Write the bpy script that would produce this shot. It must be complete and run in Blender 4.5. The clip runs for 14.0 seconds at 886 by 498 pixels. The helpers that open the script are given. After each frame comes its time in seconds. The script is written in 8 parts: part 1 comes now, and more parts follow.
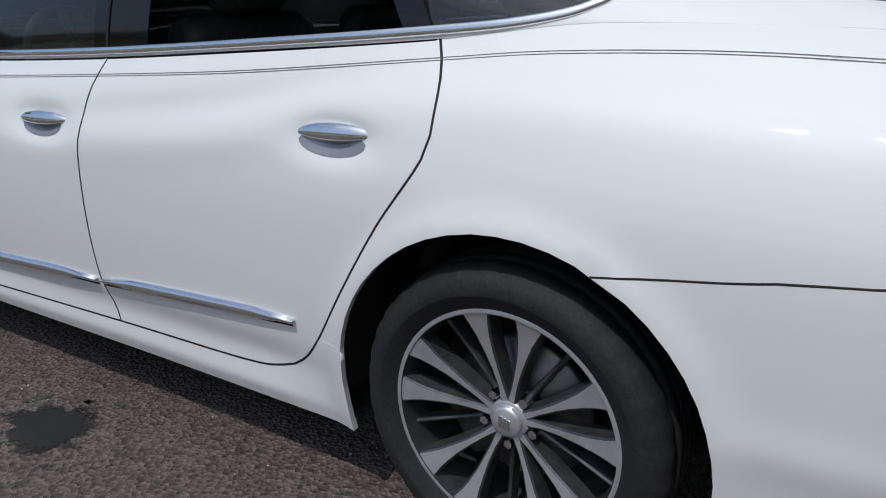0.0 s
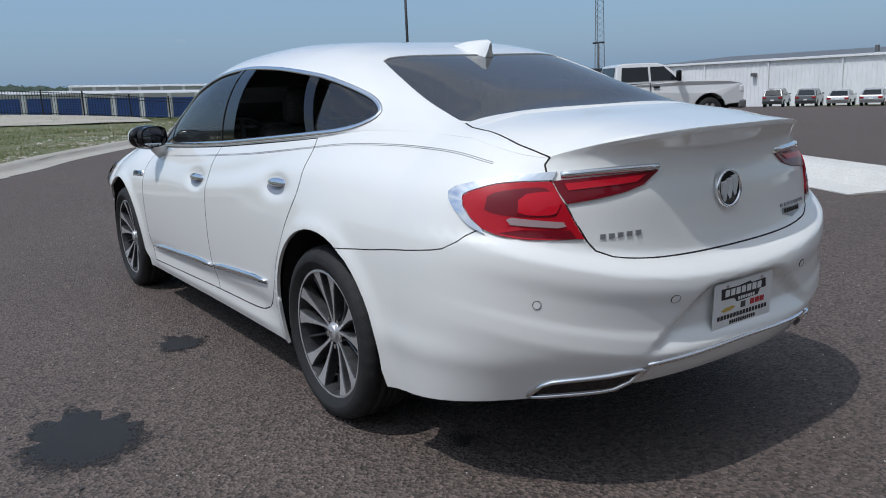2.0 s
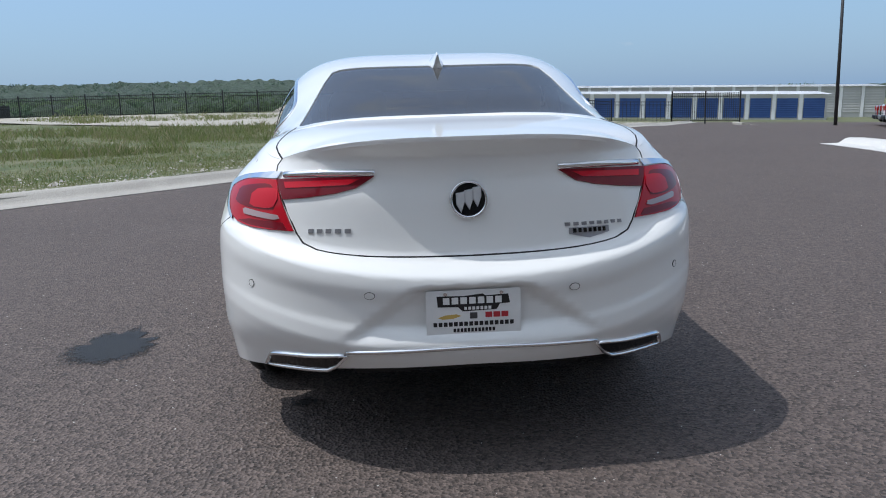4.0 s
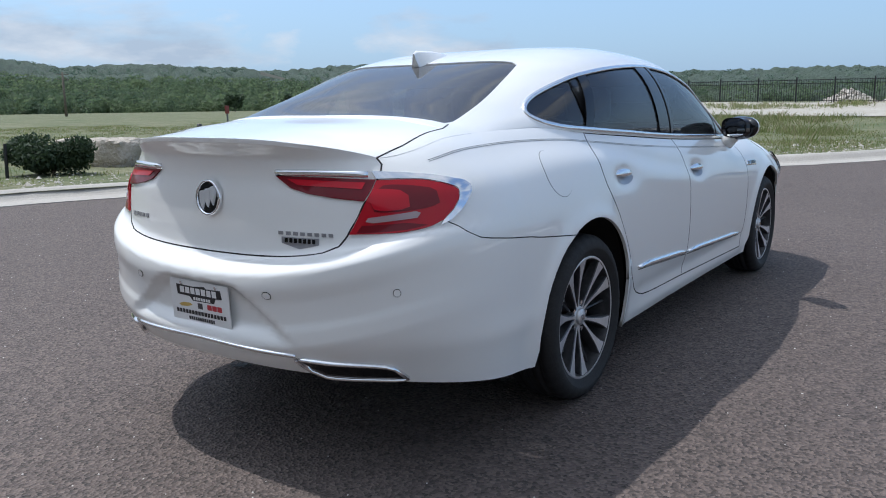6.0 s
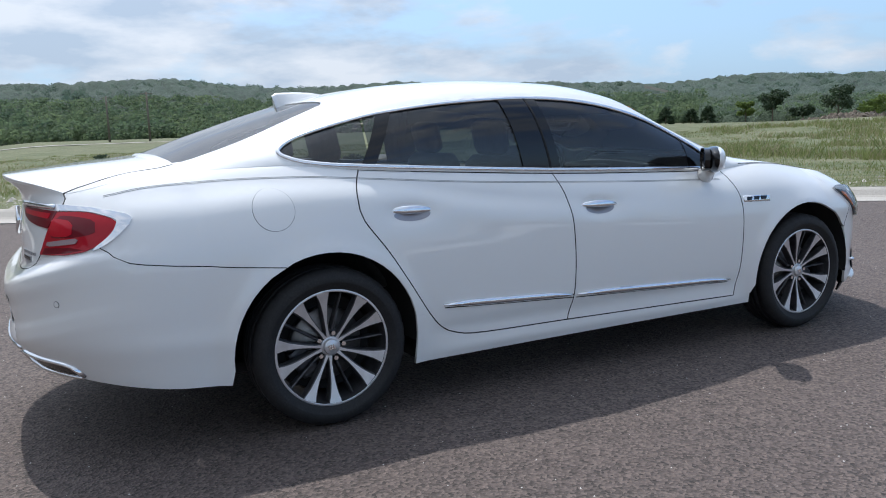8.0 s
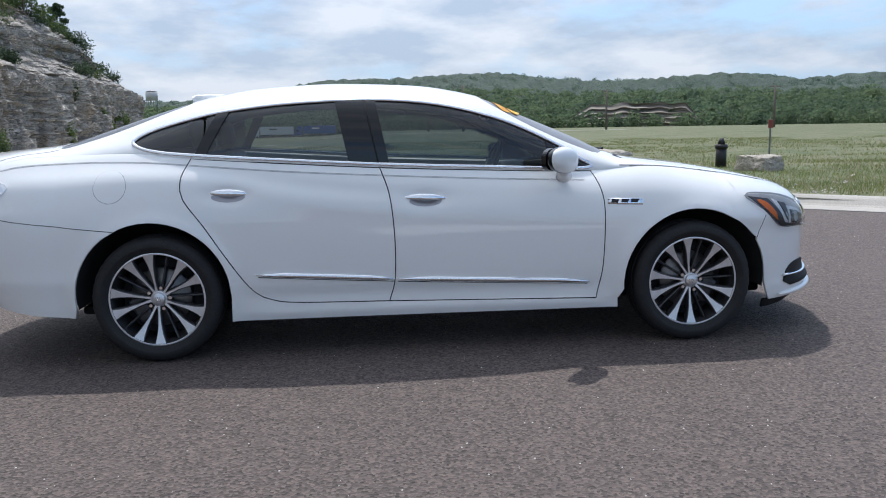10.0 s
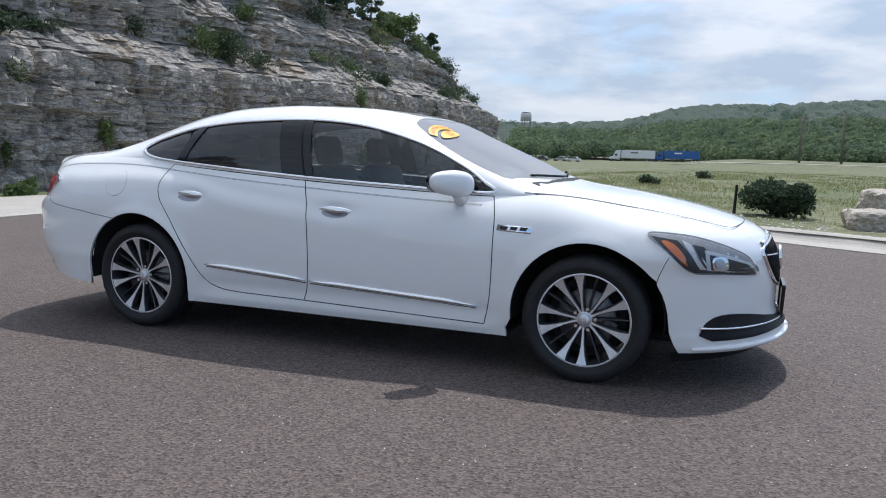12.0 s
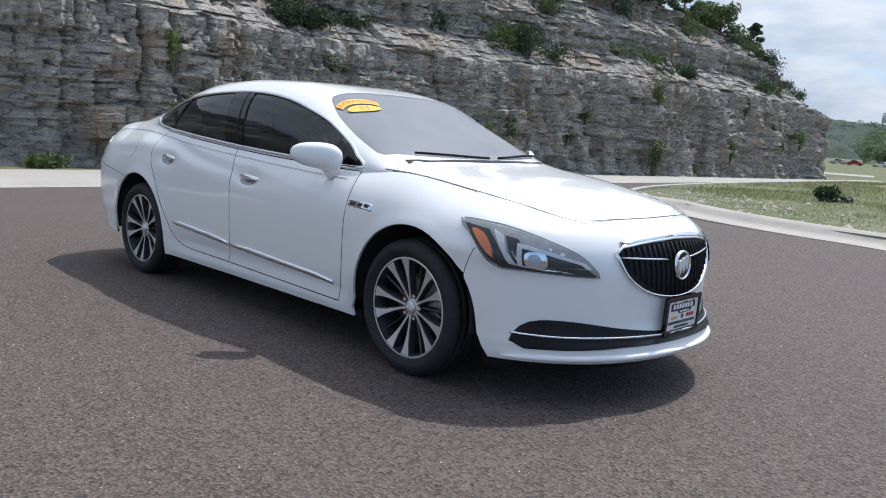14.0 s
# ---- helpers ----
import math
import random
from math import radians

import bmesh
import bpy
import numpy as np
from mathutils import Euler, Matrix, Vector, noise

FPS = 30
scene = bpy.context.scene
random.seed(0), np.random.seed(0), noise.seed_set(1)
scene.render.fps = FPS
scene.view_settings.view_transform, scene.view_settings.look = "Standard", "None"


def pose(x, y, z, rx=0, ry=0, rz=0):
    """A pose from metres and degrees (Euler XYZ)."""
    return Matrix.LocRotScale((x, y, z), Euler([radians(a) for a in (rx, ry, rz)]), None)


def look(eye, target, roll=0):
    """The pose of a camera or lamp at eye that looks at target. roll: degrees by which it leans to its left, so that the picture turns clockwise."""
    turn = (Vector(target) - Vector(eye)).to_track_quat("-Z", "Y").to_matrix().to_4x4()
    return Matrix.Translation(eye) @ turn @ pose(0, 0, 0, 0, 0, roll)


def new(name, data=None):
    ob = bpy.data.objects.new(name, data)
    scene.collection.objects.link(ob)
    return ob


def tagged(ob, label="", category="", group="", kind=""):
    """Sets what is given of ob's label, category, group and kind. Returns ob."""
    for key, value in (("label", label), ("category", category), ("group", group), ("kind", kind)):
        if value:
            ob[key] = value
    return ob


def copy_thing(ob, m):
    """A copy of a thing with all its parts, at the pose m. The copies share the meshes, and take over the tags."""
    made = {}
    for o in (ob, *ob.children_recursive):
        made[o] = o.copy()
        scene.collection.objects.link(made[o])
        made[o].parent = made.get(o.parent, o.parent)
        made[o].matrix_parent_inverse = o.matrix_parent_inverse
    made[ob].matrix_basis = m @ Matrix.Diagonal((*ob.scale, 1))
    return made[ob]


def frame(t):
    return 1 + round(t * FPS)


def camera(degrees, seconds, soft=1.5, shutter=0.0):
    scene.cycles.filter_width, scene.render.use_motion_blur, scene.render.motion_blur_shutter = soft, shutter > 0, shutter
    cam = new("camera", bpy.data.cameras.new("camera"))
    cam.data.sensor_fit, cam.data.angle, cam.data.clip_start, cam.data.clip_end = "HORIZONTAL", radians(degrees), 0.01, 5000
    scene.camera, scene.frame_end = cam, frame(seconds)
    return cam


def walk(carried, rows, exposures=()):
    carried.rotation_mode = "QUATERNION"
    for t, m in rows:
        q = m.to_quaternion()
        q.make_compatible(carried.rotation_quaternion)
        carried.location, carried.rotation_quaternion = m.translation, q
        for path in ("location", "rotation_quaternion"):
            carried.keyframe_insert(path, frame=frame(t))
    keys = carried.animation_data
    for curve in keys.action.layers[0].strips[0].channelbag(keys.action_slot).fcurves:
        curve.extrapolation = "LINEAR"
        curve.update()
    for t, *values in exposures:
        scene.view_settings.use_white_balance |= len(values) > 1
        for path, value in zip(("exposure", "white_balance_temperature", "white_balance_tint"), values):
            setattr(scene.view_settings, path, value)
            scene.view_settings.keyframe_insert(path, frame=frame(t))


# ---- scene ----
cam = camera(59.0, 14.0, 1.0)
PATH = [
    (0, (-2.093, 2.067, 1.19), (-1.068, 0.486, 0.52), -1.5),
    (0.3, (-2.367, 2.206, 1.306), (-1.183, 0.709, 0.708), -3.4),
    (0.6, (-2.667, 2.299, 1.383), (-1.376, 0.878, 0.822), -4.1),
    (1, (-3.078, 2.346, 1.383), (-1.682, 1.01, 0.87), -4.1),
    (1.5, (-3.568, 2.368, 1.346), (-2.085, 1.105, 0.892), -3.0),
    (2, (-4.063, 2.151, 1.241), (-2.457, 1.031, 0.836), -2.5),
    (2.5, (-4.407, 1.782, 1.193), (-2.676, 0.857, 0.81), -2.4),
    (3, (-4.715, 1.359, 1.193), (-2.873, 0.669, 0.83), -2.2),
    (3.2, (-4.82, 1.171, 1.2), (-2.945, 0.579, 0.834), -2.2),
    (4.25, (-5.07, -0.07, 1.185), (-3.09, -0.04, 0.828), -1.5),
    (5.3, (-4.734, -1.405, 1.17), (-2.913, -0.656, 0.821), -0.8),
    (5.5, (-4.611, -1.63, 1.189), (-2.844, -0.764, 0.829), -0.7),
    (6, (-4.283, -2.172, 1.189), (-2.673, -1.042, 0.827), -0.8),
    (6.5, (-3.895, -2.655, 1.224), (-2.466, -1.303, 0.861), -0.7),
    (7, (-3.477, -3.148, 1.25), (-2.237, -1.618, 0.901), -0.9),
    (7.5, (-2.999, -3.537, 1.257), (-1.929, -1.88, 0.928), -1.3),
    (8, (-2.504, -3.921, 1.24), (-1.59, -2.169, 0.931), -1.7),
    (8.5, (-2.035, -4.221, 1.219), (-1.268, -2.401, 0.905), -1.8),
    (9, (-1.515, -4.538, 1.227), (-0.916, -2.658, 0.899), -1.6),
    (9.2, (-1.283, -4.651, 1.215), (-0.76, -2.749, 0.883), -1.6),
    (10.25, (0.03, -5.08, 1.212), (0.08, -3.11, 0.912), -0.7),
    (11.3, (1.365, -5.104, 1.211), (0.944, -3.168, 0.94), 0.2),
    (11.5, (1.607, -5.062, 1.237), (1.099, -3.147, 0.966), 0.6),
    (12, (2.186, -4.906, 1.215), (1.481, -3.052, 0.959), 1.5),
    (12.5, (2.723, -4.651, 1.218), (1.826, -2.883, 0.96), 2.2),
    (13, (3.265, -4.356, 1.215), (2.188, -2.692, 0.946), 3.0),
    (13.5, (3.748, -3.93, 1.216), (2.512, -2.385, 0.929), 3.4),
    (14, (4.159, -3.458, 1.216), (2.785, -2.037, 0.91), 3.7),
]
EXPOSURES = [(0.0, 0.14, 6150, 10), (0.5, 0.10, 6200, 10), (1.2, 0.18, 6200, 10), (2.5, 0.45, 6050, 9), (5.5, 0.86, 6050, 10), (9.2, 1.00, 6150, 11), (11.3, 0.96, 6150, 12), (14.0, 1.0, 6250, 12)]
walk(cam, [(t, look(eye, target, roll)) for t, eye, target, roll in PATH], EXPOSURES)

# ---- daylight: sun from the car's left, about 62 degrees up ----
SUN_ELEVATION, SUN_AZIMUTH = radians(62.5), radians(92)
world = bpy.data.worlds.new("daylight")
scene.world = world
world.use_nodes = True
wt = world.node_tree
sky = wt.nodes.new("ShaderNodeTexSky")
sky.sky_type, sky.sun_disc = "NISHITA", False
sky.sun_elevation, sky.sun_rotation = SUN_ELEVATION, radians(90) - SUN_AZIMUTH
sky.air_density, sky.dust_density, sky.ozone_density = 1.0, 0.8, 1.2


def wnode(kind, **values):
    n = wt.nodes.new(kind)
    for key, value in values.items():
        n.inputs[key.replace("_", " ")].default_value = value
    return n


def wmath(op, a, b=None):
    n = wt.nodes.new("ShaderNodeMath")
    n.operation = op
    for socket, value in zip(n.inputs, (a, b)):
        if isinstance(value, (int, float)):
            socket.default_value = value
        elif value is not None:
            wt.links.new(value, socket)
    return n.outputs[0]


# sky radiance, then broken white cloud on a high flat layer
clear = wt.nodes.new("ShaderNodeVectorMath")
clear.operation = "SCALE"
clear.inputs[3].default_value = 0.105
wt.links.new(sky.outputs["Color"], clear.inputs[0])
way = wt.nodes.new("ShaderNodeTexCoord")
xyz = wt.nodes.new("ShaderNodeSeparateXYZ")
wt.links.new(way.outputs["Generated"], xyz.inputs[0])
up = wmath("MAXIMUM", xyz.outputs[2], 0.0)
# pale blue haze low down, behind the clouds
low = wmath("POWER", wmath("SUBTRACT", 1.0, wmath("MINIMUM", wmath("MULTIPLY", up, 1.9), 1.0)), 1.6)
haze = wt.nodes.new("ShaderNodeMix")
haze.data_type = "RGBA"
wt.links.new(wmath("MULTIPLY", low, 0.88), haze.inputs[0])
wt.links.new(clear.outputs[0], haze.inputs[6])
haze.inputs[7].default_value = (0.125, 0.212, 0.335, 1)
lift = wmath("ADD", up, 0.10)
flat = wt.nodes.new("ShaderNodeCombineXYZ")
wt.links.new(wmath("DIVIDE", xyz.outputs[0], lift), flat.inputs[0])
wt.links.new(wmath("DIVIDE", xyz.outputs[1], lift), flat.inputs[1])
heap = wt.nodes.new("ShaderNodeVectorMath")
heap.operation = "MULTIPLY"
heap.inputs[1].default_value = (1.0, 1.0, 3.2)
wt.links.new(way.outputs["Generated"], heap.inputs[0])
puff = wnode("ShaderNodeTexNoise", Scale=4.2, Detail=11.0, Roughness=0.56, Distortion=0.15)
wt.links.new(heap.outputs[0], puff.inputs["Vector"])
veil = wnode("ShaderNodeTexNoise", Scale=0.22, Detail=3.0, Roughness=0.5)
wt.links.new(flat.outputs[0], veil.inputs["Vector"])
# unseen cloud overhead, added as fill; more towards open valley, clear over storage sheds
north = wmath("ADD", wmath("MULTIPLY", wmath("ADD", wmath("MULTIPLY", xyz.outputs[1], 0.50), wmath("MULTIPLY", xyz.outputs[0], -0.87)), 0.15), wmath("ADD", wmath("MULTIPLY", up, 0.16), 0.015))
cover = wnode("ShaderNodeMapRange")
cover.inputs["From Min"].default_value, cover.inputs["From Max"].default_value = 0.50, 0.59
wt.links.new(wmath("ADD", wmath("ADD", wmath("MULTIPLY", puff.outputs["Fac"], 0.66), wmath("MULTIPLY", veil.outputs["Fac"], 0.34)), north), cover.inputs["Value"])
white = wt.nodes.new("ShaderNodeMix")
white.data_type = "RGBA"
wt.links.new(wmath("MULTIPLY", cover.outputs["Result"], 0.85), white.inputs[0])
wt.links.new(haze.outputs[2], white.inputs[6])
shade = wt.nodes.new("ShaderNodeMix")
shade.data_type = "RGBA"
lump = wnode("ShaderNodeTexNoise", Scale=6.5, Detail=8.0, Roughness=0.55)
wt.links.new(heap.outputs[0], lump.inputs["Vector"])
bright = wnode("ShaderNodeMapRange")
bright.inputs["From Min"].default_value, bright.inputs["From Max"].default_value = 0.40, 0.62
wt.links.new(lump.outputs["Fac"], bright.inputs["Value"])
wt.links.new(bright.outputs["Result"], shade.inputs[0])
shade.inputs[6].default_value, shade.inputs[7].default_value = (0.24, 0.28, 0.332, 1), (0.40, 0.41, 0.425, 1)
# clouds are brighter round the sun
sunward = wt.nodes.new("ShaderNodeVectorMath")
sunward.operation = "DOT_PRODUCT"
sunward.inputs[1].default_value = (math.cos(SUN_AZIMUTH) * math.cos(SUN_ELEVATION), math.sin(SUN_AZIMUTH) * math.cos(SUN_ELEVATION), math.sin(SUN_ELEVATION))
wt.links.new(way.outputs["Generated"], sunward.inputs[0])
lit = wt.nodes.new("ShaderNodeVectorMath")
lit.operation = "SCALE"
wt.links.new(shade.outputs[2], lit.inputs[0])
wt.links.new(wmath("ADD", wmath("MULTIPLY", wmath("POWER", wmath("MAXIMUM", sunward.outputs["Value"], 0.0), 6.0), 2.5), 1.0), lit.inputs[3])
wt.links.new(lit.outputs[0], white.inputs[7])
wt.nodes["Background"].inputs["Strength"].default_value = 1.0
wt.links.new(white.outputs[2], wt.nodes["Background"].inputs["Color"])

sun = new("sun", bpy.data.lights.new("sun", "SUN"))
sun.data.energy, sun.data.angle, sun.data.color = 1.76, radians(0.55), (1.0, 0.96, 0.91)
sun.matrix_world = look((math.cos(SUN_AZIMUTH) * math.cos(SUN_ELEVATION) * 50, math.sin(SUN_AZIMUTH) * math.cos(SUN_ELEVATION) * 50, math.sin(SUN_ELEVATION) * 50), (0, 0, 0))

# ---- materials ----
def material(name, colour, rough=0.5, metal=0.0, **sockets):
    m = bpy.data.materials.new(name)
    m.use_nodes = True
    b = m.node_tree.nodes["Principled BSDF"]
    b.inputs["Base Color"].default_value = (*colour, 1)
    b.inputs["Roughness"].default_value = rough
    b.inputs["Metallic"].default_value = metal
    for key, value in sockets.items():
        b.inputs[key.replace("_", " ")].default_value = value
    return m


def node(m, kind, **values):
    n = m.node_tree.nodes.new(kind)
    for key, value in values.items():
        n.inputs[key.replace("_", " ")].default_value = value
    return n


def link(m, a, b):
    m.node_tree.links.new(a, b)


def bsdf(m):
    return m.node_tree.nodes["Principled BSDF"]


def coords(m, scale=(1, 1, 1), kind="Object"):
    tc = m.node_tree.nodes.new("ShaderNodeTexCoord")
    mp = m.node_tree.nodes.new("ShaderNodeMapping")
    mp.inputs["Scale"].default_value = scale
    link(m, tc.outputs[kind], mp.inputs["Vector"])
    return mp.outputs["Vector"]


def noise_fac(m, scale, detail=4, rough=0.55, vector=None, lo=0.35, hi=0.65):
    n = node(m, "ShaderNodeTexNoise", Scale=scale, Detail=detail, Roughness=rough)
    if vector is not None:
        link(m, vector, n.inputs["Vector"])
    r = m.node_tree.nodes.new("ShaderNodeMapRange")
    r.inputs["From Min"].default_value, r.inputs["From Max"].default_value = lo, hi
    link(m, n.outputs["Fac"], r.inputs["Value"])
    return r.outputs["Result"]


def mix_colour(m, fac, a, b, blend="MIX"):
    n = m.node_tree.nodes.new("ShaderNodeMix")
    n.data_type, n.blend_type = "RGBA", blend
    for socket, value in ((n.inputs[0], fac), (n.inputs[6], a), (n.inputs[7], b)):
        if isinstance(value, bpy.types.NodeSocket):
            link(m, value, socket)
        elif isinstance(value, (int, float)):
            socket.default_value = value
        else:
            socket.default_value = (*value, 1)
    return n.outputs[2]


def bump(m, height, strength=0.3, distance=0.01):
    n = node(m, "ShaderNodeBump", Strength=strength, Distance=distance)
    link(m, height, n.inputs["Height"])
    link(m, n.outputs["Normal"], bsdf(m).inputs["Normal"])
    return n


def mottled(name, a, b, scale, rough=0.8, fine=None, bump_strength=0.0, bump_distance=0.01, kind="Object", metal=0.0, stretch=(1, 1, 1)):
    """A surface that wanders between two colours at a large and a small scale."""
    m = material(name, a, rough, metal)
    v = coords(m, stretch, kind)
    big = noise_fac(m, scale, 5, 0.6, v)
    c = mix_colour(m, big, a, b)
    if fine:
        small = noise_fac(m, fine, 3, 0.6, v, 0.3, 0.7)
        c = mix_colour(m, small, c, tuple(x * 0.6 for x in a))
        if bump_strength:
            bump(m, small, bump_strength, bump_distance)
    link(m, c, bsdf(m).inputs["Base Color"])
    return m


def glass(name, tint, sky_veil=0.0, ior=1.52):
    """A thin pane: tinted see-through with mirror-like gloss that grows at grazing angles."""
    m = bpy.data.materials.new(name)
    m.use_nodes = True
    m.node_tree.nodes.clear()
    out = m.node_tree.nodes.new("ShaderNodeOutputMaterial")
    see = m.node_tree.nodes.new("ShaderNodeBsdfTransparent")
    see.inputs["Color"].default_value = (*tint, 1)
    shine = node(m, "ShaderNodeBsdfGlossy", Roughness=0.01)
    fr = node(m, "ShaderNodeFresnel", IOR=ior)
    mx = m.node_tree.nodes.new("ShaderNodeMixShader")
    link(m, fr.outputs[0], mx.inputs[0])
    link(m, see.outputs[0], mx.inputs[1])
    link(m, shine.outputs[0], mx.inputs[2])
    # pale diffuse film that stands in for sky reflected in the pane
    if sky_veil:
        film = node(m, "ShaderNodeBsdfDiffuse", Color=(0.55, 0.56, 0.58, 1))
        both = m.node_tree.nodes.new("ShaderNodeMixShader")
        both.inputs[0].default_value = sky_veil
        link(m, mx.outputs[0], both.inputs[1])
        link(m, film.outputs[0], both.inputs[2])
        link(m, both.outputs[0], out.inputs[0])
    else:
        link(m, mx.outputs[0], out.inputs[0])
    return m


def leafy(name, a, b, scale, share=0.4):
    """Thin leaves: matt, and half lit through from behind."""
    m = mottled(name, a, b, scale, 0.75)
    out = [n for n in m.node_tree.nodes if n.type == "OUTPUT_MATERIAL"][0]
    through_light = m.node_tree.nodes.new("ShaderNodeBsdfTranslucent")
    link(m, bsdf(m).inputs["Base Color"].links[0].from_socket, through_light.inputs["Color"])
    mx = m.node_tree.nodes.new("ShaderNodeMixShader")
    mx.inputs[0].default_value = share
    link(m, bsdf(m).outputs[0], mx.inputs[1])
    link(m, through_light.outputs[0], mx.inputs[2])
    link(m, mx.outputs[0], out.inputs[0])
    return m


PAINT = material("pearl_white_paint", (0.81, 0.81, 0.79), 0.5, 0.0, Specular_IOR_Level=0.3, Coat_Weight=1.0, Coat_IOR=1.6, Coat_Roughness=0.03)
CHROME = material("chrome", (0.82, 0.83, 0.85), 0.08, 1.0)
TRIM = material("bright_trim", (0.84, 0.85, 0.87), 0.13, 0.95)
BLACK_PLASTIC = mottled("black_plastic", (0.010, 0.010, 0.011), (0.018, 0.018, 0.019), 9, 0.6)
GLOSS_BLACK = material("gloss_black", (0.006, 0.006, 0.007), 0.08)
RUBBER = mottled("tyre_rubber", (0.014, 0.014, 0.015), (0.026, 0.025, 0.025), 14, 0.75, 120, 0.15, 0.002)
bsdf(BLACK_PLASTIC).inputs["Specular IOR Level"].default_value = 0.2
UNDER = mottled("underbody", (0.010, 0.010, 0.011), (0.02, 0.019, 0.018), 5, 0.85)
SIDE_GLASS = glass("tinted_side_glass", (0.44, 0.50, 0.51), 0.02, 1.7)
PRIVACY_GLASS = glass("dark_rear_side_glass", (0.25, 0.285, 0.30), 0.03, 1.75)
REAR_GLASS = glass("tinted_rear_glass", (0.20, 0.215, 0.23), 0.10, 1.7)
SCREEN_GLASS = glass("windscreen_glass", (0.64, 0.71, 0.69), 0.32, 2.3)
LENS_GLASS = glass("clear_lens", (0.96, 0.97, 0.97), 0.0, 1.35)
MACHINED = mottled("machined_alloy", (0.72, 0.72, 0.73), (0.6, 0.6, 0.61), 20, 0.34, None, metal=0.7)
DARK_ALLOY = mottled("dark_grey_alloy", (0.11, 0.11, 0.115), (0.06, 0.06, 0.064), 20, 0.4, metal=0.6)
RED_LENS = material("red_lamp_lens", (0.50, 0.006, 0.020), 0.3, 0.0, Specular_IOR_Level=0.15, Coat_Weight=0.5, Coat_Roughness=0.02)
DARK_RED = material("dark_red_lamp", (0.15, 0.003, 0.010), 0.3, 0.0, Specular_IOR_Level=0.15, Coat_Weight=0.5, Coat_Roughness=0.02)
LEATHER = mottled("black_leather", (0.060, 0.058, 0.058), (0.085, 0.082, 0.080), 6, 0.5, 90, 0.1, 0.002)
CABIN = mottled("dark_trim", (0.09, 0.088, 0.085), (0.12, 0.116, 0.11), 4, 0.7)
BEIGE = mottled("grey_headliner", (0.16, 0.155, 0.145), (0.20, 0.195, 0.18), 4, 0.9)

# ---- mesh tools ----
def mesh_object(name, verts, faces, mat, parent=None, label="", smooth=True, normals=None):
    me = bpy.data.meshes.new(name)
    me.from_pydata([tuple(v) for v in verts], [], faces)
    me.materials.append(mat)
    if smooth:
        me.shade_smooth()
    if normals is not None:
        me.normals_split_custom_set_from_vertices([tuple(n) for n in normals])
    ob = new(name, me)
    ob.parent = parent
    return tagged(ob, label)


def part(name, bm, mat, parent=None, label="", smooth=False):
    me = bpy.data.meshes.new(name)
    bm.to_mesh(me)
    bm.free()
    me.materials.append(mat)
    if smooth:
        me.shade_smooth()
    ob = new(name, me)
    ob.parent = parent
    return tagged(ob, label)


def thing(name, label, category, group="", at=(0, 0, 0)):
    ob = new(name)
    ob.location = at
    return tagged(ob, label, category, group)


def box(bm, lo, hi, bevel=0.0, m=None):
    """Adds a box between two corners, its edges rounded."""
    size = [b - a for a, b in zip(lo, hi)]
    mid = [(a + b) / 2 for a, b in zip(lo, hi)]
    base = Matrix.Translation(mid) @ Matrix.Diagonal((*size, 1))
    r = bmesh.ops.create_cube(bm, size=1, matrix=(m @ base) if m else base)
    if bevel:
        edges = list({e for v in r["verts"] for e in v.link_edges})
        bmesh.ops.bevel(bm, geom=edges, offset=bevel, segments=2, affect="EDGES", profile=0.5)
    return bm


def cylinder(bm, a, b, r0, r1=None, n=12, caps=True):
    a, b = Vector(a), Vector(b)
    d = b - a
    m = Matrix.Translation((a + b) / 2) @ d.to_track_quat("Z", "Y").to_matrix().to_4x4()
    bmesh.ops.create_cone(bm, cap_ends=caps, segments=n, radius1=r0, radius2=r0 if r1 is None else r1, depth=d.length, matrix=m)
    return bm


def curve(points):
    """A smooth function through the given (x, value) pairs, without overshoot."""
    xs, ys = np.array(sorted(points), float).T
    h, d = np.diff(xs), np.diff(ys) / np.diff(xs)
    m = np.zeros_like(ys)
    m[1:-1] = [0 if a * b <= 0 else 3 * (ha + hb) / ((2 * hb + ha) / a + (hb + 2 * ha) / b) for a, b, ha, hb in zip(d, d[1:], h, h[1:])]
    m[0], m[-1] = d[0], d[-1]
    xs, ys, h, m = xs.tolist(), ys.tolist(), h.tolist(), m.tolist()

    def value(x):
        x = float(x)
        if x <= xs[0]:
            return ys[0] + m[0] * (x - xs[0])
        if x >= xs[-1]:
            return ys[-1] + m[-1] * (x - xs[-1])
        i = 0
        while xs[i + 1] < x:
            i += 1
        s = (x - xs[i]) / h[i]
        return ys[i] * (1 + 2 * s) * (1 - s) ** 2 + m[i] * h[i] * s * (1 - s) ** 2 + ys[i + 1] * s * s * (3 - 2 * s) + m[i + 1] * h[i] * s * s * (s - 1)

    return value


def spline(points, step=0.03, closed=False):
    """Catmull-Rom through 2D or 3D points, sampled about every step."""
    p = [np.array(q, float) for q in points]
    n, out = len(p), []
    for i in range(n if closed else n - 1):
        a, b = p[i], p[(i + 1) % n]
        before = p[i - 1] if closed or i else 2 * a - b
        after = p[(i + 2) % n] if closed or i + 2 < n else 2 * b - a
        count = max(1, int(np.linalg.norm(b - a) / step))
        for k in range(count):
            s = k / count
            out.append(0.5 * (2 * a + (b - before) * s + (2 * before - 5 * a + 4 * b - after) * s * s + (3 * a - before - 3 * b + after) * s ** 3))
    if not closed:
        out.append(p[-1])
    return out


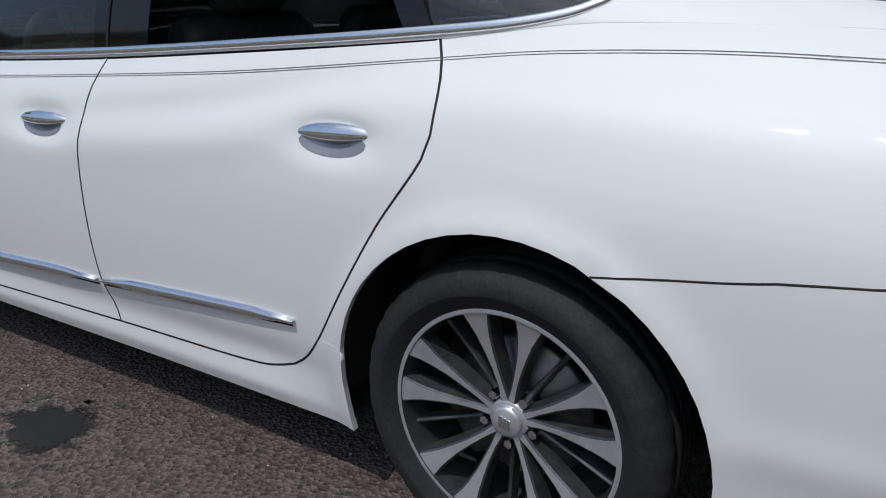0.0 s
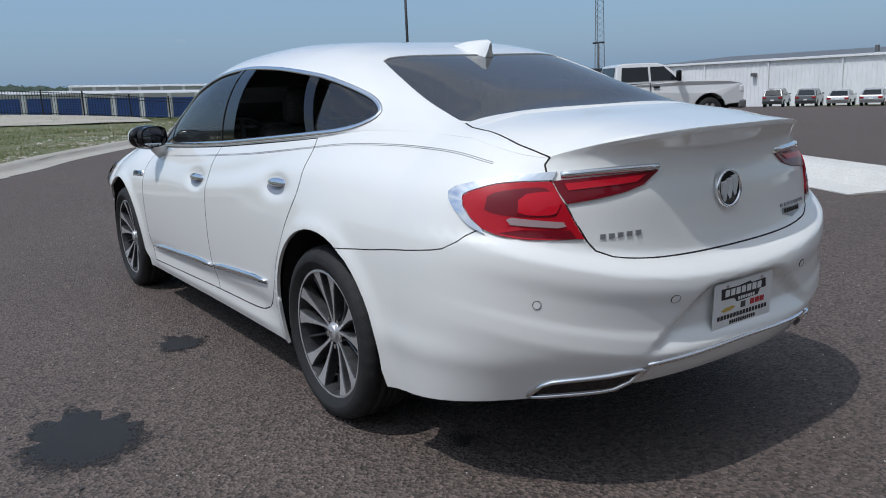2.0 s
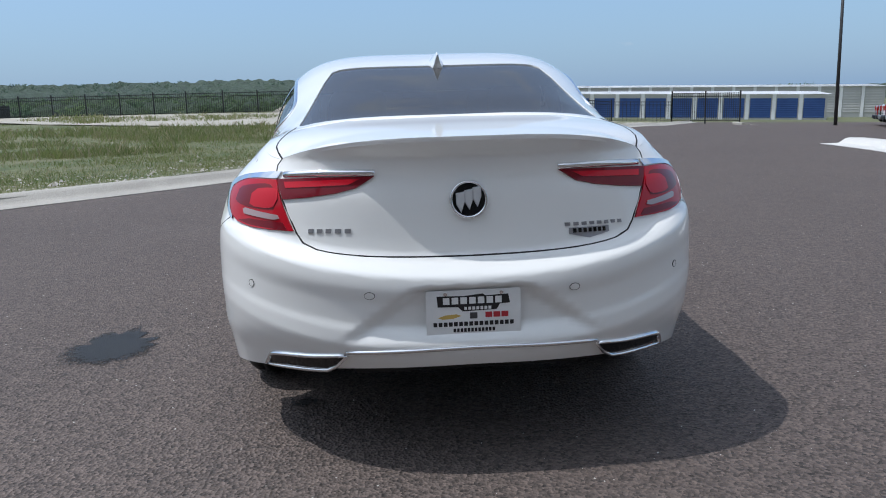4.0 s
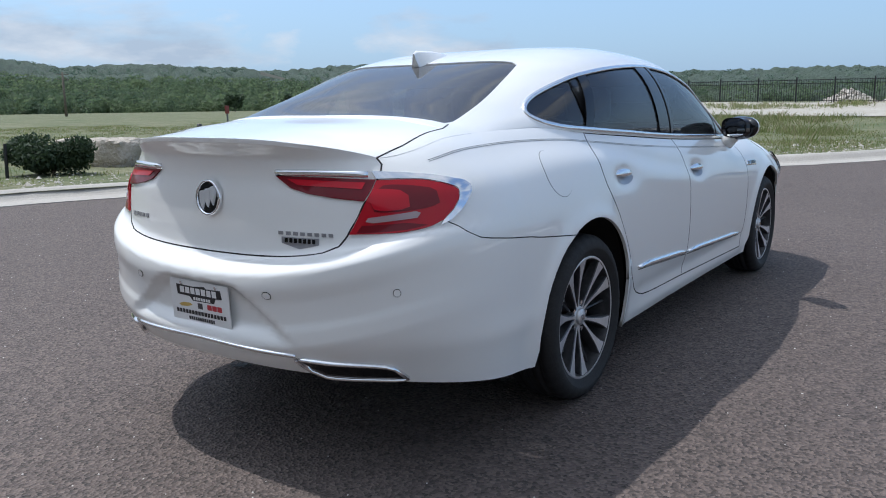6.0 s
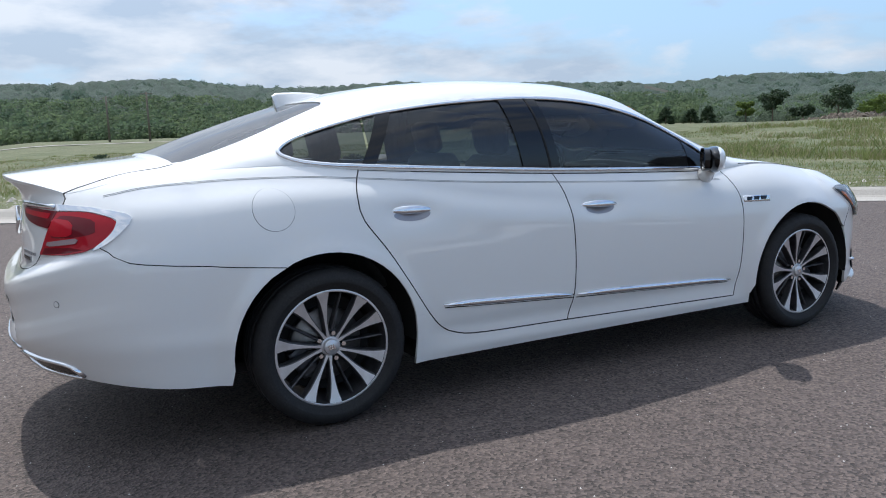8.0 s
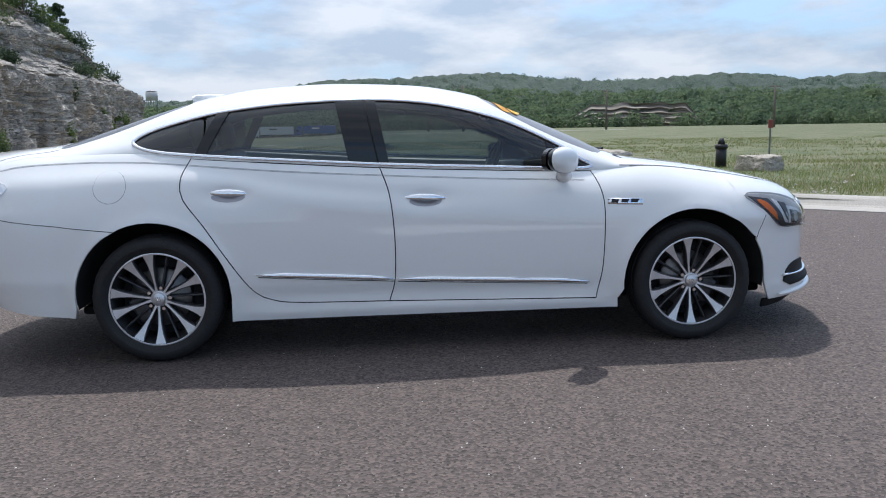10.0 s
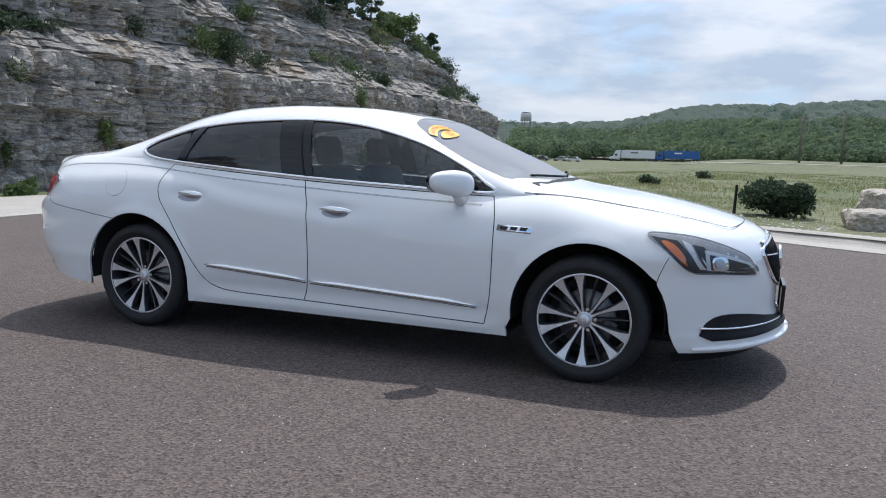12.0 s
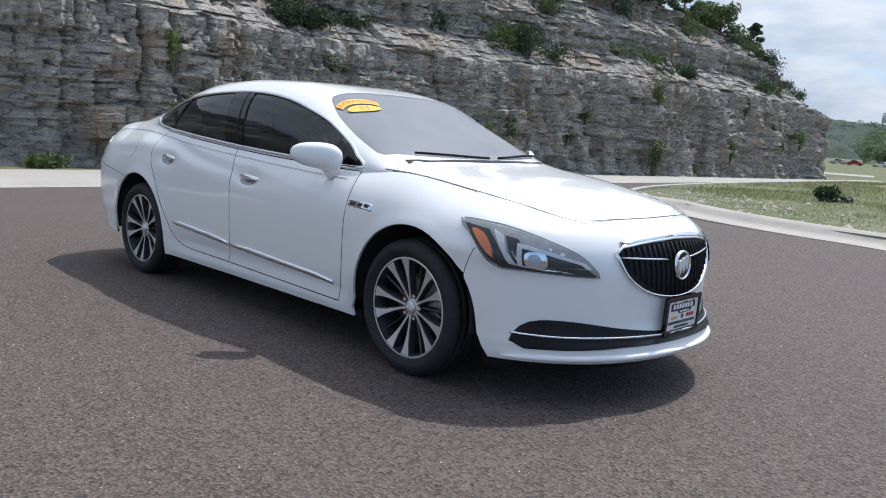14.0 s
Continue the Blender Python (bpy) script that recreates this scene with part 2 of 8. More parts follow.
def lines(points, step=0.03, closed=True):
    """Straight runs between 2D points, cut about every step."""
    p, out = [np.array(q, float) for q in points], []
    for a, b in zip(p, p[1:] + ([p[0]] if closed else [])):
        count = max(1, int(np.linalg.norm(b - a) / step))
        out += [a + (b - a) * k / count for k in range(count)]
    return out if closed else out + [p[-1]]


def inside(polygon, q):
    x, y = q
    a = polygon
    b = np.roll(polygon, -1, axis=0)
    cross = ((a[:, 1] > y) != (b[:, 1] > y)) & (x < (b[:, 0] - a[:, 0]) * (y - a[:, 1]) / (b[:, 1] - a[:, 1] + 1e-12) + a[:, 0])
    return bool(cross.sum() % 2)


def shrink(polygon, gap):
    """The polygon moved inwards by gap."""
    p = np.array(polygon, float)
    t = np.roll(p, -1, axis=0) - np.roll(p, 1, axis=0)
    t /= np.linalg.norm(t, axis=1)[:, None] + 1e-9
    n = np.stack([-t[:, 1], t[:, 0]], 1)
    area = 0.5 * np.sum(p[:, 0] * np.roll(p[:, 1], -1) - np.roll(p[:, 0], -1) * p[:, 1])
    return p + n * gap * (1 if area > 0 else -1)


def sheet(outline, holes=(), step=0.05):
    """Triangles that fill a 2D outline less its holes: the points and the faces."""
    from mathutils.geometry import delaunay_2d_cdt
    rings = [np.array(outline, float)] + [np.array(h, float) for h in holes]
    pts, edges = [], []
    for ring in rings:
        start = len(pts)
        pts += [Vector(q) for q in ring]
        edges += [(start + i, start + (i + 1) % len(ring)) for i in range(len(ring))]
    lo, hi = rings[0].min(0), rings[0].max(0)
    flat = np.concatenate(rings)
    sx, sy = (step, step) if np.isscalar(step) else step
    for i, gx in enumerate(np.arange(lo[0] + sx / 2, hi[0], sx)):
        for gy in np.arange(lo[1] + sy * (0.25 + 0.5 * (i % 2)), hi[1], sy):
            q = (gx, gy)
            if np.min(np.abs((flat - q) / (sx, sy)).max(1)) > 0.45 and inside(rings[0], q) and not any(inside(h, q) for h in rings[1:]):
                pts.append(Vector(q))
    verts, _, tris, *_ = delaunay_2d_cdt(pts, edges, [], 0, 1e-6)
    keep = []
    for f in tris:
        c = (np.array(verts[f[0]]) + np.array(verts[f[1]]) + np.array(verts[f[2]])) / 3
        if inside(rings[0], c) and not any(inside(h, c) for h in rings[1:]):
            keep.append(list(f))
    return [np.array(v) for v in verts], keep


def normal_of(place, a, b, e=2e-3):
    u = np.array(place(a + e, b)) - np.array(place(a - e, b))
    v = np.array(place(a, b + e)) - np.array(place(a, b - e))
    n = np.cross(u, v)
    return n / (np.linalg.norm(n) + 1e-12)


def skin(name, outline, place, mat, parent, label="", holes=(), step=0.05, gap=0.0, flange=0.014, lift=0.0, out=1, both=False, soften=None):
    """A panel on a curved surface: the outline lies in the surface's own two coordinates; place(a, b) gives the point. Its rim is folded inwards."""
    if gap:
        outline = shrink(outline, gap)
    pts, tris = sheet(outline, holes, step)
    normals = [normal_of(place, *q) * out for q in pts]
    verts = [np.array(place(*q)) + n * lift for q, n in zip(pts, normals)]
    if soften:
        normals = [soften(v, n) for v, n in zip(verts, normals)]
    if out < 0:
        tris = [f[::-1] for f in tris]
    f = tris[len(tris) // 2]
    if np.dot(np.cross(verts[f[1]] - verts[f[0]], verts[f[2]] - verts[f[0]]), normals[f[0]]) < 0:
        tris = [g[::-1] for g in tris]
    if flange:
        count = {}
        for g in tris:
            for i in range(3):
                count.setdefault(frozenset((g[i], g[(i + 1) % 3])), []).append((g[i], g[(i + 1) % 3]))
        rim = [e[0] for e in count.values() if len(e) == 1]
        if both:
            rim = [e for e in rim if abs(verts[e[0]][1]) > 2e-3 or abs(verts[e[1]][1]) > 2e-3]
        top, low = {}, {}
        for i in {v for e in rim for v in e}:
            top[i], low[i] = len(verts), len(verts) + 1
            verts += [verts[i], verts[i] - normals[i] * flange]
            normals += [normals[i], normals[i]]
        side = [[top[b], top[a], low[a], low[b]] for a, b in rim]
        for a, b in rim:
            n = np.cross(verts[a] - verts[b], normals[a])
            n = n / (np.linalg.norm(n) + 1e-9)
            for k in (top[a], low[a]):
                normals[k] = -n
        tris = tris + side
    if both:
        n = len(verts)
        verts += [v * (1, -1, 1) for v in verts]
        normals += [v * (1, -1, 1) for v in normals]
        tris = tris + [[i + n for i in f[::-1]] for f in tris]
    return mesh_object(name, verts, tris, mat, parent, label, True, normals)


def ribbon(name, points, mat, parent, width, height, up=None, label="", closed=False, normals=None, taper=False):
    """A raised half-round strip along 3D points; normals say which way it rises."""
    p = [np.array(q, float) for q in points]
    n = len(p)
    verts, faces = [], []
    prof = [(-0.5, -0.25), (-0.45, 0.6), (-0.2, 1.0), (0.2, 1.0), (0.45, 0.6), (0.5, -0.25)]
    for i in range(n):
        t = p[(i + 1) % n] - p[i - 1] if closed else p[min(i + 1, n - 1)] - p[max(i - 1, 0)]
        t = t / (np.linalg.norm(t) + 1e-9)
        nz = np.array(normals[i] if normals is not None else up, float)
        s = np.cross(t, nz)
        s = s / (np.linalg.norm(s) + 1e-9)
        k = 1.0
        if taper and not closed:
            k = min(1.0, 0.15 + 6 * min(i, n - 1 - i) / n)
        verts += [p[i] + s * a * width * k + nz * b * height for a, b in prof]
    m = len(prof)
    for i in range(n if closed else n - 1):
        j = (i + 1) % n
        faces += [[i * m + k, i * m + k + 1, j * m + k + 1, j * m + k] for k in range(m - 1)]
    if not closed:
        faces += [list(range(m))[::-1], [(n - 1) * m + k for k in range(m)]]
    return mesh_object(name, verts, faces, mat, parent, label)


def lathe(bm, profile, n=48, axis="Y"):
    """Turns (radius, along) pairs round the axis."""
    rings = []
    for r, a in profile:
        ring = []
        for k in range(n):
            w = 2 * math.pi * k / n
            ring.append(bm.verts.new((r * math.cos(w), a, r * math.sin(w)) if axis == "Y" else (r * math.cos(w), r * math.sin(w), a)))
        rings.append(ring)
    for lo, hi in zip(rings, rings[1:]):
        for k in range(n):
            bm.faces.new((lo[k], lo[(k + 1) % n], hi[(k + 1) % n], hi[k]))
    return bm

# ---- the white sedan: one smooth body surface, from profile curves ----
AXLE, HUB_Z = 1.4525, 0.338
XR, XF = -1.95, 1.66            # where the rounded ends begin
NR, NF = 2.75, 2.1              # how square the ends are in plan
HANDLES = ((-1.060, 0.882), (-0.030, 0.835))
ARC = 1.1                       # length of an end's coordinate past XR or XF
body_half = curve([(-2.3, 0.86), (-1.95, 0.893), (-1.45, 0.918), (-0.95, 0.905), (-0.2, 0.897), (0.9, 0.900), (1.45, 0.912), (1.66, 0.905)])
roof_z = curve([(-2.70, 1.085), (-2.60, 1.095), (-2.3, 1.125), (-2.06, 1.148), (-1.8, 1.232), (-1.38, 1.362), (-1.18, 1.411), (-0.9, 1.452), (-0.5, 1.470), (-0.08, 1.457), (0.28, 1.400), (0.54, 1.295), (0.87, 1.160), (1.12, 1.048), (1.24, 1.020), (1.6, 0.972), (2.0, 0.895), (2.2, 0.842), (2.45, 0.75)])
belt_z = curve([(-2.62, 0.98), (-2.4, 1.02), (-2.1, 1.085), (-1.6, 1.098), (-1.24, 1.066), (-0.7, 1.028), (-0.25, 1.000), (0.3, 0.976), (0.9, 0.958), (1.2, 0.975), (1.66, 0.925), (2.0, 0.862), (2.45, 0.72)])
belt_half = curve([(-2.62, 0.58), (-2.1, 0.655), (-1.8, 0.685), (-1.6, 0.715), (-1.35, 0.76), (-1.1, 0.787), (-0.7, 0.802), (0.0, 0.80), (0.5, 0.785), (0.9, 0.748), (1.2, 0.735), (1.66, 0.68), (2.0, 0.60), (2.45, 0.45)])
crown_p = curve([(-2.6, 3.5), (-2.0, 4.0), (-1.3, 4.6), (-0.5, 5.2), (0.4, 5.0), (0.95, 3.6), (1.25, 2.6), (2.4, 2.6)])
crown_q = curve([(-2.6, 1.3), (-1.9, 1.05), (-1.6, 1.1), (-1.2, 1.6), (-0.8, 2.0), (0.9, 2.0), (1.3, 1.5), (2.4, 1.5)])
tail_x = curve([(0.15, -2.47), (0.25, -2.54), (0.33, -2.60), (0.375, -2.630), (0.42, -2.648), (0.455, -2.647), (0.49, -2.640), (0.55, -2.643), (0.61, -2.654), (0.645, -2.650), (0.675, -2.622), (0.70, -2.586), (0.725, -2.574), (0.89, -2.560), (0.97, -2.548), (1.02, -2.553), (1.06, -2.585), (1.085, -2.61), (1.11, -2.61)])
nose_x = curve([(0.13, 2.30), (0.18, 2.40), (0.24, 2.462), (0.28, 2.462), (0.33, 2.42), (0.40, 2.405), (0.50, 2.405), (0.60, 2.40), (0.70, 2.375), (0.78, 2.325), (0.82, 2.265), (0.86, 2.17), (0.95, 1.95)])


sweep_z = curve([(-2.6, 0.93), (-1.97, 0.985), (-1.6, 1.008), (-1.3, 0.998), (-1.06, 0.962), (-0.88, 0.925), (-0.66, 0.886), (-0.35, 0.850), (0.2, 0.815), (1.0, 0.80), (2.45, 0.78)])


def belt_y(x):
    """Half-width at the belt; round the tail it follows the rounded flank."""
    raw = belt_half(x)
    if x >= XR:
        return raw
    z = belt_z(x)
    c = min((x - XR) / (tail_x(z) - XR), 1.0) ** (NR / 2)
    w, y1 = body_half(XR), belt_half(XR)
    side = w - (w - y1) * ((z - 0.62) / (belt_z(XR) - 0.62)) ** 3
    return max(raw, side * math.sqrt(max(1 - c * c, 0)) ** (2 / NR))


def side_y(x, z):
    """Half the body's width at a station and a height, below the belt."""
    w, top, y1 = body_half(x), belt_z(x), belt_half(x)
    if z < 0.62:
        y = w - 0.036 * ((0.62 - z) / 0.42) ** 2
    else:
        s = (z - 0.62) / (top - 0.62)
        y = w - (w - y1) * min(s, 1.3) ** 3
    # the haunch over the rear wheel and the sweep that falls from it through the rear door
    sweep = sweep_z(x) - 0.045
    fade = min(max((0.55 - x) / 1.2, 0), 1) * min(max((x + 2.45) / 0.7, 0), 1)
    y += 0.006 * fade * math.exp(-(((z - sweep) / 0.055) ** 2)) - 0.008 * fade * math.exp(-(((z - sweep - 0.075) / 0.038) ** 2))
    # the door's foot tucks in under the moulding and the sill swells out below it
    if z < 0.5:
        f = min(max((x + 1.08) / 0.25, 0), 1) * min(max((1.04 - x) / 0.20, 0), 1)
        y += f * (0.007 * math.exp(-(((z - 0.240) / 0.030) ** 2)) - 0.010 * math.exp(-(((z - 0.335) / 0.045) ** 2)))
    # soft lower crease that runs from the bumper's corner to the wheel
    y += 0.006 * min(max((-1.75 - x) / 0.20, 0), 1) * math.exp(-(((z - 0.44) / 0.05) ** 2))
    # dished pockets behind the door handles
    for hx, hz in HANDLES:
        y -= 0.026 * math.exp(-(((x - hx) / 0.100) ** 2) - ((z - hz + 0.002) / 0.040) ** 2)
    # flared wheel-arch lips
    for ax in (-1.462, 1.455):
        r = math.hypot(x - ax, (z - 0.345) * 1.0)
        y += 0.014 * math.exp(-(((r - 0.40) / 0.045) ** 2)) * (1 if z > 0.2 else 0)
    return y


def flank(u, z):
    """A point of the left flank: u is x along the side and runs on round both ends to the middle."""
    if u < XR:
        a = math.radians(90) * max(1 - (XR - u) / ARC, -1)
        s, c = math.sin(abs(a)) ** (2 / NR), max(math.cos(a), 0) ** (2 / NR)
        w = side_y(XR, z)
        zz = z - 0.16 * s ** 2.2 * (1 - min(max((z - 0.80) / 0.15, 0), 1))
        y = w * s
        ease = lambda v: v * v * (3 - 2 * v)
        dip = ease(min(max((0.42 - 0.22 * (z - 0.47) / 0.16 - y) / 0.085, 0), 1)) * ease(min(max((0.630 - z) / 0.026, 0), 1)) * ease(min(max((z - 0.43) / 0.07, 0), 1))
        return (XR - (XR - tail_x(zz) - 0.026 * dip) * c, math.copysign(side_y(XR, z) * s, a), z)
    if u > XF:
        a = math.radians(90) * max(1 - (u - XF) / ARC, -1)
        s, c = math.sin(abs(a)) ** (2 / NF), max(math.cos(a), 0) ** (2 / NF)
        return (XF + (nose_x(z) - XF) * c, math.copysign(side_y(XF, z) * s, a), z)
    return (u, side_y(u, z), z)


def tail_u(y, z):
    """u on the rounded tail for a point y from the middle."""
    k = min(abs(y) / side_y(XR, z), 1) ** (NR / 2)
    return XR - ARC * (1 - math.degrees(math.asin(k)) / 90)


def crown(x, s):
    """A point of the upper surface (deck, glasshouse, hood): s runs from 1 at the left belt over 0 at the middle to -1."""
    w, h, p, q = belt_y(x), max(roof_z(x) - belt_z(x), 0.004), crown_p(x), crown_q(x)
    a = math.radians(90) * min(abs(s), 1.0)
    y = w * math.sin(a) ** (2 / p)
    z = belt_z(x) + h * max(math.cos(a), 0) ** (2 / q)
    return (x, math.copysign(y, s), z)


def crown_s_y(x, y):
    return math.copysign(math.degrees(math.asin(min(abs(y) / belt_y(x), 1) ** (crown_p(x) / 2))) / 90, y)


def crown_s_z(x, z):
    h = max(roof_z(x) - belt_z(x), 0.004)
    return math.degrees(math.acos(min(max((z - belt_z(x)) / h, 0), 1) ** (crown_q(x) / 2))) / 90


def crown_z(x, y):
    w, h = belt_y(x), max(roof_z(x) - belt_z(x), 0.004)
    return belt_z(x) + h * max(1 - min(abs(y) / w, 1) ** crown_p(x), 0) ** (1 / crown_q(x))


def deck(x, y):
    return (x, y, crown_z(x, y))


def rim(u, lo, hi):
    """The height at which an end meets the upper surface."""
    for _ in range(30):
        mid = (lo + hi) / 2
        x, y, _ = flank(u, mid)
        if crown_z(x, y) > mid:
            lo = mid
        else:
            hi = mid
    return lo


def mirrored(place):
    return lambda a, b: (lambda p: (p[0], -p[1], p[2]))(place(a, b))


def arch(ax, z0, n=30, r=0.392):
    """The wheel opening, from front to back over the top."""
    out = []
    for k in range(n + 1):
        w = math.pi * (k / n) * 1.22 - math.pi * 0.11
        out.append((ax + r * 1.02 * math.cos(w), 0.345 + r * 1.03 * math.sin(w)))
    return [q for q in out if q[1] > z0]


def shoulder_table():
    """Mean of the flank's and the upper surface's normals along the rear shoulder."""
    rows = []
    for u in np.linspace(-2.42, -1.28, 40):
        z = rim(u, 0.9, 1.15)
        x, y, _ = flank(u, z)
        a = normal_of(flank, u, z - 0.04) * -1
        b = normal_of(deck, x, y - 0.05)
        b = b if b[2] > 0 else -b
        n = a + b
        rows.append((x, y, z, *(n / np.linalg.norm(n))))
    return np.array(sorted(rows))


SHOULDER = shoulder_table()


def soft_shoulder(v, n):
    """Turns a normal near the rear shoulder towards the mean, so that the two panels read as one sheet."""
    if v[0] > -1.28:
        return n
    at = [np.interp(v[0], SHOULDER[:, 0], SHOULDER[:, k]) for k in range(1, 6)]
    w = max(0.0, 1 - math.hypot(abs(v[1]) - at[0], v[2] - at[1]) / 0.07) * min((-1.28 - v[0]) / 0.1, 1) * min(max((v[0] + 2.46) / 0.06, 0), 1)
    m = np.array((at[2], math.copysign(at[3], v[1]), at[4]))
    r = n * (1 - w) + m * w
    return r / np.linalg.norm(r)


car = thing("sedan", "pearl white four-door sedan with chrome trim parked on asphalt", "car")
SIDES = ((1, lambda f: f), (-1, mirrored))

SILL = 0.205
REAR_ARCH, FRONT_ARCH = arch(-1.465, SILL + 0.01), arch(1.455, SILL + 0.01)
B_SEAM = spline([(-0.235, 0.285), (-0.203, 0.41), (-0.20, 0.64), (-0.222, 0.86), (-0.268, 1.0)])
R_SEAM = spline([(-0.235, 0.285), (-0.72, 0.295), (-0.86, 0.315), (-0.935, 0.352), (-1.0, 0.425), (-1.10, 0.58), (-1.19, 0.722), (-1.288, 0.86), (-1.303, 0.94), (-1.292, 1.0), (-1.258, 1.069)])
F_SEAM = spline([(0.905, 0.262), (0.938, 0.45), (0.945, 0.76), (0.93, 0.88), (0.90, 0.957)])
belt_line = lambda x0, x1: [(x, belt_z(x)) for x in np.linspace(x0, x1, max(3, int(abs(x1 - x0) / 0.04)))]

HEADLAMP = spline([(1.75, 0.806), (1.91, 0.805), (2.05, 0.782), (2.19, 0.737), (2.29, 0.690), (2.345, 0.625), (2.35, 0.600), (2.28, 0.602), (2.17, 0.611), (2.06, 0.620), (1.965, 0.623), (1.915, 0.650), (1.84, 0.728)], 0.025, True)
TRUNK_SEAM = [(-2.655, 0.792), (-2.582, 0.893), (-2.522, 0.955), (-2.478, 0.99), (-2.455, 1.01)]
_u = TRUNK_SEAM[-1][0]
TRUNK_SEAM.append((_u, rim(_u, 0.9, 1.15)))
LAMP_BASE = [(-2.29, 0.828), (-2.42, 0.803), (-2.51, 0.795), TRUNK_SEAM[0]]
TRUNK_FOOT = spline([TRUNK_SEAM[0], (-2.680, 0.762), (-2.73, 0.741), (-2.84, 0.722), (-2.95, 0.713), (XR - ARC, 0.709)])
BUMPER_SEAM = [(float(a), float(b)) for a, b in spline([(-1.640, 0.705), (-1.77, 0.717), (-1.89, 0.731), (-2.03, 0.757), (-2.13, 0.775), (-2.19, 0.802), (-2.285, 0.834)], 0.035)]
TAIL_RIM = [(u, rim(u, 0.9, 1.15) - 0.001) for u in np.linspace(_u, XR, 14)]
REAR_RIM = [(u, rim(u, 0.9, 1.15) - 0.001) for u in np.linspace(XR - ARC, _u, 26)]
FRONT_RIM = [(u, rim(u, 0.7, 1.05) - 0.001) for u in np.linspace(XF, XF + ARC, 34)]
FENDER_EDGE = [(1.795, 0.575), (1.803, 0.605), (1.825, 0.655), (1.85, 0.70), (1.80, 0.78), (1.73, 0.80), (1.715, 0.83)]
tup = lambda pts: [tuple(float(c) for c in q) for q in pts]

for side, way in SIDES:
    place, o = way(flank), -side
    fdoor = [(-0.235, 0.285), (0.3, 0.274), (0.905, 0.262)] + tup(F_SEAM)[1:] + belt_line(0.88, -0.255) + tup(B_SEAM)[::-1][:-1]
    rdoor = tup(R_SEAM) + belt_line(-1.25, -0.285) + tup(B_SEAM)[::-1][:-1]
    front_door = skin("front_door", fdoor, place, PAINT, car, step=0.019, gap=0.003, out=o)
    rear_door = skin("rear_door", rdoor, place, PAINT, car, step=0.019, gap=0.003, out=o)
    cut = [q[1] > 0.42 for q in tup(R_SEAM)].index(True)
    low = tup(R_SEAM)[1:cut + 1]
    sill = [(-1.072, SILL), (0.0, SILL), (1.03, SILL), (1.025, 0.262), (0.905, 0.262), (0.3, 0.274), (-0.235, 0.285)] + low + [(-1.074, low[-1][1]), (-1.066, 0.345)]
    skin("sill", lines(sill, 0.03), place, PAINT, car, step=(0.04, 0.016), out=o)
    fender = [(0.905, 0.262), (1.03, 0.262)] + [q for q in FRONT_ARCH[::-1] if q[0] < 1.79 and q[1] > 0.265] + FENDER_EDGE
    fender += [FRONT_RIM[1]] + [(u, belt_z(u)) for u in np.linspace(XF, 0.90, 22)] + tup(F_SEAM)[::-1][1:-1]
    skin("front_fender", fender, place, PAINT, car, step=0.03, out=o)
    upper = tup(R_SEAM)[cut:]
    arch_q = [q for q in REAR_ARCH if q[1] > 0.435 and not (q[0] < -1.5 and q[1] < 0.70)]
    quarter = upper[::-1] + [(-1.074, upper[0][1])] + arch_q + BUMPER_SEAM + LAMP_BASE[1:] + TRUNK_SEAM[1:-1] + TAIL_RIM + belt_line(XR + 0.03, -1.29)
    skin("rear_quarter", quarter, place, PAINT, car, step=0.03, out=o, soften=soft_shoulder)
    skin("inner_shell", lines([(XR - ARC, 0.39), (-2.6, 0.36), (-2.2, 0.32), (-1.90, 0.28)] + [q for q in arch(-1.465, 0.25, r=0.43)][::-1] + [(-1.0, 0.24), (0.98, 0.24)] + [q for q in arch(1.455, 0.25, r=0.43)][::-1] + [(1.93, 0.24), (XF + ARC, 0.24), (XF + ARC, 0.72), (XF, 0.84), (0.9, 0.92), (XR, 0.92), (XR - ARC, 0.92)], 0.1), place, UNDER, car, step=(0.08, 0.03), lift=-0.045, flange=0, out=o)

skin("rear_bumper", [(XR - ARC, z) for z in np.arange(0.69, 0.36, -0.02)] + tup(spline([(XR - ARC, 0.355), (-2.8, 0.342), (-2.62, 0.325), (-2.47, 0.312), (-2.1, 0.272), (-1.875, 0.25)], 0.04)) + [q for q in REAR_ARCH if q[0] < -1.5 and 0.26 < q[1] < 0.695][::-1] + BUMPER_SEAM + LAMP_BASE[1:-1] + tup(TRUNK_FOOT), flank, PAINT, car, step=(0.022, 0.011), both=True, out=-1)
trunk = skin("trunk_lid", tup(TRUNK_FOOT)[::-1] + TRUNK_SEAM[1:-1] + REAR_RIM[::-1] + [(XR - ARC, z) for z in np.arange(REAR_RIM[0][1] - 0.015, 0.715, -0.02)], flank, PAINT, car, step=(0.03, 0.014), both=True, gap=0.0, out=-1)
front_bumper = skin("front_bumper", [(XF + ARC, z) for z in np.arange(FRONT_RIM[-1][1] - 0.02, 0.23, -0.02)] + tup(lines([(XF + ARC, 0.22), (2.3, 0.21), (1.9, 0.205), (1.868, 0.25)], 0.05, False)) + [q for q in FRONT_ARCH if q[0] > 1.79 and q[1] > 0.26] + FENDER_EDGE + FRONT_RIM[1:], flank, PAINT, car, step=(0.04, 0.02), both=True, out=-1)

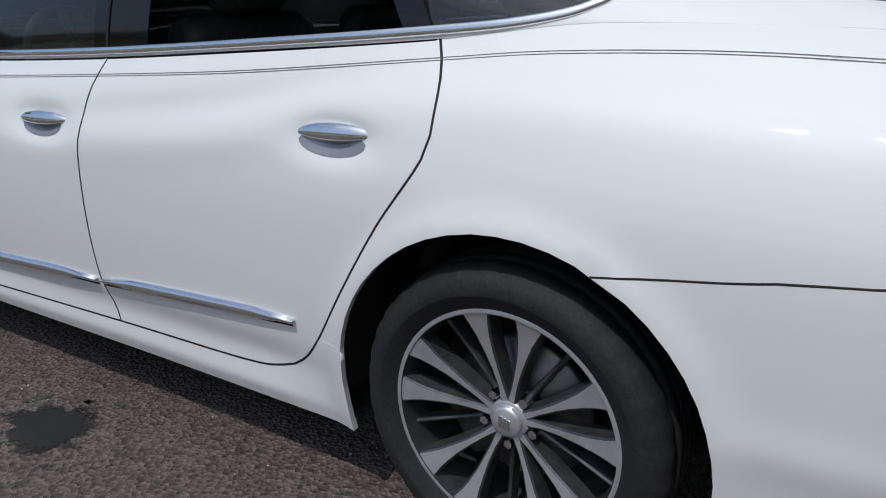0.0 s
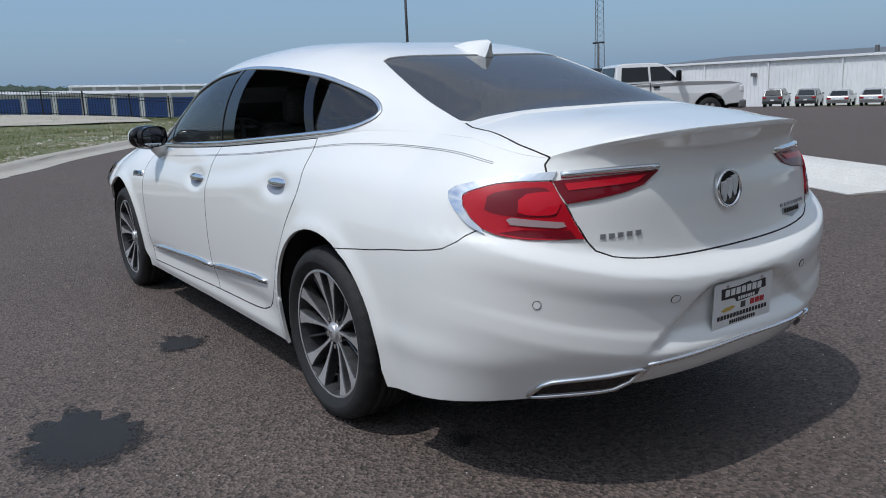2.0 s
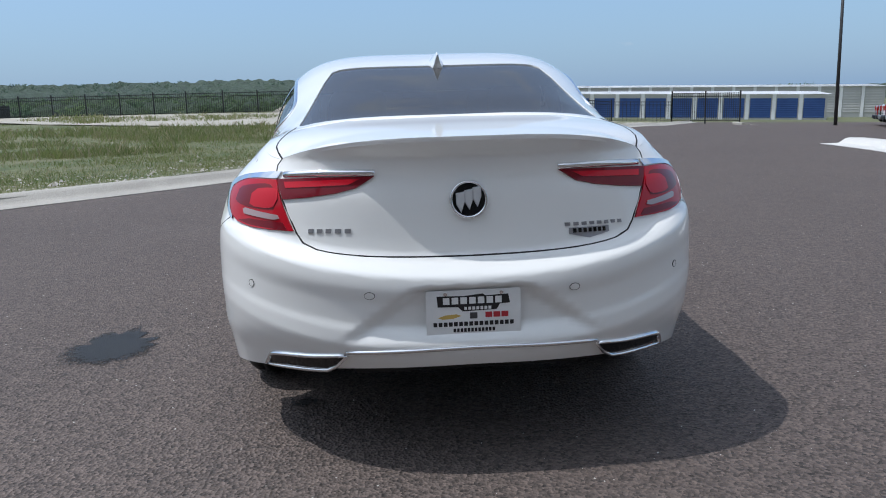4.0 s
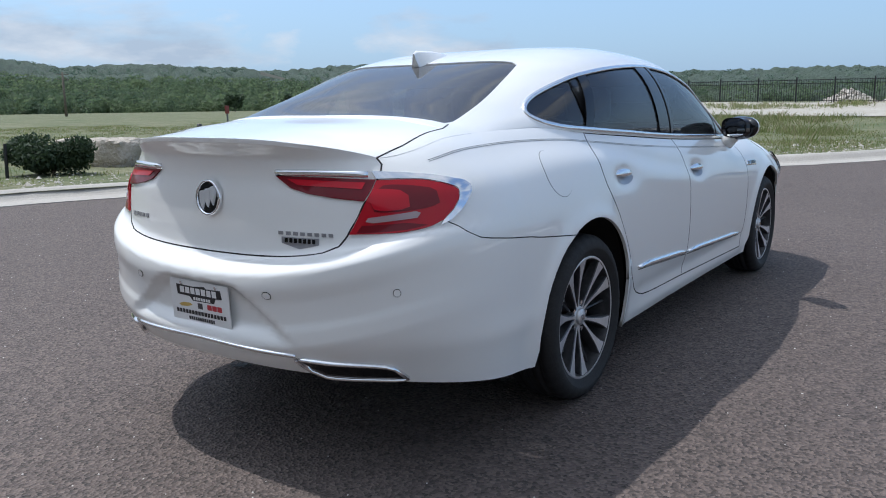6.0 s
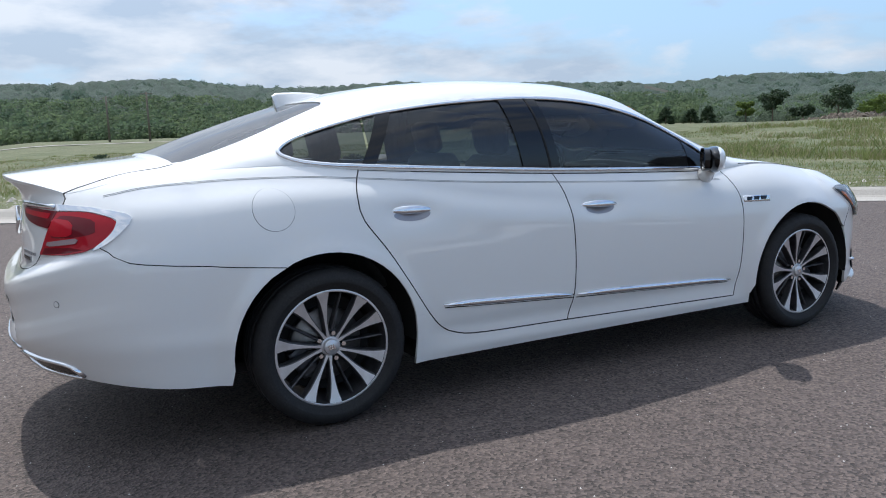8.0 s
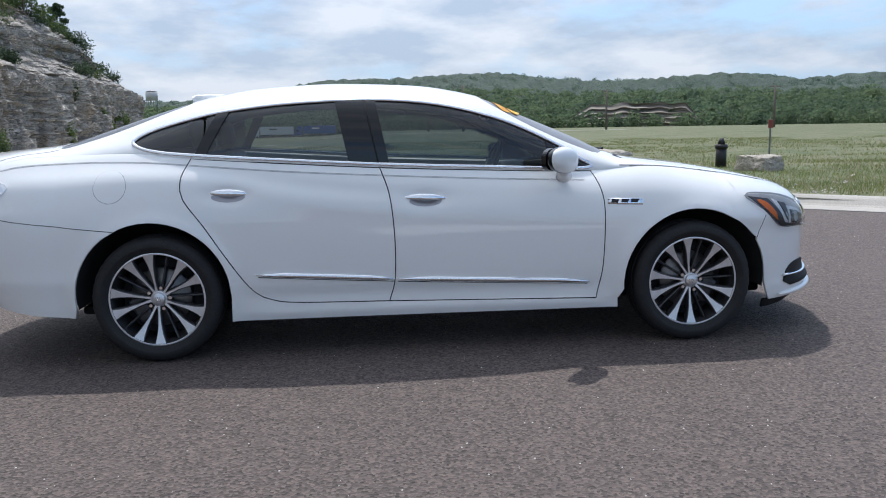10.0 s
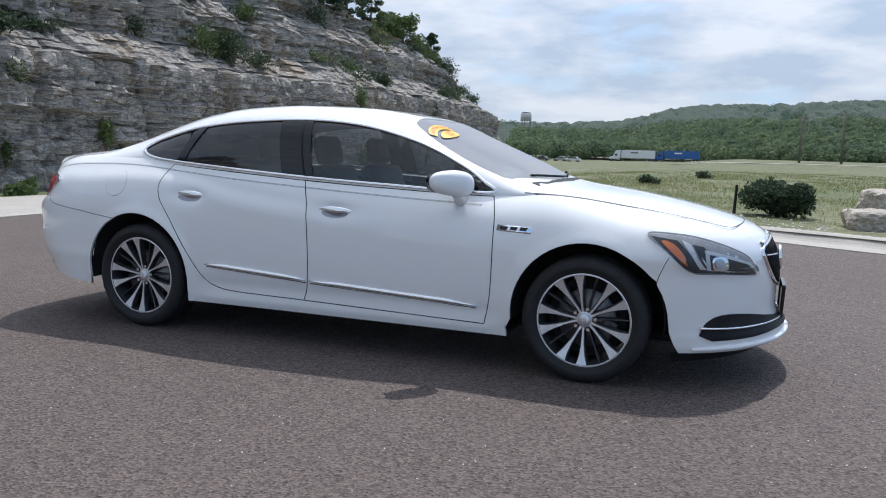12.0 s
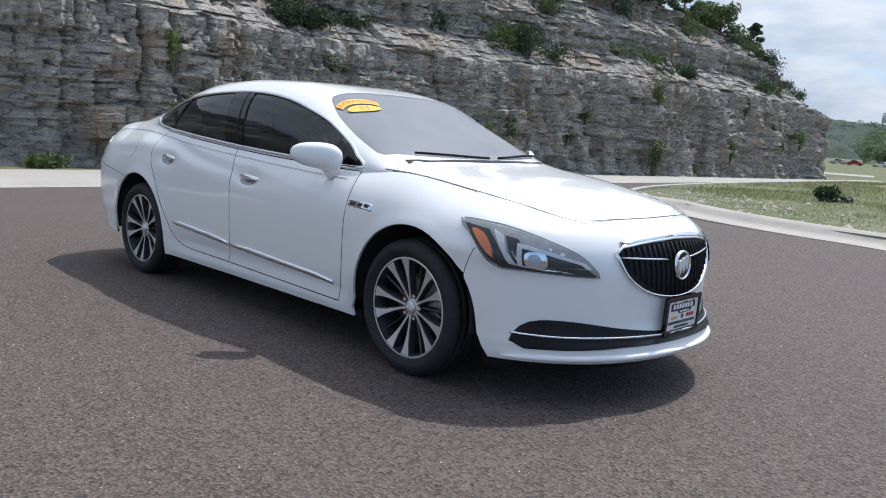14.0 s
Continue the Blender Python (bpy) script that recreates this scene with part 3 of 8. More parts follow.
# upper panels
edge = [flank(u, z)[:2] for u, z in REAR_RIM]
side_edge = [(edge[-1][0], edge[-1][1]), (-2.3, 0.632), (-2.15, 0.617), (-2.05, 0.61)]
half = [q for q in edge] + tup(spline(side_edge, 0.05))[1:]
skin("deck", [(x, y) for x, y in half] + [(-2.055, 0.4), (-2.06, 0.0), (-2.055, -0.4)] + [(x, -y) for x, y in half[::-1]][:-1], deck, PAINT, trunk, step=0.05, gap=0.001)
ROOF_TAIL = [(-2.05 + 0.09 * k / 5, crown_s_y(-2.05, 0.61) + (0.997 - crown_s_y(-2.05, 0.61)) * k / 5) for k in range(6)]
for side in (1, -1):
    shelf = tup(spline(side_edge, 0.05)) + [crown(x, s)[:2] for x, s in ROOF_TAIL[1:]] + [flank(u, z)[:2] for u, z in TAIL_RIM[::-1]][1:-1]
    skin("quarter_shelf", [(x, side * y) for x, y in shelf], deck, PAINT, car, step=0.03, soften=soft_shoulder)
nose = [flank(u, z)[:2] for u, z in FRONT_RIM]
hood_half = [(1.165, 0.0), (1.15, 0.25), (1.11, 0.48), (1.03, 0.66), (1.02, 0.70), (1.06, belt_y(1.06) - 0.012)] + [(x, belt_y(x) - 0.006) for x in np.linspace(1.12, XF, 12)] + nose[1:]
hood = skin("hood", hood_half + [(x, -y) for x, y in hood_half[::-1]][1:-1], deck, PAINT, car, step=0.05, gap=0.002)

# glasshouse
def clip_x(ring, x0, x1):
    """The part of a closed outline between two stations."""
    for limit, keep in ((x0, 1), (x1, -1)):
        out = []
        for a, b in zip(ring, ring[1:] + ring[:1]):
            ina, inb = (a[0] - limit) * keep >= 0, (b[0] - limit) * keep >= 0
            if ina:
                out.append((float(a[0]), float(a[1])))
            if ina != inb:
                t = (limit - a[0]) / (b[0] - a[0])
                out.append((limit, float(a[1] + (b[1] - a[1]) * t)))
        ring = out
    return ring


WS = spline([(1.125, 0.0), (1.11, 0.25), (1.06, 0.48), (0.97, 0.655)], 0.05) + spline([(0.93, 0.67), (0.70, 0.655), (0.50, 0.62), (0.365, 0.565)], 0.05) + spline([(0.33, 0.53), (0.29, 0.3), (0.275, 0.0)], 0.05)
WS = [(x, crown_s_y(x, y)) for x, y in WS]
BL = spline([(-1.345, 0.0), (-1.335, 0.25), (-1.30, 0.45), (-1.315, 0.485)], 0.05) + spline([(-1.45, 0.515), (-1.7, 0.555), (-1.95, 0.585)], 0.05) + spline([(-1.99, 0.575), (-2.015, 0.4), (-2.025, 0.0)], 0.05)
BL = [(x, crown_s_y(x, y)) for x, y in BL]
two = lambda h: h + [(x, -s) for x, s in h[::-1]][1:-1]
WS, BL = two(WS), two(BL)
DLO_XZ = [(0.885, 0.972), (0.3, belt_z(0.3) + 0.012), (-0.25, belt_z(-0.25) + 0.012), (-0.8, belt_z(-0.8) + 0.012), (-1.24, belt_z(-1.24) + 0.014), (-1.42, 1.098), (-1.535, 1.122), (-1.585, 1.158), (-1.50, 1.212), (-1.30, 1.272), (-1.09, 1.316), (-0.75, 1.354), (-0.31, 1.370), (0.07, 1.338), (0.42, 1.248), (0.70, 1.122), (0.83, 1.04)]
DLO = [(x, crown_s_z(x, z)) for x, z in spline(DLO_XZ, 0.02, True)]
skin("roof", lines(ROOF_TAIL[::-1], 0.05, False) + lines([(x, -s) for x, s in ROOF_TAIL], 0.05, False) + lines([(-1.93, -0.997), (1.13, -0.997), (1.13, 0.997), (-1.93, 0.997)], 0.05, False), crown, PAINT, car, holes=(WS, BL, DLO, [(x, -s) for x, s in DLO]), step=(0.045, 0.035), soften=soft_shoulder)
skin("windscreen", WS, crown, SCREEN_GLASS, car, step=(0.06, 0.05), lift=-0.004, flange=0, out=1)
skin("rear_window", BL, crown, REAR_GLASS, car, step=(0.06, 0.05), lift=-0.004, flange=0)
for side in (1, -1):
    ring = [(x, s * side) for x, s in DLO]
    # the left rear window is wound down
    for title, x0, x1 in (("front_window", -0.335, 1.0), ("rear_door_window", -1.19, -0.345), ("quarter_window", -2.0, -1.2)):
        if side > 0 and title == "rear_door_window":
            continue
        skin(title, clip_x(ring, x0, x1), crown, SIDE_GLASS if title == "front_window" else PRIVACY_GLASS, car, step=(0.06, 0.05), lift=-0.006, flange=0)
    pts = [crown(*q) for q in shrink(ring, 0.008)]
    ribbon("window_trim", pts, TRIM, car, 0.02, 0.006, normals=[normal_of(crown, *q) for q in ring], closed=True)

# ---- wheels ----
def wheel(name, x, y, side, spin=0.0):
    """A tyre on a ten-spoke alloy rim with five thin dark spokes between; side 1 faces +y."""
    w = new(name)
    w.parent = car
    R, RIM = HUB_Z, 0.250
    bm = bmesh.new()
    lathe(bm, [(RIM - 0.012, -0.10), (RIM + 0.02, -0.113), (R - 0.055, -0.118), (R - 0.022, -0.108), (R - 0.004, -0.085), (R - 0.001, -0.056), (R - 0.009, -0.054), (R - 0.009, -0.048), (R, -0.046), (R, -0.018), (R - 0.009, -0.016), (R - 0.009, -0.010), (R, -0.008), (R, 0.008), (R - 0.009, 0.010), (R - 0.009, 0.016), (R, 0.018), (R, 0.046), (R - 0.009, 0.048), (R - 0.009, 0.054), (R - 0.001, 0.056), (R - 0.004, 0.085), (R - 0.022, 0.108), (R - 0.055, 0.118), (RIM + 0.03, 0.116), (RIM + 0.008, 0.106), (RIM - 0.004, 0.094)], 144)
    # cross grooves of the tread's shoulder
    for v in bm.verts:
        r = math.hypot(v.co.x, v.co.z)
        if r > R - 0.03 and 0.05 < abs(v.co.y) < 0.115 and round(math.degrees(math.atan2(v.co.z, v.co.x)) / 360 * 144) % 4 == 0:
            v.co.x *= 1 - 0.003 / r
            v.co.z *= 1 - 0.003 / r
    tyre = part("tyre", bm, RUBBER, w, "black rubber tyre", True)
    bm = bmesh.new()
    lathe(bm, [(RIM + 0.004, 0.094), (RIM - 0.004, 0.100), (RIM - 0.010, 0.098)], 72)
    part("rim_edge", bm, MACHINED, w, "", True)
    bm = bmesh.new()
    lathe(bm, [(RIM - 0.010, 0.098), (RIM - 0.018, 0.06), (RIM - 0.022, -0.09)], 72)
    part("barrel", bm, DARK_ALLOY, w, "", True)
    bm = bmesh.new()
    lathe(bm, [(0.0, 0.010), (0.155, 0.010), (0.16, 0.0), (0.16, -0.02), (0.0, -0.02)], 40)
    part("brake_disc", bm, DISC, w, "grey steel brake disc", True)
    bm = bmesh.new()
    box(bm, (0.08, -0.03, -0.07), (0.165, 0.03, 0.07), 0.015, Matrix.Rotation(radians((150 if x > 0 else 30) - spin), 4, "Y"))
    part("caliper", bm, DARK_ALLOY, w)
    bm = bmesh.new()
    lathe(bm, [(0.21, -0.03), (0.0, -0.031)], 40)
    part("wheel_back", bm, UNDER, w)
    # spokes: section across the spoke at stations along the radius
    def spoke(bm, angle, stations, machined_face):
        rot = Matrix.Rotation(-angle, 4, "Y")
        rings = []
        for r, wd, yf, d, bend in stations:
            rings.append([bm.verts.new(rot @ Vector((r, yy, zz + bend))) for yy, zz in ((yf - d, -wd / 2 - 0.003), (yf - 0.003, -wd / 2), (yf, -wd / 2 + 0.004), (yf, wd / 2 - 0.004), (yf - 0.003, wd / 2), (yf - d, wd / 2 + 0.003))])
        for a, b in zip(rings, rings[1:]):
            for k in range(5):
                if (k == 2) == machined_face:
                    bm.faces.new((a[k], a[k + 1], b[k + 1], b[k]))
    for k in range(5):
        base = radians(90 + 72 * k)
        for turn in (-1, 1):
            ang = base + turn * radians(13.5)
            st = [(0.040, 0.022, 0.066, 0.03, -turn * 0.003), (0.075, 0.0175, 0.069, 0.035, -turn * 0.003), (0.115, 0.0195, 0.074, 0.04, -turn * 0.002), (0.155, 0.026, 0.080, 0.04, 0), (0.190, 0.036, 0.086, 0.04, turn * 0.001), (0.215, 0.048, 0.090, 0.035, turn * 0.002), (0.230, 0.058, 0.093, 0.03, turn * 0.002), (RIM - 0.006, 0.066, 0.096, 0.03, turn * 0.002)]
            bm = bmesh.new()
            spoke(bm, ang, st, True)
            face = part("spoke", bm, MACHINED, w)
            bm = bmesh.new()
            spoke(bm, ang, st, False)
            part("spoke_side", bm, DARK_ALLOY, face)
        bm = bmesh.new()
        ang = base + radians(36)
        st = [(0.06, 0.012, 0.048, 0.03, 0), (0.15, 0.008, 0.056, 0.03, 0), (RIM - 0.01, 0.010, 0.070, 0.03, 0)]
        spoke(bm, ang, st, True)
        spoke(bm, ang, st, False)
        part("thin_spoke", bm, DARK_ALLOY, w)
        bm = bmesh.new()
        c = Vector((0.0575 * math.cos(base + radians(36)), 0, 0.0575 * math.sin(base + radians(36))))
        cylinder(bm, c + Vector((0, 0.030, 0)), c + Vector((0, 0.068, 0)), 0.0125, 0.010, 6)
        part("lug_nut", bm, CHROME, w)
    bm = bmesh.new()
    lathe(bm, [(0.044, 0.03), (0.044, 0.062), (0.040, 0.067), (0.034, 0.067), (0.0, 0.064)], 30)
    part("hub", bm, MACHINED, w, "", True)
    bm = bmesh.new()
    lathe(bm, [(0.034, 0.064), (0.034, 0.076), (0.028, 0.080), (0.0, 0.082)], 30)
    cap = part("centre_cap", bm, MACHINED, w, "silver centre cap", True)
    bm = bmesh.new()
    for dx in (-0.009, 0, 0.009):
        box(bm, (dx - 0.0035, 0.0805, -0.012 + dx * 0.3), (dx + 0.0035, 0.084, 0.012 + dx * 0.3), 0.001)
    part("cap_mark", bm, CHROME, cap)
    w.matrix_basis = Matrix.Translation((x, y, HUB_Z)) @ (Matrix.Identity(4) if side > 0 else Matrix.Rotation(math.pi, 4, "Z")) @ Matrix.Rotation(radians(spin), 4, "Y")
    return w


DISC = mottled("brake_steel", (0.28, 0.27, 0.26), (0.2, 0.19, 0.185), 30, 0.45, metal=0.9)
for ax in (-AXLE, AXLE):
    for side in (1, -1):
        wheel("wheel", ax, side * 0.79, side, 0 if side > 0 else 22)
        bm = bmesh.new()
        lathe(bm, [(0.41, 0.12), (0.41, -0.30), (0.0, -0.30)], 40)
        bmesh.ops.delete(bm, geom=[v for v in bm.verts if v.co.z < -0.12 and math.hypot(v.co.x, v.co.z) > 0.2], context="VERTS")
        well = part("wheel_well", bm, UNDER, car, "", True)
        well.matrix_basis = Matrix.Translation((ax, side * 0.76, 0.36)) @ (Matrix.Identity(4) if side > 0 else Matrix.Rotation(math.pi, 4, "Z"))
bm = bmesh.new()
box(bm, (-1.95, -0.58, 0.20), (2.0, 0.58, 0.25), 0.02)
box(bm, (-2.45, -0.40, 0.28), (-1.9, 0.40, 0.33), 0.02)
box(bm, (-1.03, -0.84, 0.19), (1.03, 0.84, 0.23), 0.02)
box(bm, (-2.25, -0.74, 0.29), (-1.88, 0.74, 0.33), 0.02)
box(bm, (1.88, -0.5, 0.24), (2.1, 0.5, 0.28), 0.02)
part("floor_pan", bm, UNDER, car)

# ---- fittings of the sedan ----
def on(place, pts, lift, o):
    """Points of the surface raised by lift, with their outward normals."""
    ns = [normal_of(place, *q) * o for q in pts]
    return [np.array(place(*q)) + n * lift for q, n in zip(pts, ns)], ns


def strip(name, pts, place, o, mat, parent, width, height, label="", lift=0.0, closed=False, taper=False):
    p, n = on(place, pts, lift, o)
    return ribbon(name, p, mat, parent, width, height, label=label, closed=closed, normals=n, taper=taper)


def bars(name, mat, parent, place, o, row, a0, a1, b, height, count, lift=0.003, seed=1):
    """A row of small raised plain bars that stands for lettering on a curved panel."""
    rng = random.Random(seed)
    w = (a1 - a0) / count
    verts, faces = [], []
    for k in range(count):
        u0, u1 = a0 + k * w + 0.2 * w, a0 + (k + 1) * w - 0.2 * w
        q = [(u0, b - height / 2), (u1, b - height / 2), (u1, b + height / 2), (u0, b + height / 2)]
        lo, ns = on(place, q, 0.0, o)
        i = len(verts)
        verts += lo + [p + n * lift for p, n in zip(lo, ns)]
        faces += [[i + 4, i + 5, i + 6, i + 7], [i, i + 1, i + 5, i + 4], [i + 1, i + 2, i + 6, i + 5], [i + 2, i + 3, i + 7, i + 6], [i + 3, i, i + 4, i + 7]]
    return mesh_object(name, verts, faces, mat, parent, smooth=False)


LAMP_OUT = spline([(-2.515, 0.962), (-2.40, 0.962), (-2.31, 0.956), (-2.225, 0.936), (-2.205, 0.925), (-2.215, 0.90), (-2.25, 0.870), (-2.30, 0.838), (-2.35, 0.822), (-2.44, 0.808), (-2.54, 0.802)], 0.03) + spline([(-2.645, 0.799), (-2.61, 0.850), (-2.572, 0.900), (-2.545, 0.932)], 0.03)
LAMP_IN = [(-2.868, 0.973), (-2.70, 0.971), (-2.518, 0.964), (-2.581, 0.900), (-2.68, 0.908), (-2.77, 0.920), (-2.825, 0.935)]
LAMP_GLOW = spline([(-2.50, 0.945), (-2.36, 0.940), (-2.30, 0.925), (-2.30, 0.89), (-2.40, 0.872), (-2.55, 0.868), (-2.56, 0.90)], 0.03, True)
LAMP_WHITE = [(-2.575, 0.850), (-2.40, 0.868), (-2.385, 0.862), (-2.40, 0.848), (-2.56, 0.834), (-2.585, 0.838)]
SATIN = material("satin_chrome", (0.34, 0.34, 0.36), 0.3, 0.6)
POCKET_SHADE = material("handle_recess_grey", (0.34, 0.34, 0.36), 0.3, 0.5)
STRIPE = material("grey_pinstripe", (0.16, 0.16, 0.17), 0.4)
PALE_LENS = material("pale_reversing_lens", (0.36, 0.26, 0.27), 0.15, 0.0, Coat_Weight=1.0)
BRIGHT_RED = material("bright_red_lens", (0.42, 0.005, 0.016), 0.3, 0.0, Specular_IOR_Level=0.15, Coat_Weight=0.5, Coat_Roughness=0.02)
AMBER = material("amber_reflector", (0.90, 0.22, 0.04), 0.15, 0.0, Coat_Weight=1.0)
LAMP_GREY = mottled("grey_lamp_housing", (0.42, 0.42, 0.43), (0.34, 0.34, 0.35), 25, 0.4, metal=0.2)
LAMP_DARK = mottled("dark_lamp_bezel", (0.055, 0.056, 0.06), (0.03, 0.03, 0.033), 25, 0.35)
BOWL = mottled("headlamp_bowl", (0.86, 0.86, 0.87), (0.76, 0.76, 0.77), 30, 0.4, metal=0.1)
for side, way in SIDES:
    place, o = way(flank), -side
    tail = new("tail_lamp")
    tail.parent = car
    tagged(tail, "red wraparound tail lamp with chrome brow")
    skin("outer_lens", LAMP_OUT, place, BRIGHT_RED, tail, step=0.03, lift=0.006, flange=0.008, out=o)
    skin("inner_shade", LAMP_GLOW, place, DARK_RED, tail, step=0.03, lift=0.0072, flange=0.003, out=o)
    skin("reversing_lens", lines(LAMP_WHITE, 0.03), place, PALE_LENS, tail, step=0.03, lift=0.010, flange=0.003, out=o)
    skin("inner_cell", tup(spline([(-2.545, 0.930), (-2.44, 0.930), (-2.415, 0.915), (-2.42, 0.882), (-2.45, 0.874), (-2.55, 0.876)], 0.025, True)), place, RED_LENS, tail, step=0.03, lift=0.009, flange=0.003, out=o)
    skin("lower_shade", lines([(-2.36, 0.826), (-2.44, 0.812), (-2.62, 0.803), (-2.60, 0.826), (-2.44, 0.834)], 0.03), place, DARK_RED, tail, step=0.03, lift=0.0072, flange=0.003, out=o)
    inner = skin("inner_lens", lines(LAMP_IN, 0.03), place, DARK_RED, trunk, step=0.03, lift=0.006, flange=0.008, out=o)
    skin("inner_glow", lines([(-2.83, 0.965), (-2.56, 0.955), (-2.58, 0.935), (-2.80, 0.945)], 0.03), place, RED_LENS, inner, step=0.03, lift=0.0085, flange=0.003, out=o)
    strip("chrome_brow", spline([(-2.865, 0.984), (-2.70, 0.985), (-2.535, 0.980)], 0.03), place, o, CHROME, trunk, 0.022, 0.010, "chrome brow strip")
    brow = spline([(-2.515, 0.989), (-2.437, 0.985), (-2.30, 0.974), (-2.20, 0.958), (-2.160, 0.949), (-2.142, 0.937), (-2.152, 0.915), (-2.19, 0.884), (-2.25, 0.846), (-2.312, 0.822)], 0.012) + spline([(-2.300, 0.838), (-2.25, 0.868), (-2.216, 0.898), (-2.204, 0.926), (-2.225, 0.938), (-2.31, 0.958), (-2.40, 0.965), (-2.515, 0.966)], 0.012)
    skin("chrome_brow", tup(brow), place, CHROME, tail, "chrome brow round the lamp", step=0.02, lift=0.007, flange=0.008, out=o)
    # seams
    strip("bumper_joint", BUMPER_SEAM, place, o, UNDER, car, 0.004, 0.0008)
    strip("trunk_joint", TRUNK_SEAM, place, o, UNDER, car, 0.006, 0.0008)
    strip("trunk_joint", [(x, side * y) for x, y in tup(spline(side_edge + [(-1.99, 0.592)], 0.04))], deck, 1, UNDER, car, 0.006, 0.0012)
    strip("trunk_joint", tup(TRUNK_FOOT), place, o, UNDER, car, 0.006, 0.0008)
    strip("bumper_joint", FENDER_EDGE[:4], place, o, UNDER, car, 0.004, 0.0008)
    strip("pinstripe", spline([(-2.25, 1.018), (-2.05, 1.045), (-1.8, 1.056), (-1.5, 1.052), (-1.25, 1.033), (-0.75, 0.992), (-0.25, 0.962), (0.3, 0.934), (0.85, 0.912)], 0.05), place, o, STRIPE, car, 0.0016, 0.0005, lift=0.0008)
    strip("pinstripe", spline([(-2.25, 1.0135), (-2.05, 1.0405), (-1.8, 1.0515), (-1.5, 1.0475), (-1.25, 1.0285), (-0.75, 0.9875), (-0.25, 0.9575), (0.3, 0.9295), (0.85, 0.9075)], 0.05), place, o, STRIPE, car, 0.0016, 0.0005, lift=0.0008)
    for seam in (B_SEAM, R_SEAM, F_SEAM):
        strip("door_joint", tup(seam), place, o, UNDER, car, 0.0055, 0.0006)
    strip("door_joint", spline([(-0.235, 0.285), (0.3, 0.274), (0.905, 0.262)], 0.06), place, o, UNDER, car, 0.0055, 0.0006)
    # fuel filler door on the right
    if side < 0:
        ring = [(-1.66 + 0.083 * math.cos(k * math.pi / 18), 0.932 + 0.083 * math.sin(k * math.pi / 18)) for k in range(36)]
        skin("fuel_door", ring, place, PAINT, car, step=0.03, lift=0.0012, flange=0.004, out=o)
        strip("fuel_joint", ring, place, o, UNDER, car, 0.003, 0.0006, closed=True)
    # lower chrome mouldings and door handles
    strip("door_moulding", spline([(0.865, 0.362), (0.4, 0.383), (-0.188, 0.411)], 0.06), place, o, TRIM, car, 0.032, 0.014, "chrome door moulding", taper=True)
    strip("door_moulding", spline([(-0.212, 0.413), (-0.6, 0.437), (-0.935, 0.457)], 0.06), place, o, TRIM, car, 0.032, 0.014, "chrome door moulding", taper=True)
    # gap shadow under each moulding, drawn as a thin dark strip
    for x0, z0, x1, z1, x2, z2 in ((0.855, 0.345, 0.4, 0.365, -0.188, 0.393), (-0.212, 0.395, -0.6, 0.419, -0.925, 0.441)):
        strip("moulding_joint", spline([(x0, z0), (x1, z1), (x2, z2)], 0.06), place, o, UNDER, car, 0.005, 0.0008)
    for hx, hz in HANDLES:
        bm = bmesh.new()
        bmesh.ops.create_uvsphere(bm, u_segments=20, v_segments=24, radius=1)
        bm.transform(Matrix.Rotation(radians(90), 4, "Y"))
        for v in bm.verts:
            thin = 1 - 0.35 * abs(v.co.x) ** 3
            v.co = (hx + v.co.x * 0.118, side * (0.871 + v.co.y * 0.016 - 0.012 * v.co.x ** 2), hz + 0.002 - 0.004 * v.co.x + (v.co.z if v.co.z > 0 else v.co.z * 0.55) * 0.025 * thin)
        bmesh.ops.recalc_face_normals(bm, faces=bm.faces)
        part("door_handle", bm, TRIM, car, "chrome door handle", True)
        # shading of the white pocket, laid in as a grey patch
        pull = [(hx + 0.088 * math.cos(w), hz - 0.012 + (0.016 if math.sin(w) > 0 else 0.030) * math.sin(w)) for w in np.linspace(0, 2 * math.pi, 24, endpoint=False)]
        skin("handle_recess", pull, place, POCKET_SHADE, car, "grey recess behind the handle", step=0.02, lift=0.001, flange=0, out=o)
    # fender vent with three ports
    vent = strip("fender_vent", [(0.962, 0.798), (1.05, 0.795), (1.155, 0.790)], place, o, CHROME, car, 0.036, 0.004, "chrome fender vent with three ports")
    for k in range(3):
        x0 = 0.985 + k * 0.055
        skin("port", lines([(x0, 0.806), (x0 + 0.042, 0.804), (x0 + 0.030, 0.786), (x0 - 0.005, 0.788)], 0.03), place, GLOSS_BLACK, vent, step=0.03, lift=0.0055, flange=0.003, out=o)
    # headlamp
    lamp = new("headlamp")
    lamp.parent = car
    tagged(lamp, "clear headlamp with amber corner")
    skin("bowl", HEADLAMP, place, LAMP_GREY, lamp, step=0.04, lift=0.002, flange=0.004, out=o)
    skin("bezel", lines([(1.77, 0.800), (1.90, 0.782), (1.965, 0.700), (2.0, 0.645), (2.06, 0.635), (2.06, 0.622), (1.965, 0.625), (1.915, 0.652), (1.84, 0.73)], 0.025), place, LAMP_DARK, lamp, step=0.03, lift=0.0045, flange=0.003, out=o)
    skin("bezel", lines([(2.06, 0.632), (2.20, 0.640), (2.31, 0.635), (2.345, 0.604), (2.28, 0.604), (2.17, 0.613), (2.06, 0.622)], 0.025), place, LAMP_DARK, lamp, step=0.03, lift=0.0045, flange=0.003, out=o)
    skin("bezel", lines([(1.975, 0.762), (2.03, 0.752), (2.06, 0.715), (2.16, 0.700), (2.295, 0.658), (2.31, 0.640), (2.02, 0.640)], 0.025), place, LAMP_DARK, lamp, step=0.03, lift=0.0045, flange=0.003, out=o)
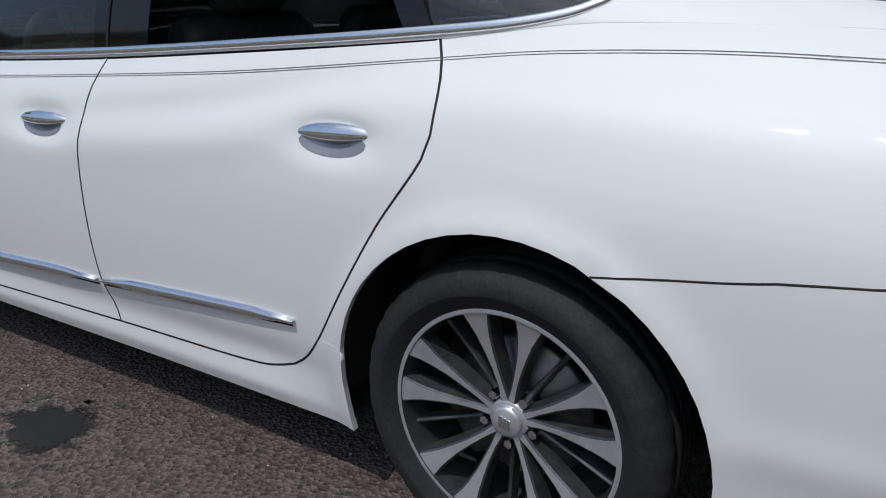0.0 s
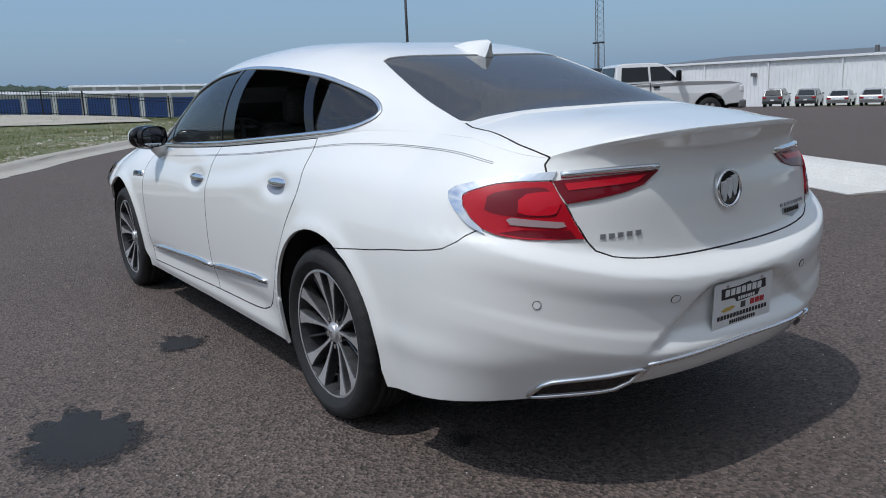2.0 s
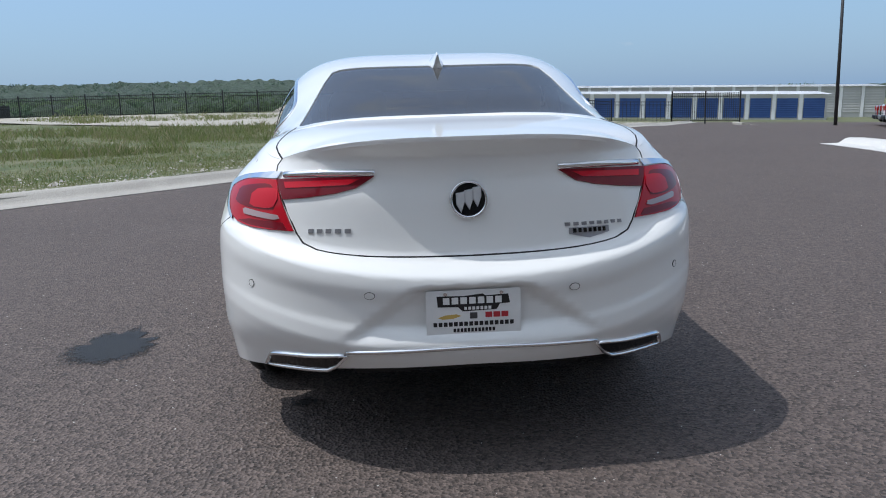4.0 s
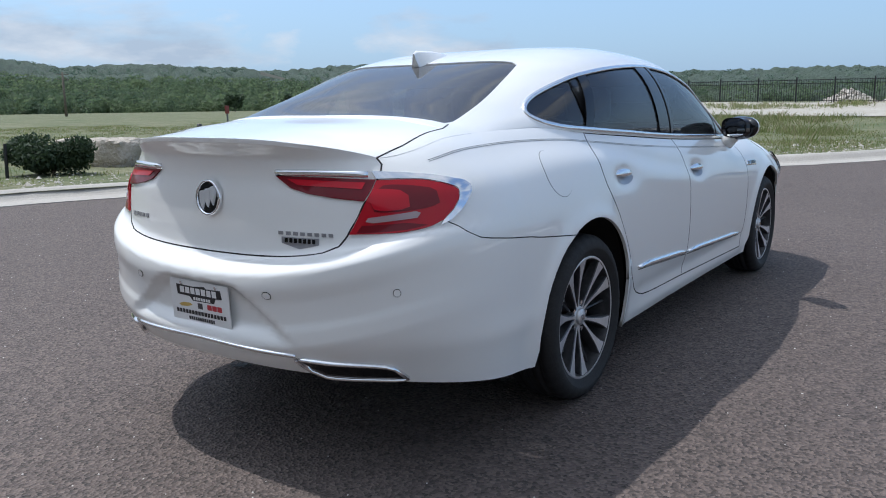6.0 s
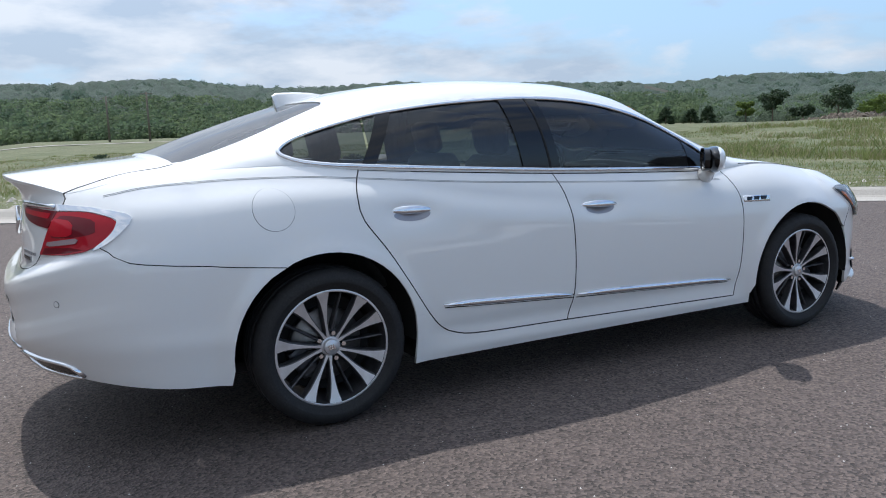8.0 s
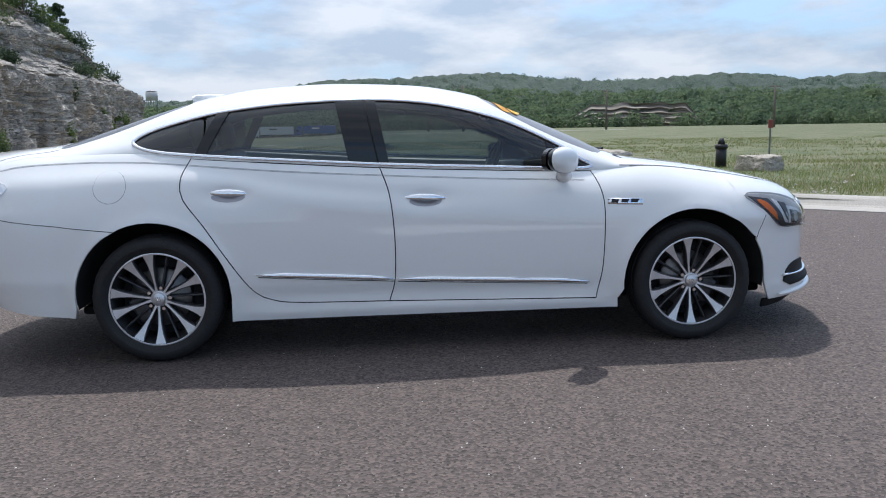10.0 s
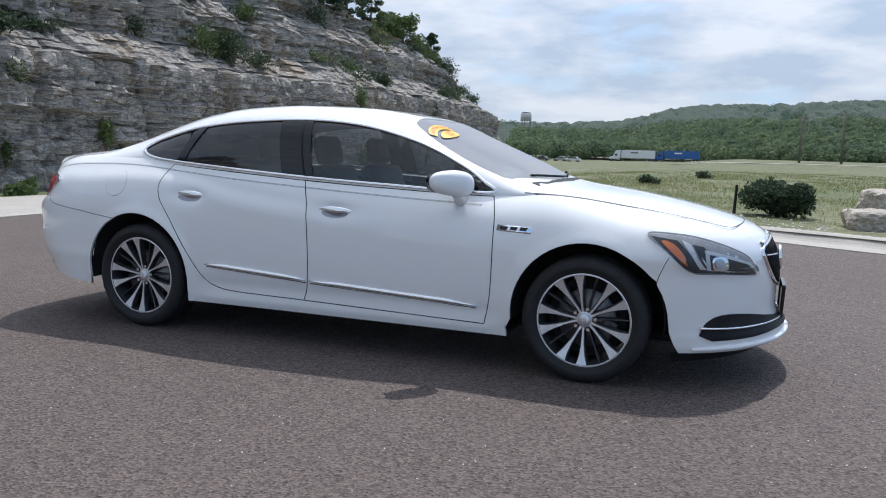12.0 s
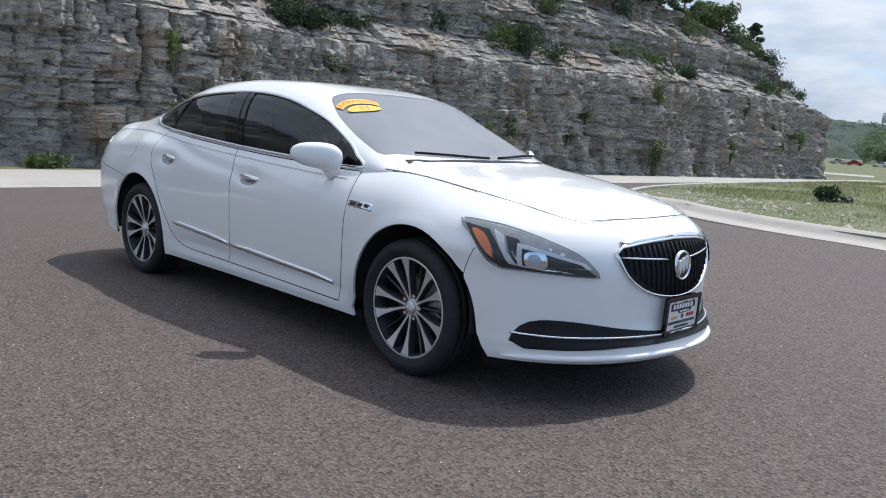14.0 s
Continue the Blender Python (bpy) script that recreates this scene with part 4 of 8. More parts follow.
    skin("amber_reflector", tup(spline([(1.815, 0.778), (1.875, 0.766), (1.925, 0.706), (1.935, 0.662), (1.888, 0.700)], 0.025, True)), place, AMBER, lamp, "amber side reflector", step=0.03, lift=0.006, flange=0.004, out=o)
    skin("reflector", tup(spline([(1.92, 0.785), (1.965, 0.765), (1.985, 0.70), (2.03, 0.64), (1.995, 0.645), (1.965, 0.70)], 0.03, True)), place, BOWL, lamp, step=0.03, lift=0.005, flange=0.003, out=o)
    skin("light_guide", tup(lines([(2.03, 0.735), (2.16, 0.708), (2.30, 0.664), (2.325, 0.636), (2.305, 0.636), (2.285, 0.656), (2.15, 0.694), (2.05, 0.714), (2.05, 0.640), (2.03, 0.640)], 0.03)), place, BOWL, lamp, step=0.03, lift=0.008, flange=0.005, out=o)
    strip("chrome_edge", [(2.06, 0.722), (2.18, 0.69), (2.30, 0.655)], place, o, CHROME, lamp, 0.007, 0.006)
    strip("chrome_edge", [(2.01, 0.70), (2.04, 0.640), (2.14, 0.628), (2.25, 0.618)], place, o, CHROME, lamp, 0.010, 0.008)
    skin("projector", [(2.105 + 0.046 * math.copysign(abs(math.cos(k * math.pi / 10)) ** 0.6, math.cos(k * math.pi / 10)), 0.668 + 0.034 * math.copysign(abs(math.sin(k * math.pi / 10)) ** 0.6, math.sin(k * math.pi / 10))) for k in range(20)], place, CHROME, lamp, "", step=0.03, lift=0.010, flange=0.008, out=o)
    skin("projector_lens", [(2.100 + 0.027 * math.cos(k * math.pi / 10), 0.668 + 0.025 * math.sin(k * math.pi / 10)) for k in range(20)], place, material("projector_glass", (0.62, 0.65, 0.68), 0.05, 0.0, Coat_Weight=1.0), lamp, step=0.03, lift=0.016, flange=0.008, out=o)
    skin("lens", HEADLAMP, place, LENS_GLASS, lamp, step=0.04, lift=0.019, flange=0.015, out=o)
    # parking sensors
    for su, sz in ((tail_u(0.722, 0.627), 0.627), (tail_u(0.33, 0.603), 0.603)):
        ring = [(su + 0.013 * math.cos(k * math.pi / 8), sz + 0.012 * math.sin(k * math.pi / 8)) for k in range(16)]
        sensor = skin("parking_sensor", ring, place, PAINT, car, step=0.02, lift=0.0015, flange=0.003, out=o)
        strip("sensor_ring", ring, place, o, UNDER, sensor, 0.002, 0.002, closed=True)
    # exhaust outlets
    EX = spline([(-2.475, 0.330), (-2.51, 0.372), (-2.57, 0.386), (-2.70, 0.394), (-2.80, 0.402), (-2.77, 0.360), (-2.735, 0.336), (-2.60, 0.330)], 0.03, True)
    exhaust = skin("exhaust_outlet", EX, place, GLOSS_BLACK, car, "black exhaust outlet with chrome frame", step=0.03, lift=0.004, flange=0.01, out=o)
    strip("exhaust_frame", EX, place, o, CHROME, exhaust, 0.013, 0.014, closed=True)
    # front lower intake and its chrome blade
    LOW = spline([(1.985, 0.300), (2.043, 0.370), (2.123, 0.402), (2.27, 0.398), (2.46, 0.366), (2.62, 0.342), (2.76, 0.336)], 0.03) + tup(lines([(2.76, 0.334), (2.76, 0.292), (2.455, 0.288), (2.218, 0.277), (2.04, 0.272)], 0.03, False))
    intake = skin("lower_intake", LOW, place, BLACK_PLASTIC, front_bumper, "black lower intake", step=(0.04, 0.012), lift=0.008, flange=0.008, out=o)
    strip("chrome_blade", spline([(2.0, 0.340), (2.13, 0.333), (2.455, 0.321), (2.69, 0.316), (2.757, 0.316)], 0.05), place, o, CHROME, intake, 0.014, 0.022)
    skin("air_dam", lines([(1.87, 0.20), (2.3, 0.205), (2.76, 0.215), (2.76, 0.165), (2.3, 0.15), (1.9, 0.15)], 0.05), place, BLACK_PLASTIC, car, "black plastic air dam", step=0.05, lift=-0.012, flange=0.01, out=o)
    strip("bumper_lip", spline([(1.95, 0.232), (2.2, 0.238), (2.5, 0.245), (2.757, 0.250)], 0.05), place, o, PAINT, front_bumper, 0.03, 0.022, taper=True)
strip("rear_chrome_bar", [(u, 0.412 + 0.01 * (XR - u - 0.86) / 0.24) for u in np.linspace(-2.80, XR - ARC, 8)] + [(2 * (XR - ARC) - u, 0.412 + 0.01 * (XR - u - 0.86) / 0.24) for u in np.linspace(XR - ARC, -2.80, 8)][1:], flank, -1, CHROME, car, 0.013, 0.008, "thin chrome bar on the bumper")

hood_line = [(x, belt_y(x) - 0.008) for x in np.linspace(1.07, 1.85, 14)] + tup(spline([(1.86, belt_y(1.86) - 0.01), (2.0, 0.585), (2.10, 0.545), (2.145, 0.50), (2.178, 0.36), (2.198, 0.18), (2.205, 0.0)], 0.05))
strip("hood_joint", hood_line + [(x, -y) for x, y in hood_line[::-1]][1:], deck, 1, UNDER, hood, 0.005, 0.0010, lift=0.0014)

# grille
GR_HALF = spline([(2.759, 0.757), (2.60, 0.748), (2.466, 0.729)], 0.03) + spline([(2.435, 0.705), (2.475, 0.606), (2.56, 0.536), (2.66, 0.503), (2.759, 0.492)], 0.03)
GR = tup(GR_HALF) + [(2 * (XF + ARC) - u, z) for u, z in tup(GR_HALF)[::-1]]
grille = skin("grille", GR, flank, BLACK_PLASTIC, front_bumper, "black waterfall grille with chrome surround", step=0.04, lift=0.003, flange=0.004, out=-1)
strip("grille_surround", GR, flank, -1, CHROME, grille, 0.017, 0.016, "chrome surround", closed=True)
crest = [(u, z + 0.014) for u, z in GR if z > 0.728]
strip("grille_crest", crest, flank, -1, CHROME, grille, 0.030, 0.012, "wide chrome crest above the grille", taper=True)
for k in range(-11, 12):
    u = XF + ARC - 0.33 * k / 12
    top = 0.745 - 0.02 * abs(k) / 11
    bottom = 0.50 + 0.17 * (abs(k) / 11) ** 2.2
    strip("grille_slat", [(u, z) for z in np.linspace(bottom, top, 6)], flank, -1, BLACK_PLASTIC, grille, 0.008, 0.014)
for s in (1, -1):
    q = [(XF + ARC - s * d, 0.664 + 0.024 * (d / 0.31)) for d in np.linspace(0.06, 0.31, 9)]
    strip("grille_wing", q, flank, -1, CHROME, grille, 0.014, 0.016, taper=True)


SILVER = material("emblem_silver", (0.68, 0.69, 0.71), 0.3, 0.45)


def emblem(parent, x, z, r, face):
    """A round badge with a chrome ring and three slanted shields."""
    m = Matrix.Translation((x, 0, z)) @ Matrix.Rotation(radians(90 * face), 4, "Z") @ Matrix.Rotation(radians(-4), 4, "X")
    bm = bmesh.new()
    lathe(bm, [(r, 0.0), (r, -0.010), (r * 0.95, -0.016), (r * 0.86, -0.014), (r * 0.85, -0.008)], 40)
    bm.transform(m)
    ring = part("emblem", bm, CHROME, parent, "round chrome emblem with three shields", True)
    bm = bmesh.new()
    lathe(bm, [(r * 0.87, -0.009), (0, -0.0095)], 40)
    bm.transform(m)
    part("emblem_field", bm, GLOSS_BLACK, ring)
    for k in (-1, 0, 1):
        bm = bmesh.new()
        c = (k * 0.43 * r, 0.13 * r * k)
        pts = [(-0.24, 0.48), (0.22, 0.54), (0.25, 0.05), (0.03, -0.56), (-0.23, -0.12)]
        lo = [bm.verts.new((c[0] + a * r, -0.009, c[1] + b * r)) for a, b in pts]
        hi = [bm.verts.new((c[0] + a * r * 0.8, -0.016, c[1] + b * r * 0.85)) for a, b in pts]
        bm.faces.new(hi)
        for i in range(5):
            bm.faces.new((lo[i], lo[(i + 1) % 5], hi[(i + 1) % 5], hi[i]))
        bmesh.ops.recalc_face_normals(bm, faces=bm.faces)
        bm.transform(m)
        part("shield", bm, SILVER, ring)
    return ring


emblem(trunk, -2.562, 0.890, 0.062, -1)
emblem(grille, 2.405, 0.640, 0.072, 1)
bars("chrome_letters", SATIN, trunk, flank, -1, 0, tail_u(0.375, 0.80), tail_u(0.525, 0.80), 0.800, 0.014, 5)
bars("chrome_letters", SATIN, trunk, mirrored(flank), 1, 0, tail_u(0.31, 0.795), tail_u(0.52, 0.795), 0.794, 0.011, 8)
skin("dealer_badge", lines([(tail_u(0.33, 0.77), 0.782), (tail_u(0.47, 0.77), 0.782), (tail_u(0.47, 0.77), 0.762), (tail_u(0.40, 0.75), 0.746), (tail_u(0.33, 0.77), 0.762)], 0.02), mirrored(flank), SATIN, trunk, "small dark dealer badge", step=0.02, lift=0.002, flange=0.002, out=1)
bars("badge_letters", GLOSS_BLACK, trunk, mirrored(flank), 1, 0, tail_u(0.34, 0.77), tail_u(0.46, 0.77), 0.772, 0.014, 7, 0.004)

# number plates
PLATE_WHITE = mottled("plate_white", (0.78, 0.78, 0.77), (0.72, 0.72, 0.71), 12, 0.35)
INK = material("plate_black", (0.012, 0.012, 0.014), 0.4)
GOLD = material("plate_gold", (0.55, 0.38, 0.10), 0.4)
RED_INK = material("plate_red", (0.45, 0.03, 0.04), 0.4)


def number_plate(name, m, parent, framed):
    """A dealer's plate: banner, three marks and rows of plain bars. Faces -y of its own."""
    def slab(label, pts, y, mat, thick=0.001, owner=None):
        bm = bmesh.new()
        a = [bm.verts.new((px, -y, pz)) for px, pz in pts]
        b = [bm.verts.new((px, -y + thick, pz)) for px, pz in pts]
        bm.faces.new(a)
        bm.faces.new(b[::-1])
        for i in range(len(pts)):
            j = (i + 1) % len(pts)
            bm.faces.new((b[i], b[j], a[j], a[i]))
        bmesh.ops.recalc_face_normals(bm, faces=bm.faces)
        bm.transform(m)
        return part(label, bm, mat, owner or parent)
    def rounded(w, h, r, cx=0, cz=0):
        return [(cx + sx * (w - r) + r * math.cos(t), cz + sz * (h - r) + r * math.sin(t)) for sx, sz, t0 in ((1, 1, 0), (-1, 1, 90), (-1, -1, 180), (1, -1, 270)) for t in [radians(t0 + k * 30) for k in range(4)]]
    plate = slab(name, rounded(0.1525, 0.076, 0.008), 0.002, PLATE_WHITE, 0.002)
    tagged(plate, "white dealer plate with a dark banner")
    rect = lambda x0, z0, x1, z1: [(x0, z0), (x1, z0), (x1, z1), (x0, z1)]
    slab("banner", [(-0.115, 0.022), (-0.05, 0.020), (-0.035, 0.005), (0.075, 0.008), (0.085, 0.026), (0.118, 0.028), (0.112, 0.058), (0.04, 0.055), (0.03, 0.062), (-0.03, 0.056), (-0.118, 0.058)], 0.003, INK, owner=plate)
    for k in range(7):
        slab("banner_letter", rect(-0.098 + k * 0.028, 0.030, -0.077 + k * 0.028, 0.052), 0.004, PLATE_WHITE, owner=plate)
    for k in range(7):
        slab("banner_letter", rect(-0.030 + k * 0.013, 0.010, -0.021 + k * 0.013, 0.020), 0.004, PLATE_WHITE, owner=plate)
    slab("gold_mark", [(-0.115, -0.014), (-0.09, -0.006), (-0.055, -0.004), (-0.04, -0.010), (-0.065, -0.018), (-0.10, -0.020)], 0.003, GOLD, owner=plate)
    slab("grey_mark", rect(-0.012, -0.020, 0.012, 0.0), 0.003, DARK_ALLOY, owner=plate)
    for k in range(3):
        slab("red_mark", rect(0.038 + k * 0.026, -0.018, 0.060 + k * 0.026, 0.0), 0.003, RED_INK, owner=plate)
    for k in range(16):
        slab("text_bar", rect(-0.130 + k * 0.0165, -0.044, -0.118 + k * 0.0165, -0.030), 0.003, INK, owner=plate)
    for k in range(12):
        slab("text_bar", rect(-0.066 + k * 0.0115, -0.064, -0.058 + k * 0.0115, -0.052), 0.003, INK, owner=plate)
    for sx in (-0.09, 0.09):
        slab("plate_bolt", rounded(0.006, 0.006, 0.005, sx, 0.064), 0.005, CHROME, 0.004, owner=plate)
    if framed:
        ring_o, ring_i = rounded(0.165, 0.092, 0.012), rounded(0.146, 0.070, 0.008)
        bm = bmesh.new()
        for y in (-0.008, 0.010):
            for ring in (ring_o, ring_i):
                for px, pz in ring:
                    bm.verts.new((px, y, pz))
        bm.verts.ensure_lookup_table()
        n = len(ring_o)
        for i in range(n):
            j = (i + 1) % n
            v = bm.verts
            bm.faces.new((v[i], v[j], v[n + j], v[n + i]))
            bm.faces.new((v[i], v[j], v[2 * n + j], v[2 * n + i]))
            bm.faces.new((v[n + i], v[n + j], v[3 * n + j], v[3 * n + i]))
        bmesh.ops.recalc_face_normals(bm, faces=bm.faces)
        bm.transform(m)
        part("plate_frame", bm, GLOSS_BLACK, plate, "black plate frame")
    return plate


number_plate("rear_plate", Matrix.Translation((-2.634, 0, 0.534)) @ Matrix.Rotation(radians(-90), 4, "Z") @ Matrix.Rotation(radians(3), 4, "X"), car, False)
number_plate("front_plate", Matrix.Translation((2.437, 0, 0.408)) @ Matrix.Rotation(radians(90), 4, "Z") @ Matrix.Rotation(radians(2), 4, "X"), car, True)

# shark-fin aerial
verts, faces = [], []
for k in range(13):
    t = k / 12
    x = -1.385 + 0.25 * t
    h = 0.072 * (1 - t) ** 0.75 * min(1, t / 0.06 + 0.85)
    lean = -0.015 * (1 - t)
    w = 0.034 * math.sin(math.pi * min(1, 0.18 + t * 0.82)) ** 0.7
    z0 = roof_z(x) - 0.004
    for a, b in ((-1, 0), (-0.62, 0.35), (-0.22, 0.85), (0, 1), (0.22, 0.85), (0.62, 0.35), (1, 0)):
        verts.append((x + lean * b, a * w, z0 + b * max(h, 0.004)))
for k in range(12):
    faces += [[k * 7 + i, k * 7 + i + 1, k * 7 + i + 8, k * 7 + i + 7] for i in range(6)]
faces += [list(range(7)), [84 + i for i in range(7)][::-1]]
mesh_object("roof_aerial", verts, faces, PAINT, car, "white shark-fin aerial")

# door mirrors
for side in (1, -1):
    mirror = new("door_mirror")
    mirror.parent = car
    def shell():
        """An egg-shaped housing, swept back towards its outer end."""
        bm = bmesh.new()
        bmesh.ops.create_uvsphere(bm, u_segments=36, v_segments=22, radius=1)
        for v in bm.verts:
            p = Vector([math.copysign(abs(c) ** 0.82, c) for c in v.co])
            out, fore = p.y * 0.142, p.x * (0.058 if p.x > 0 else 0.045) * (1 - 0.12 * p.y)
            v.co = (0.70 - 0.64 * out + 0.77 * fore, side * (0.905 + 0.77 * out + 0.64 * fore), 1.034 + p.z * 0.070 * (1 - 0.14 * p.y) - 0.008 * (1 - p.y))
        return bm
    depth_at = lambda f: (f.calc_center_median().x - 0.70) * 0.77 + (abs(f.calc_center_median().y) - 0.905) * 0.64 - 0.010
    for title, mat, text, keep in (("mirror_shell", PAINT, "", 1), ("mirror_back", GLOSS_BLACK, "black mirror housing", -1)):
        bm = shell()
        bmesh.ops.delete(bm, geom=[f for f in bm.faces if depth_at(f) * keep < 0], context="FACES")
        part(title, bm, mat, mirror, text, True)
    bm = bmesh.new()
    ring = [(0.112 * math.copysign(abs(math.cos(t)) ** 0.7, math.cos(t)), 0.055 * math.copysign(abs(math.sin(t)) ** 0.7, math.sin(t))) for t in np.linspace(0, 2 * math.pi, 28, endpoint=False)]
    m = Matrix.Translation((0.664, side * 0.875, 1.029)) @ Matrix.Rotation(radians(39.7 * side), 4, "Z")
    for d, k in ((0.015, 1.1), (-0.012, 1.1), (-0.012, 0.98), (0.0, 0.97)):
        for a, b in ring:
            bm.verts.new(m @ Vector((d, a * k, b * k)))
    bm.verts.ensure_lookup_table()
    n = len(ring)
    for layer in range(3):
        for i in range(n):
            j = (i + 1) % n
            bm.faces.new([bm.verts[layer * n + i], bm.verts[layer * n + j], bm.verts[(layer + 1) * n + j], bm.verts[(layer + 1) * n + i]])
    bmesh.ops.recalc_face_normals(bm, faces=bm.faces)
    part("mirror_rim", bm, GLOSS_BLACK, mirror, "black mirror rim")
    bm = bmesh.new()
    bm.faces.new([bm.verts.new(m @ Vector((-0.002, a * 0.98, b * 0.98))) for a, b in ring])
    part("mirror_glass", bm, material("mirror", (0.75, 0.78, 0.8), 0.02, 1.0), mirror, "mirror glass")
    bm = bmesh.new()
    cylinder(bm, (0.735, side * 0.81, 0.935), (0.715, side * 0.875, 0.99), 0.045, 0.03, 14)
    part("mirror_foot", bm, PAINT, mirror, "", True)

# black pillars, glass dividers
for side in (1, -1):
    def post(name, xs_low, xs_top, mat, lift):
        (a, b), (c, d) = xs_low, xs_top
        q = []
        for t in np.linspace(0.0, 1.0, 8):
            q.append(t)
        zl = lambda x: belt_z(x) + 0.014
        def at(x0, x1, t):
            zt = np.interp(x1, [p[0] for p in sorted(DLO_TOP)], [p[1] for p in sorted(DLO_TOP)]) - 0.006
            x = x0 + (x1 - x0) * t
            z = zl(x0) + (zt - zl(x0)) * t
            return (x, side * crown_s_z(x, z))
        outline = [at(a, c, t) for t in q] + [at(b, d, t) for t in q[::-1]]
        return skin(name, outline, crown, mat, car, step=0.05, lift=lift, flange=0.004)
    DLO_TOP = [p for p in DLO_XZ if p[1] > 1.13 or p[0] > 0.8][1:]
    post("centre_pillar", (-0.43, -0.215), (-0.50, -0.285), GLOSS_BLACK, 0.001)
    post("pillar_joint", (-0.278, -0.268), (-0.350, -0.340), UNDER, 0.004)
    post("rear_divider", (-1.245, -1.185), (-1.13, -1.06), GLOSS_BLACK, 0.001)
    post("front_divider", (0.66, 0.885), (0.655, 0.68), GLOSS_BLACK, -0.003)

# windscreen sticker: two yellow shapes with lettering
YELLOW = material("sticker_yellow", (0.85, 0.45, 0.02), 0.5)
RED_BROWN = material("sticker_ink", (0.42, 0.07, 0.02), 0.5)
ws_at = lambda a, b: crown(a, crown_s_y(a, b))
band = [(0.385 + 0.035 * math.cos(t) - 0.03, -0.42 + 0.165 * math.sin(t)) for t in np.linspace(-1.25, 1.25, 12)]
sticker = skin("windscreen_sticker", [(0.455 - 0.055 * math.cos(t), -0.43 + 0.165 * math.sin(t)) for t in np.linspace(-1.3, 1.3, 12)] + [(0.505 - 0.05 * math.cos(t), -0.43 + 0.15 * math.sin(t)) for t in np.linspace(1.2, -1.2, 12)], ws_at, YELLOW, car, "yellow sale sticker on the windscreen", step=0.03, lift=0.002, flange=0)
skin("sticker_oval", [(0.512 + 0.038 * math.cos(t), -0.43 + 0.125 * math.sin(t)) for t in np.linspace(0, 2 * math.pi, 24, endpoint=False)], ws_at, YELLOW, sticker, step=0.03, lift=0.003, flange=0)


def wrap_text(body, size, centre, name, mat, parent, turn=0.0):
    """Letters of the built-in font laid on the windscreen; centre is x, y of the glass."""
    fc = bpy.data.curves.new(name, "FONT")
    fc.body, fc.size, fc.align_x, fc.align_y, fc.resolution_u = body, size, "CENTER", "CENTER", 3
    tmp = bpy.data.objects.new(name, fc)
    scene.collection.objects.link(tmp)
    me = bpy.data.meshes.new_from_object(tmp.evaluated_get(bpy.context.evaluated_depsgraph_get()))
    bpy.data.objects.remove(tmp)
    for v in me.vertices:
        a, b = v.co.x, v.co.y
        x, y = centre[0] - b * 0.85 + turn * (a * a), centre[1] + a
        p, n = on(ws_at, [(x, y)], 0.0045, 1)
        v.co = p[0]
    me.materials.clear()
    me.materials.append(mat)
    ob = new(name, me)
    ob.parent = parent
    return ob


wrap_text("17", 0.085, (0.512, -0.43), "sticker_number", RED_BROWN, sticker)
wrap_text("EXTRA CLEAN", 0.044, (0.428, -0.43), "sticker_words", RED_BROWN, sticker, 1.2)

# wipers and cowl
skin("cowl", [(1.07, crown_s_y(1.07, 0.6)), (1.13, crown_s_y(1.13, 0.3)), (1.145, 0.0), (1.13, -crown_s_y(1.13, 0.3)), (1.07, -crown_s_y(1.07, 0.6)), (1.125, -crown_s_y(1.125, 0.62)), (1.17, -crown_s_y(1.17, 0.3)), (1.185, 0.0), (1.17, crown_s_y(1.17, 0.3)), (1.125, crown_s_y(1.125, 0.62))], crown, BLACK_PLASTIC, car, "black cowl", step=0.05, lift=0.001, flange=0.01)
for y0, y1 in ((-0.50, 0.02), (0.10, 0.60)):
    p = []
    for t in np.linspace(0, 1, 9):
        y = y0 + (y1 - y0) * t
        x = 1.122 - 0.15 * (y / 0.66) ** 2 - 0.010 * math.sin(math.pi * t)
        p.append(np.array(ws_at(x, y)) + (0.004, 0, 0.006))
    ribbon("wiper", p, BLACK_PLASTIC, car, 0.011, 0.010, up=(0.3, 0, 0.95), label="black wiper blade")

# cabin: seats, dash, steering wheel, lining
def seat(x, y, width, rows):
    s = new("seat")
    s.parent = car
    def cushion(name, lo, hi, m, bevel=0.05):
        bm = box(bmesh.new(), lo, hi, bevel)
        bm.transform(m)
        part(name, bm, LEATHER, s, "", True)
    cushion("seat_cushion", (-0.25, -width / 2, 0.0), (0.27, width / 2, 0.16), Matrix.Translation((x, y, 0.42)) @ Matrix.Rotation(radians(-8), 4, "Y"))
    cushion("seat_back", (-0.07, -width / 2, 0.0), (0.07, width / 2, 0.62), Matrix.Translation((x - 0.25, y, 0.50)) @ Matrix.Rotation(radians(-20), 4, "Y"), 0.06)
    for hy in ([0] if width < 0.7 else [-0.37, 0.37]):
        cushion("headrest", (-0.05, -0.13, 0.0), (0.05, 0.13, 0.19), Matrix.Translation((x - 0.455, y + hy, 1.085)) @ Matrix.Rotation(radians(-12), 4, "Y"), 0.045)
for y in (0.37, -0.37):
    seat(0.12, y, 0.52, 1)
seat(-0.80, 0.0, 1.24, 2)
bm = bmesh.new()
box(bm, (0.55, -0.70, 0.60), (1.12, 0.70, 0.90), 0.06)
box(bm, (0.60, 0.18, 0.88), (0.92, 0.56, 0.965), 0.03)
part("dashboard", bm, CABIN, car, "", True)
bm = bmesh.new()
lathe(bm, [(0.185 + 0.015 * math.cos(t), 0.015 * math.sin(t)) for t in np.linspace(0, 2 * math.pi, 9)], 32, "Z")
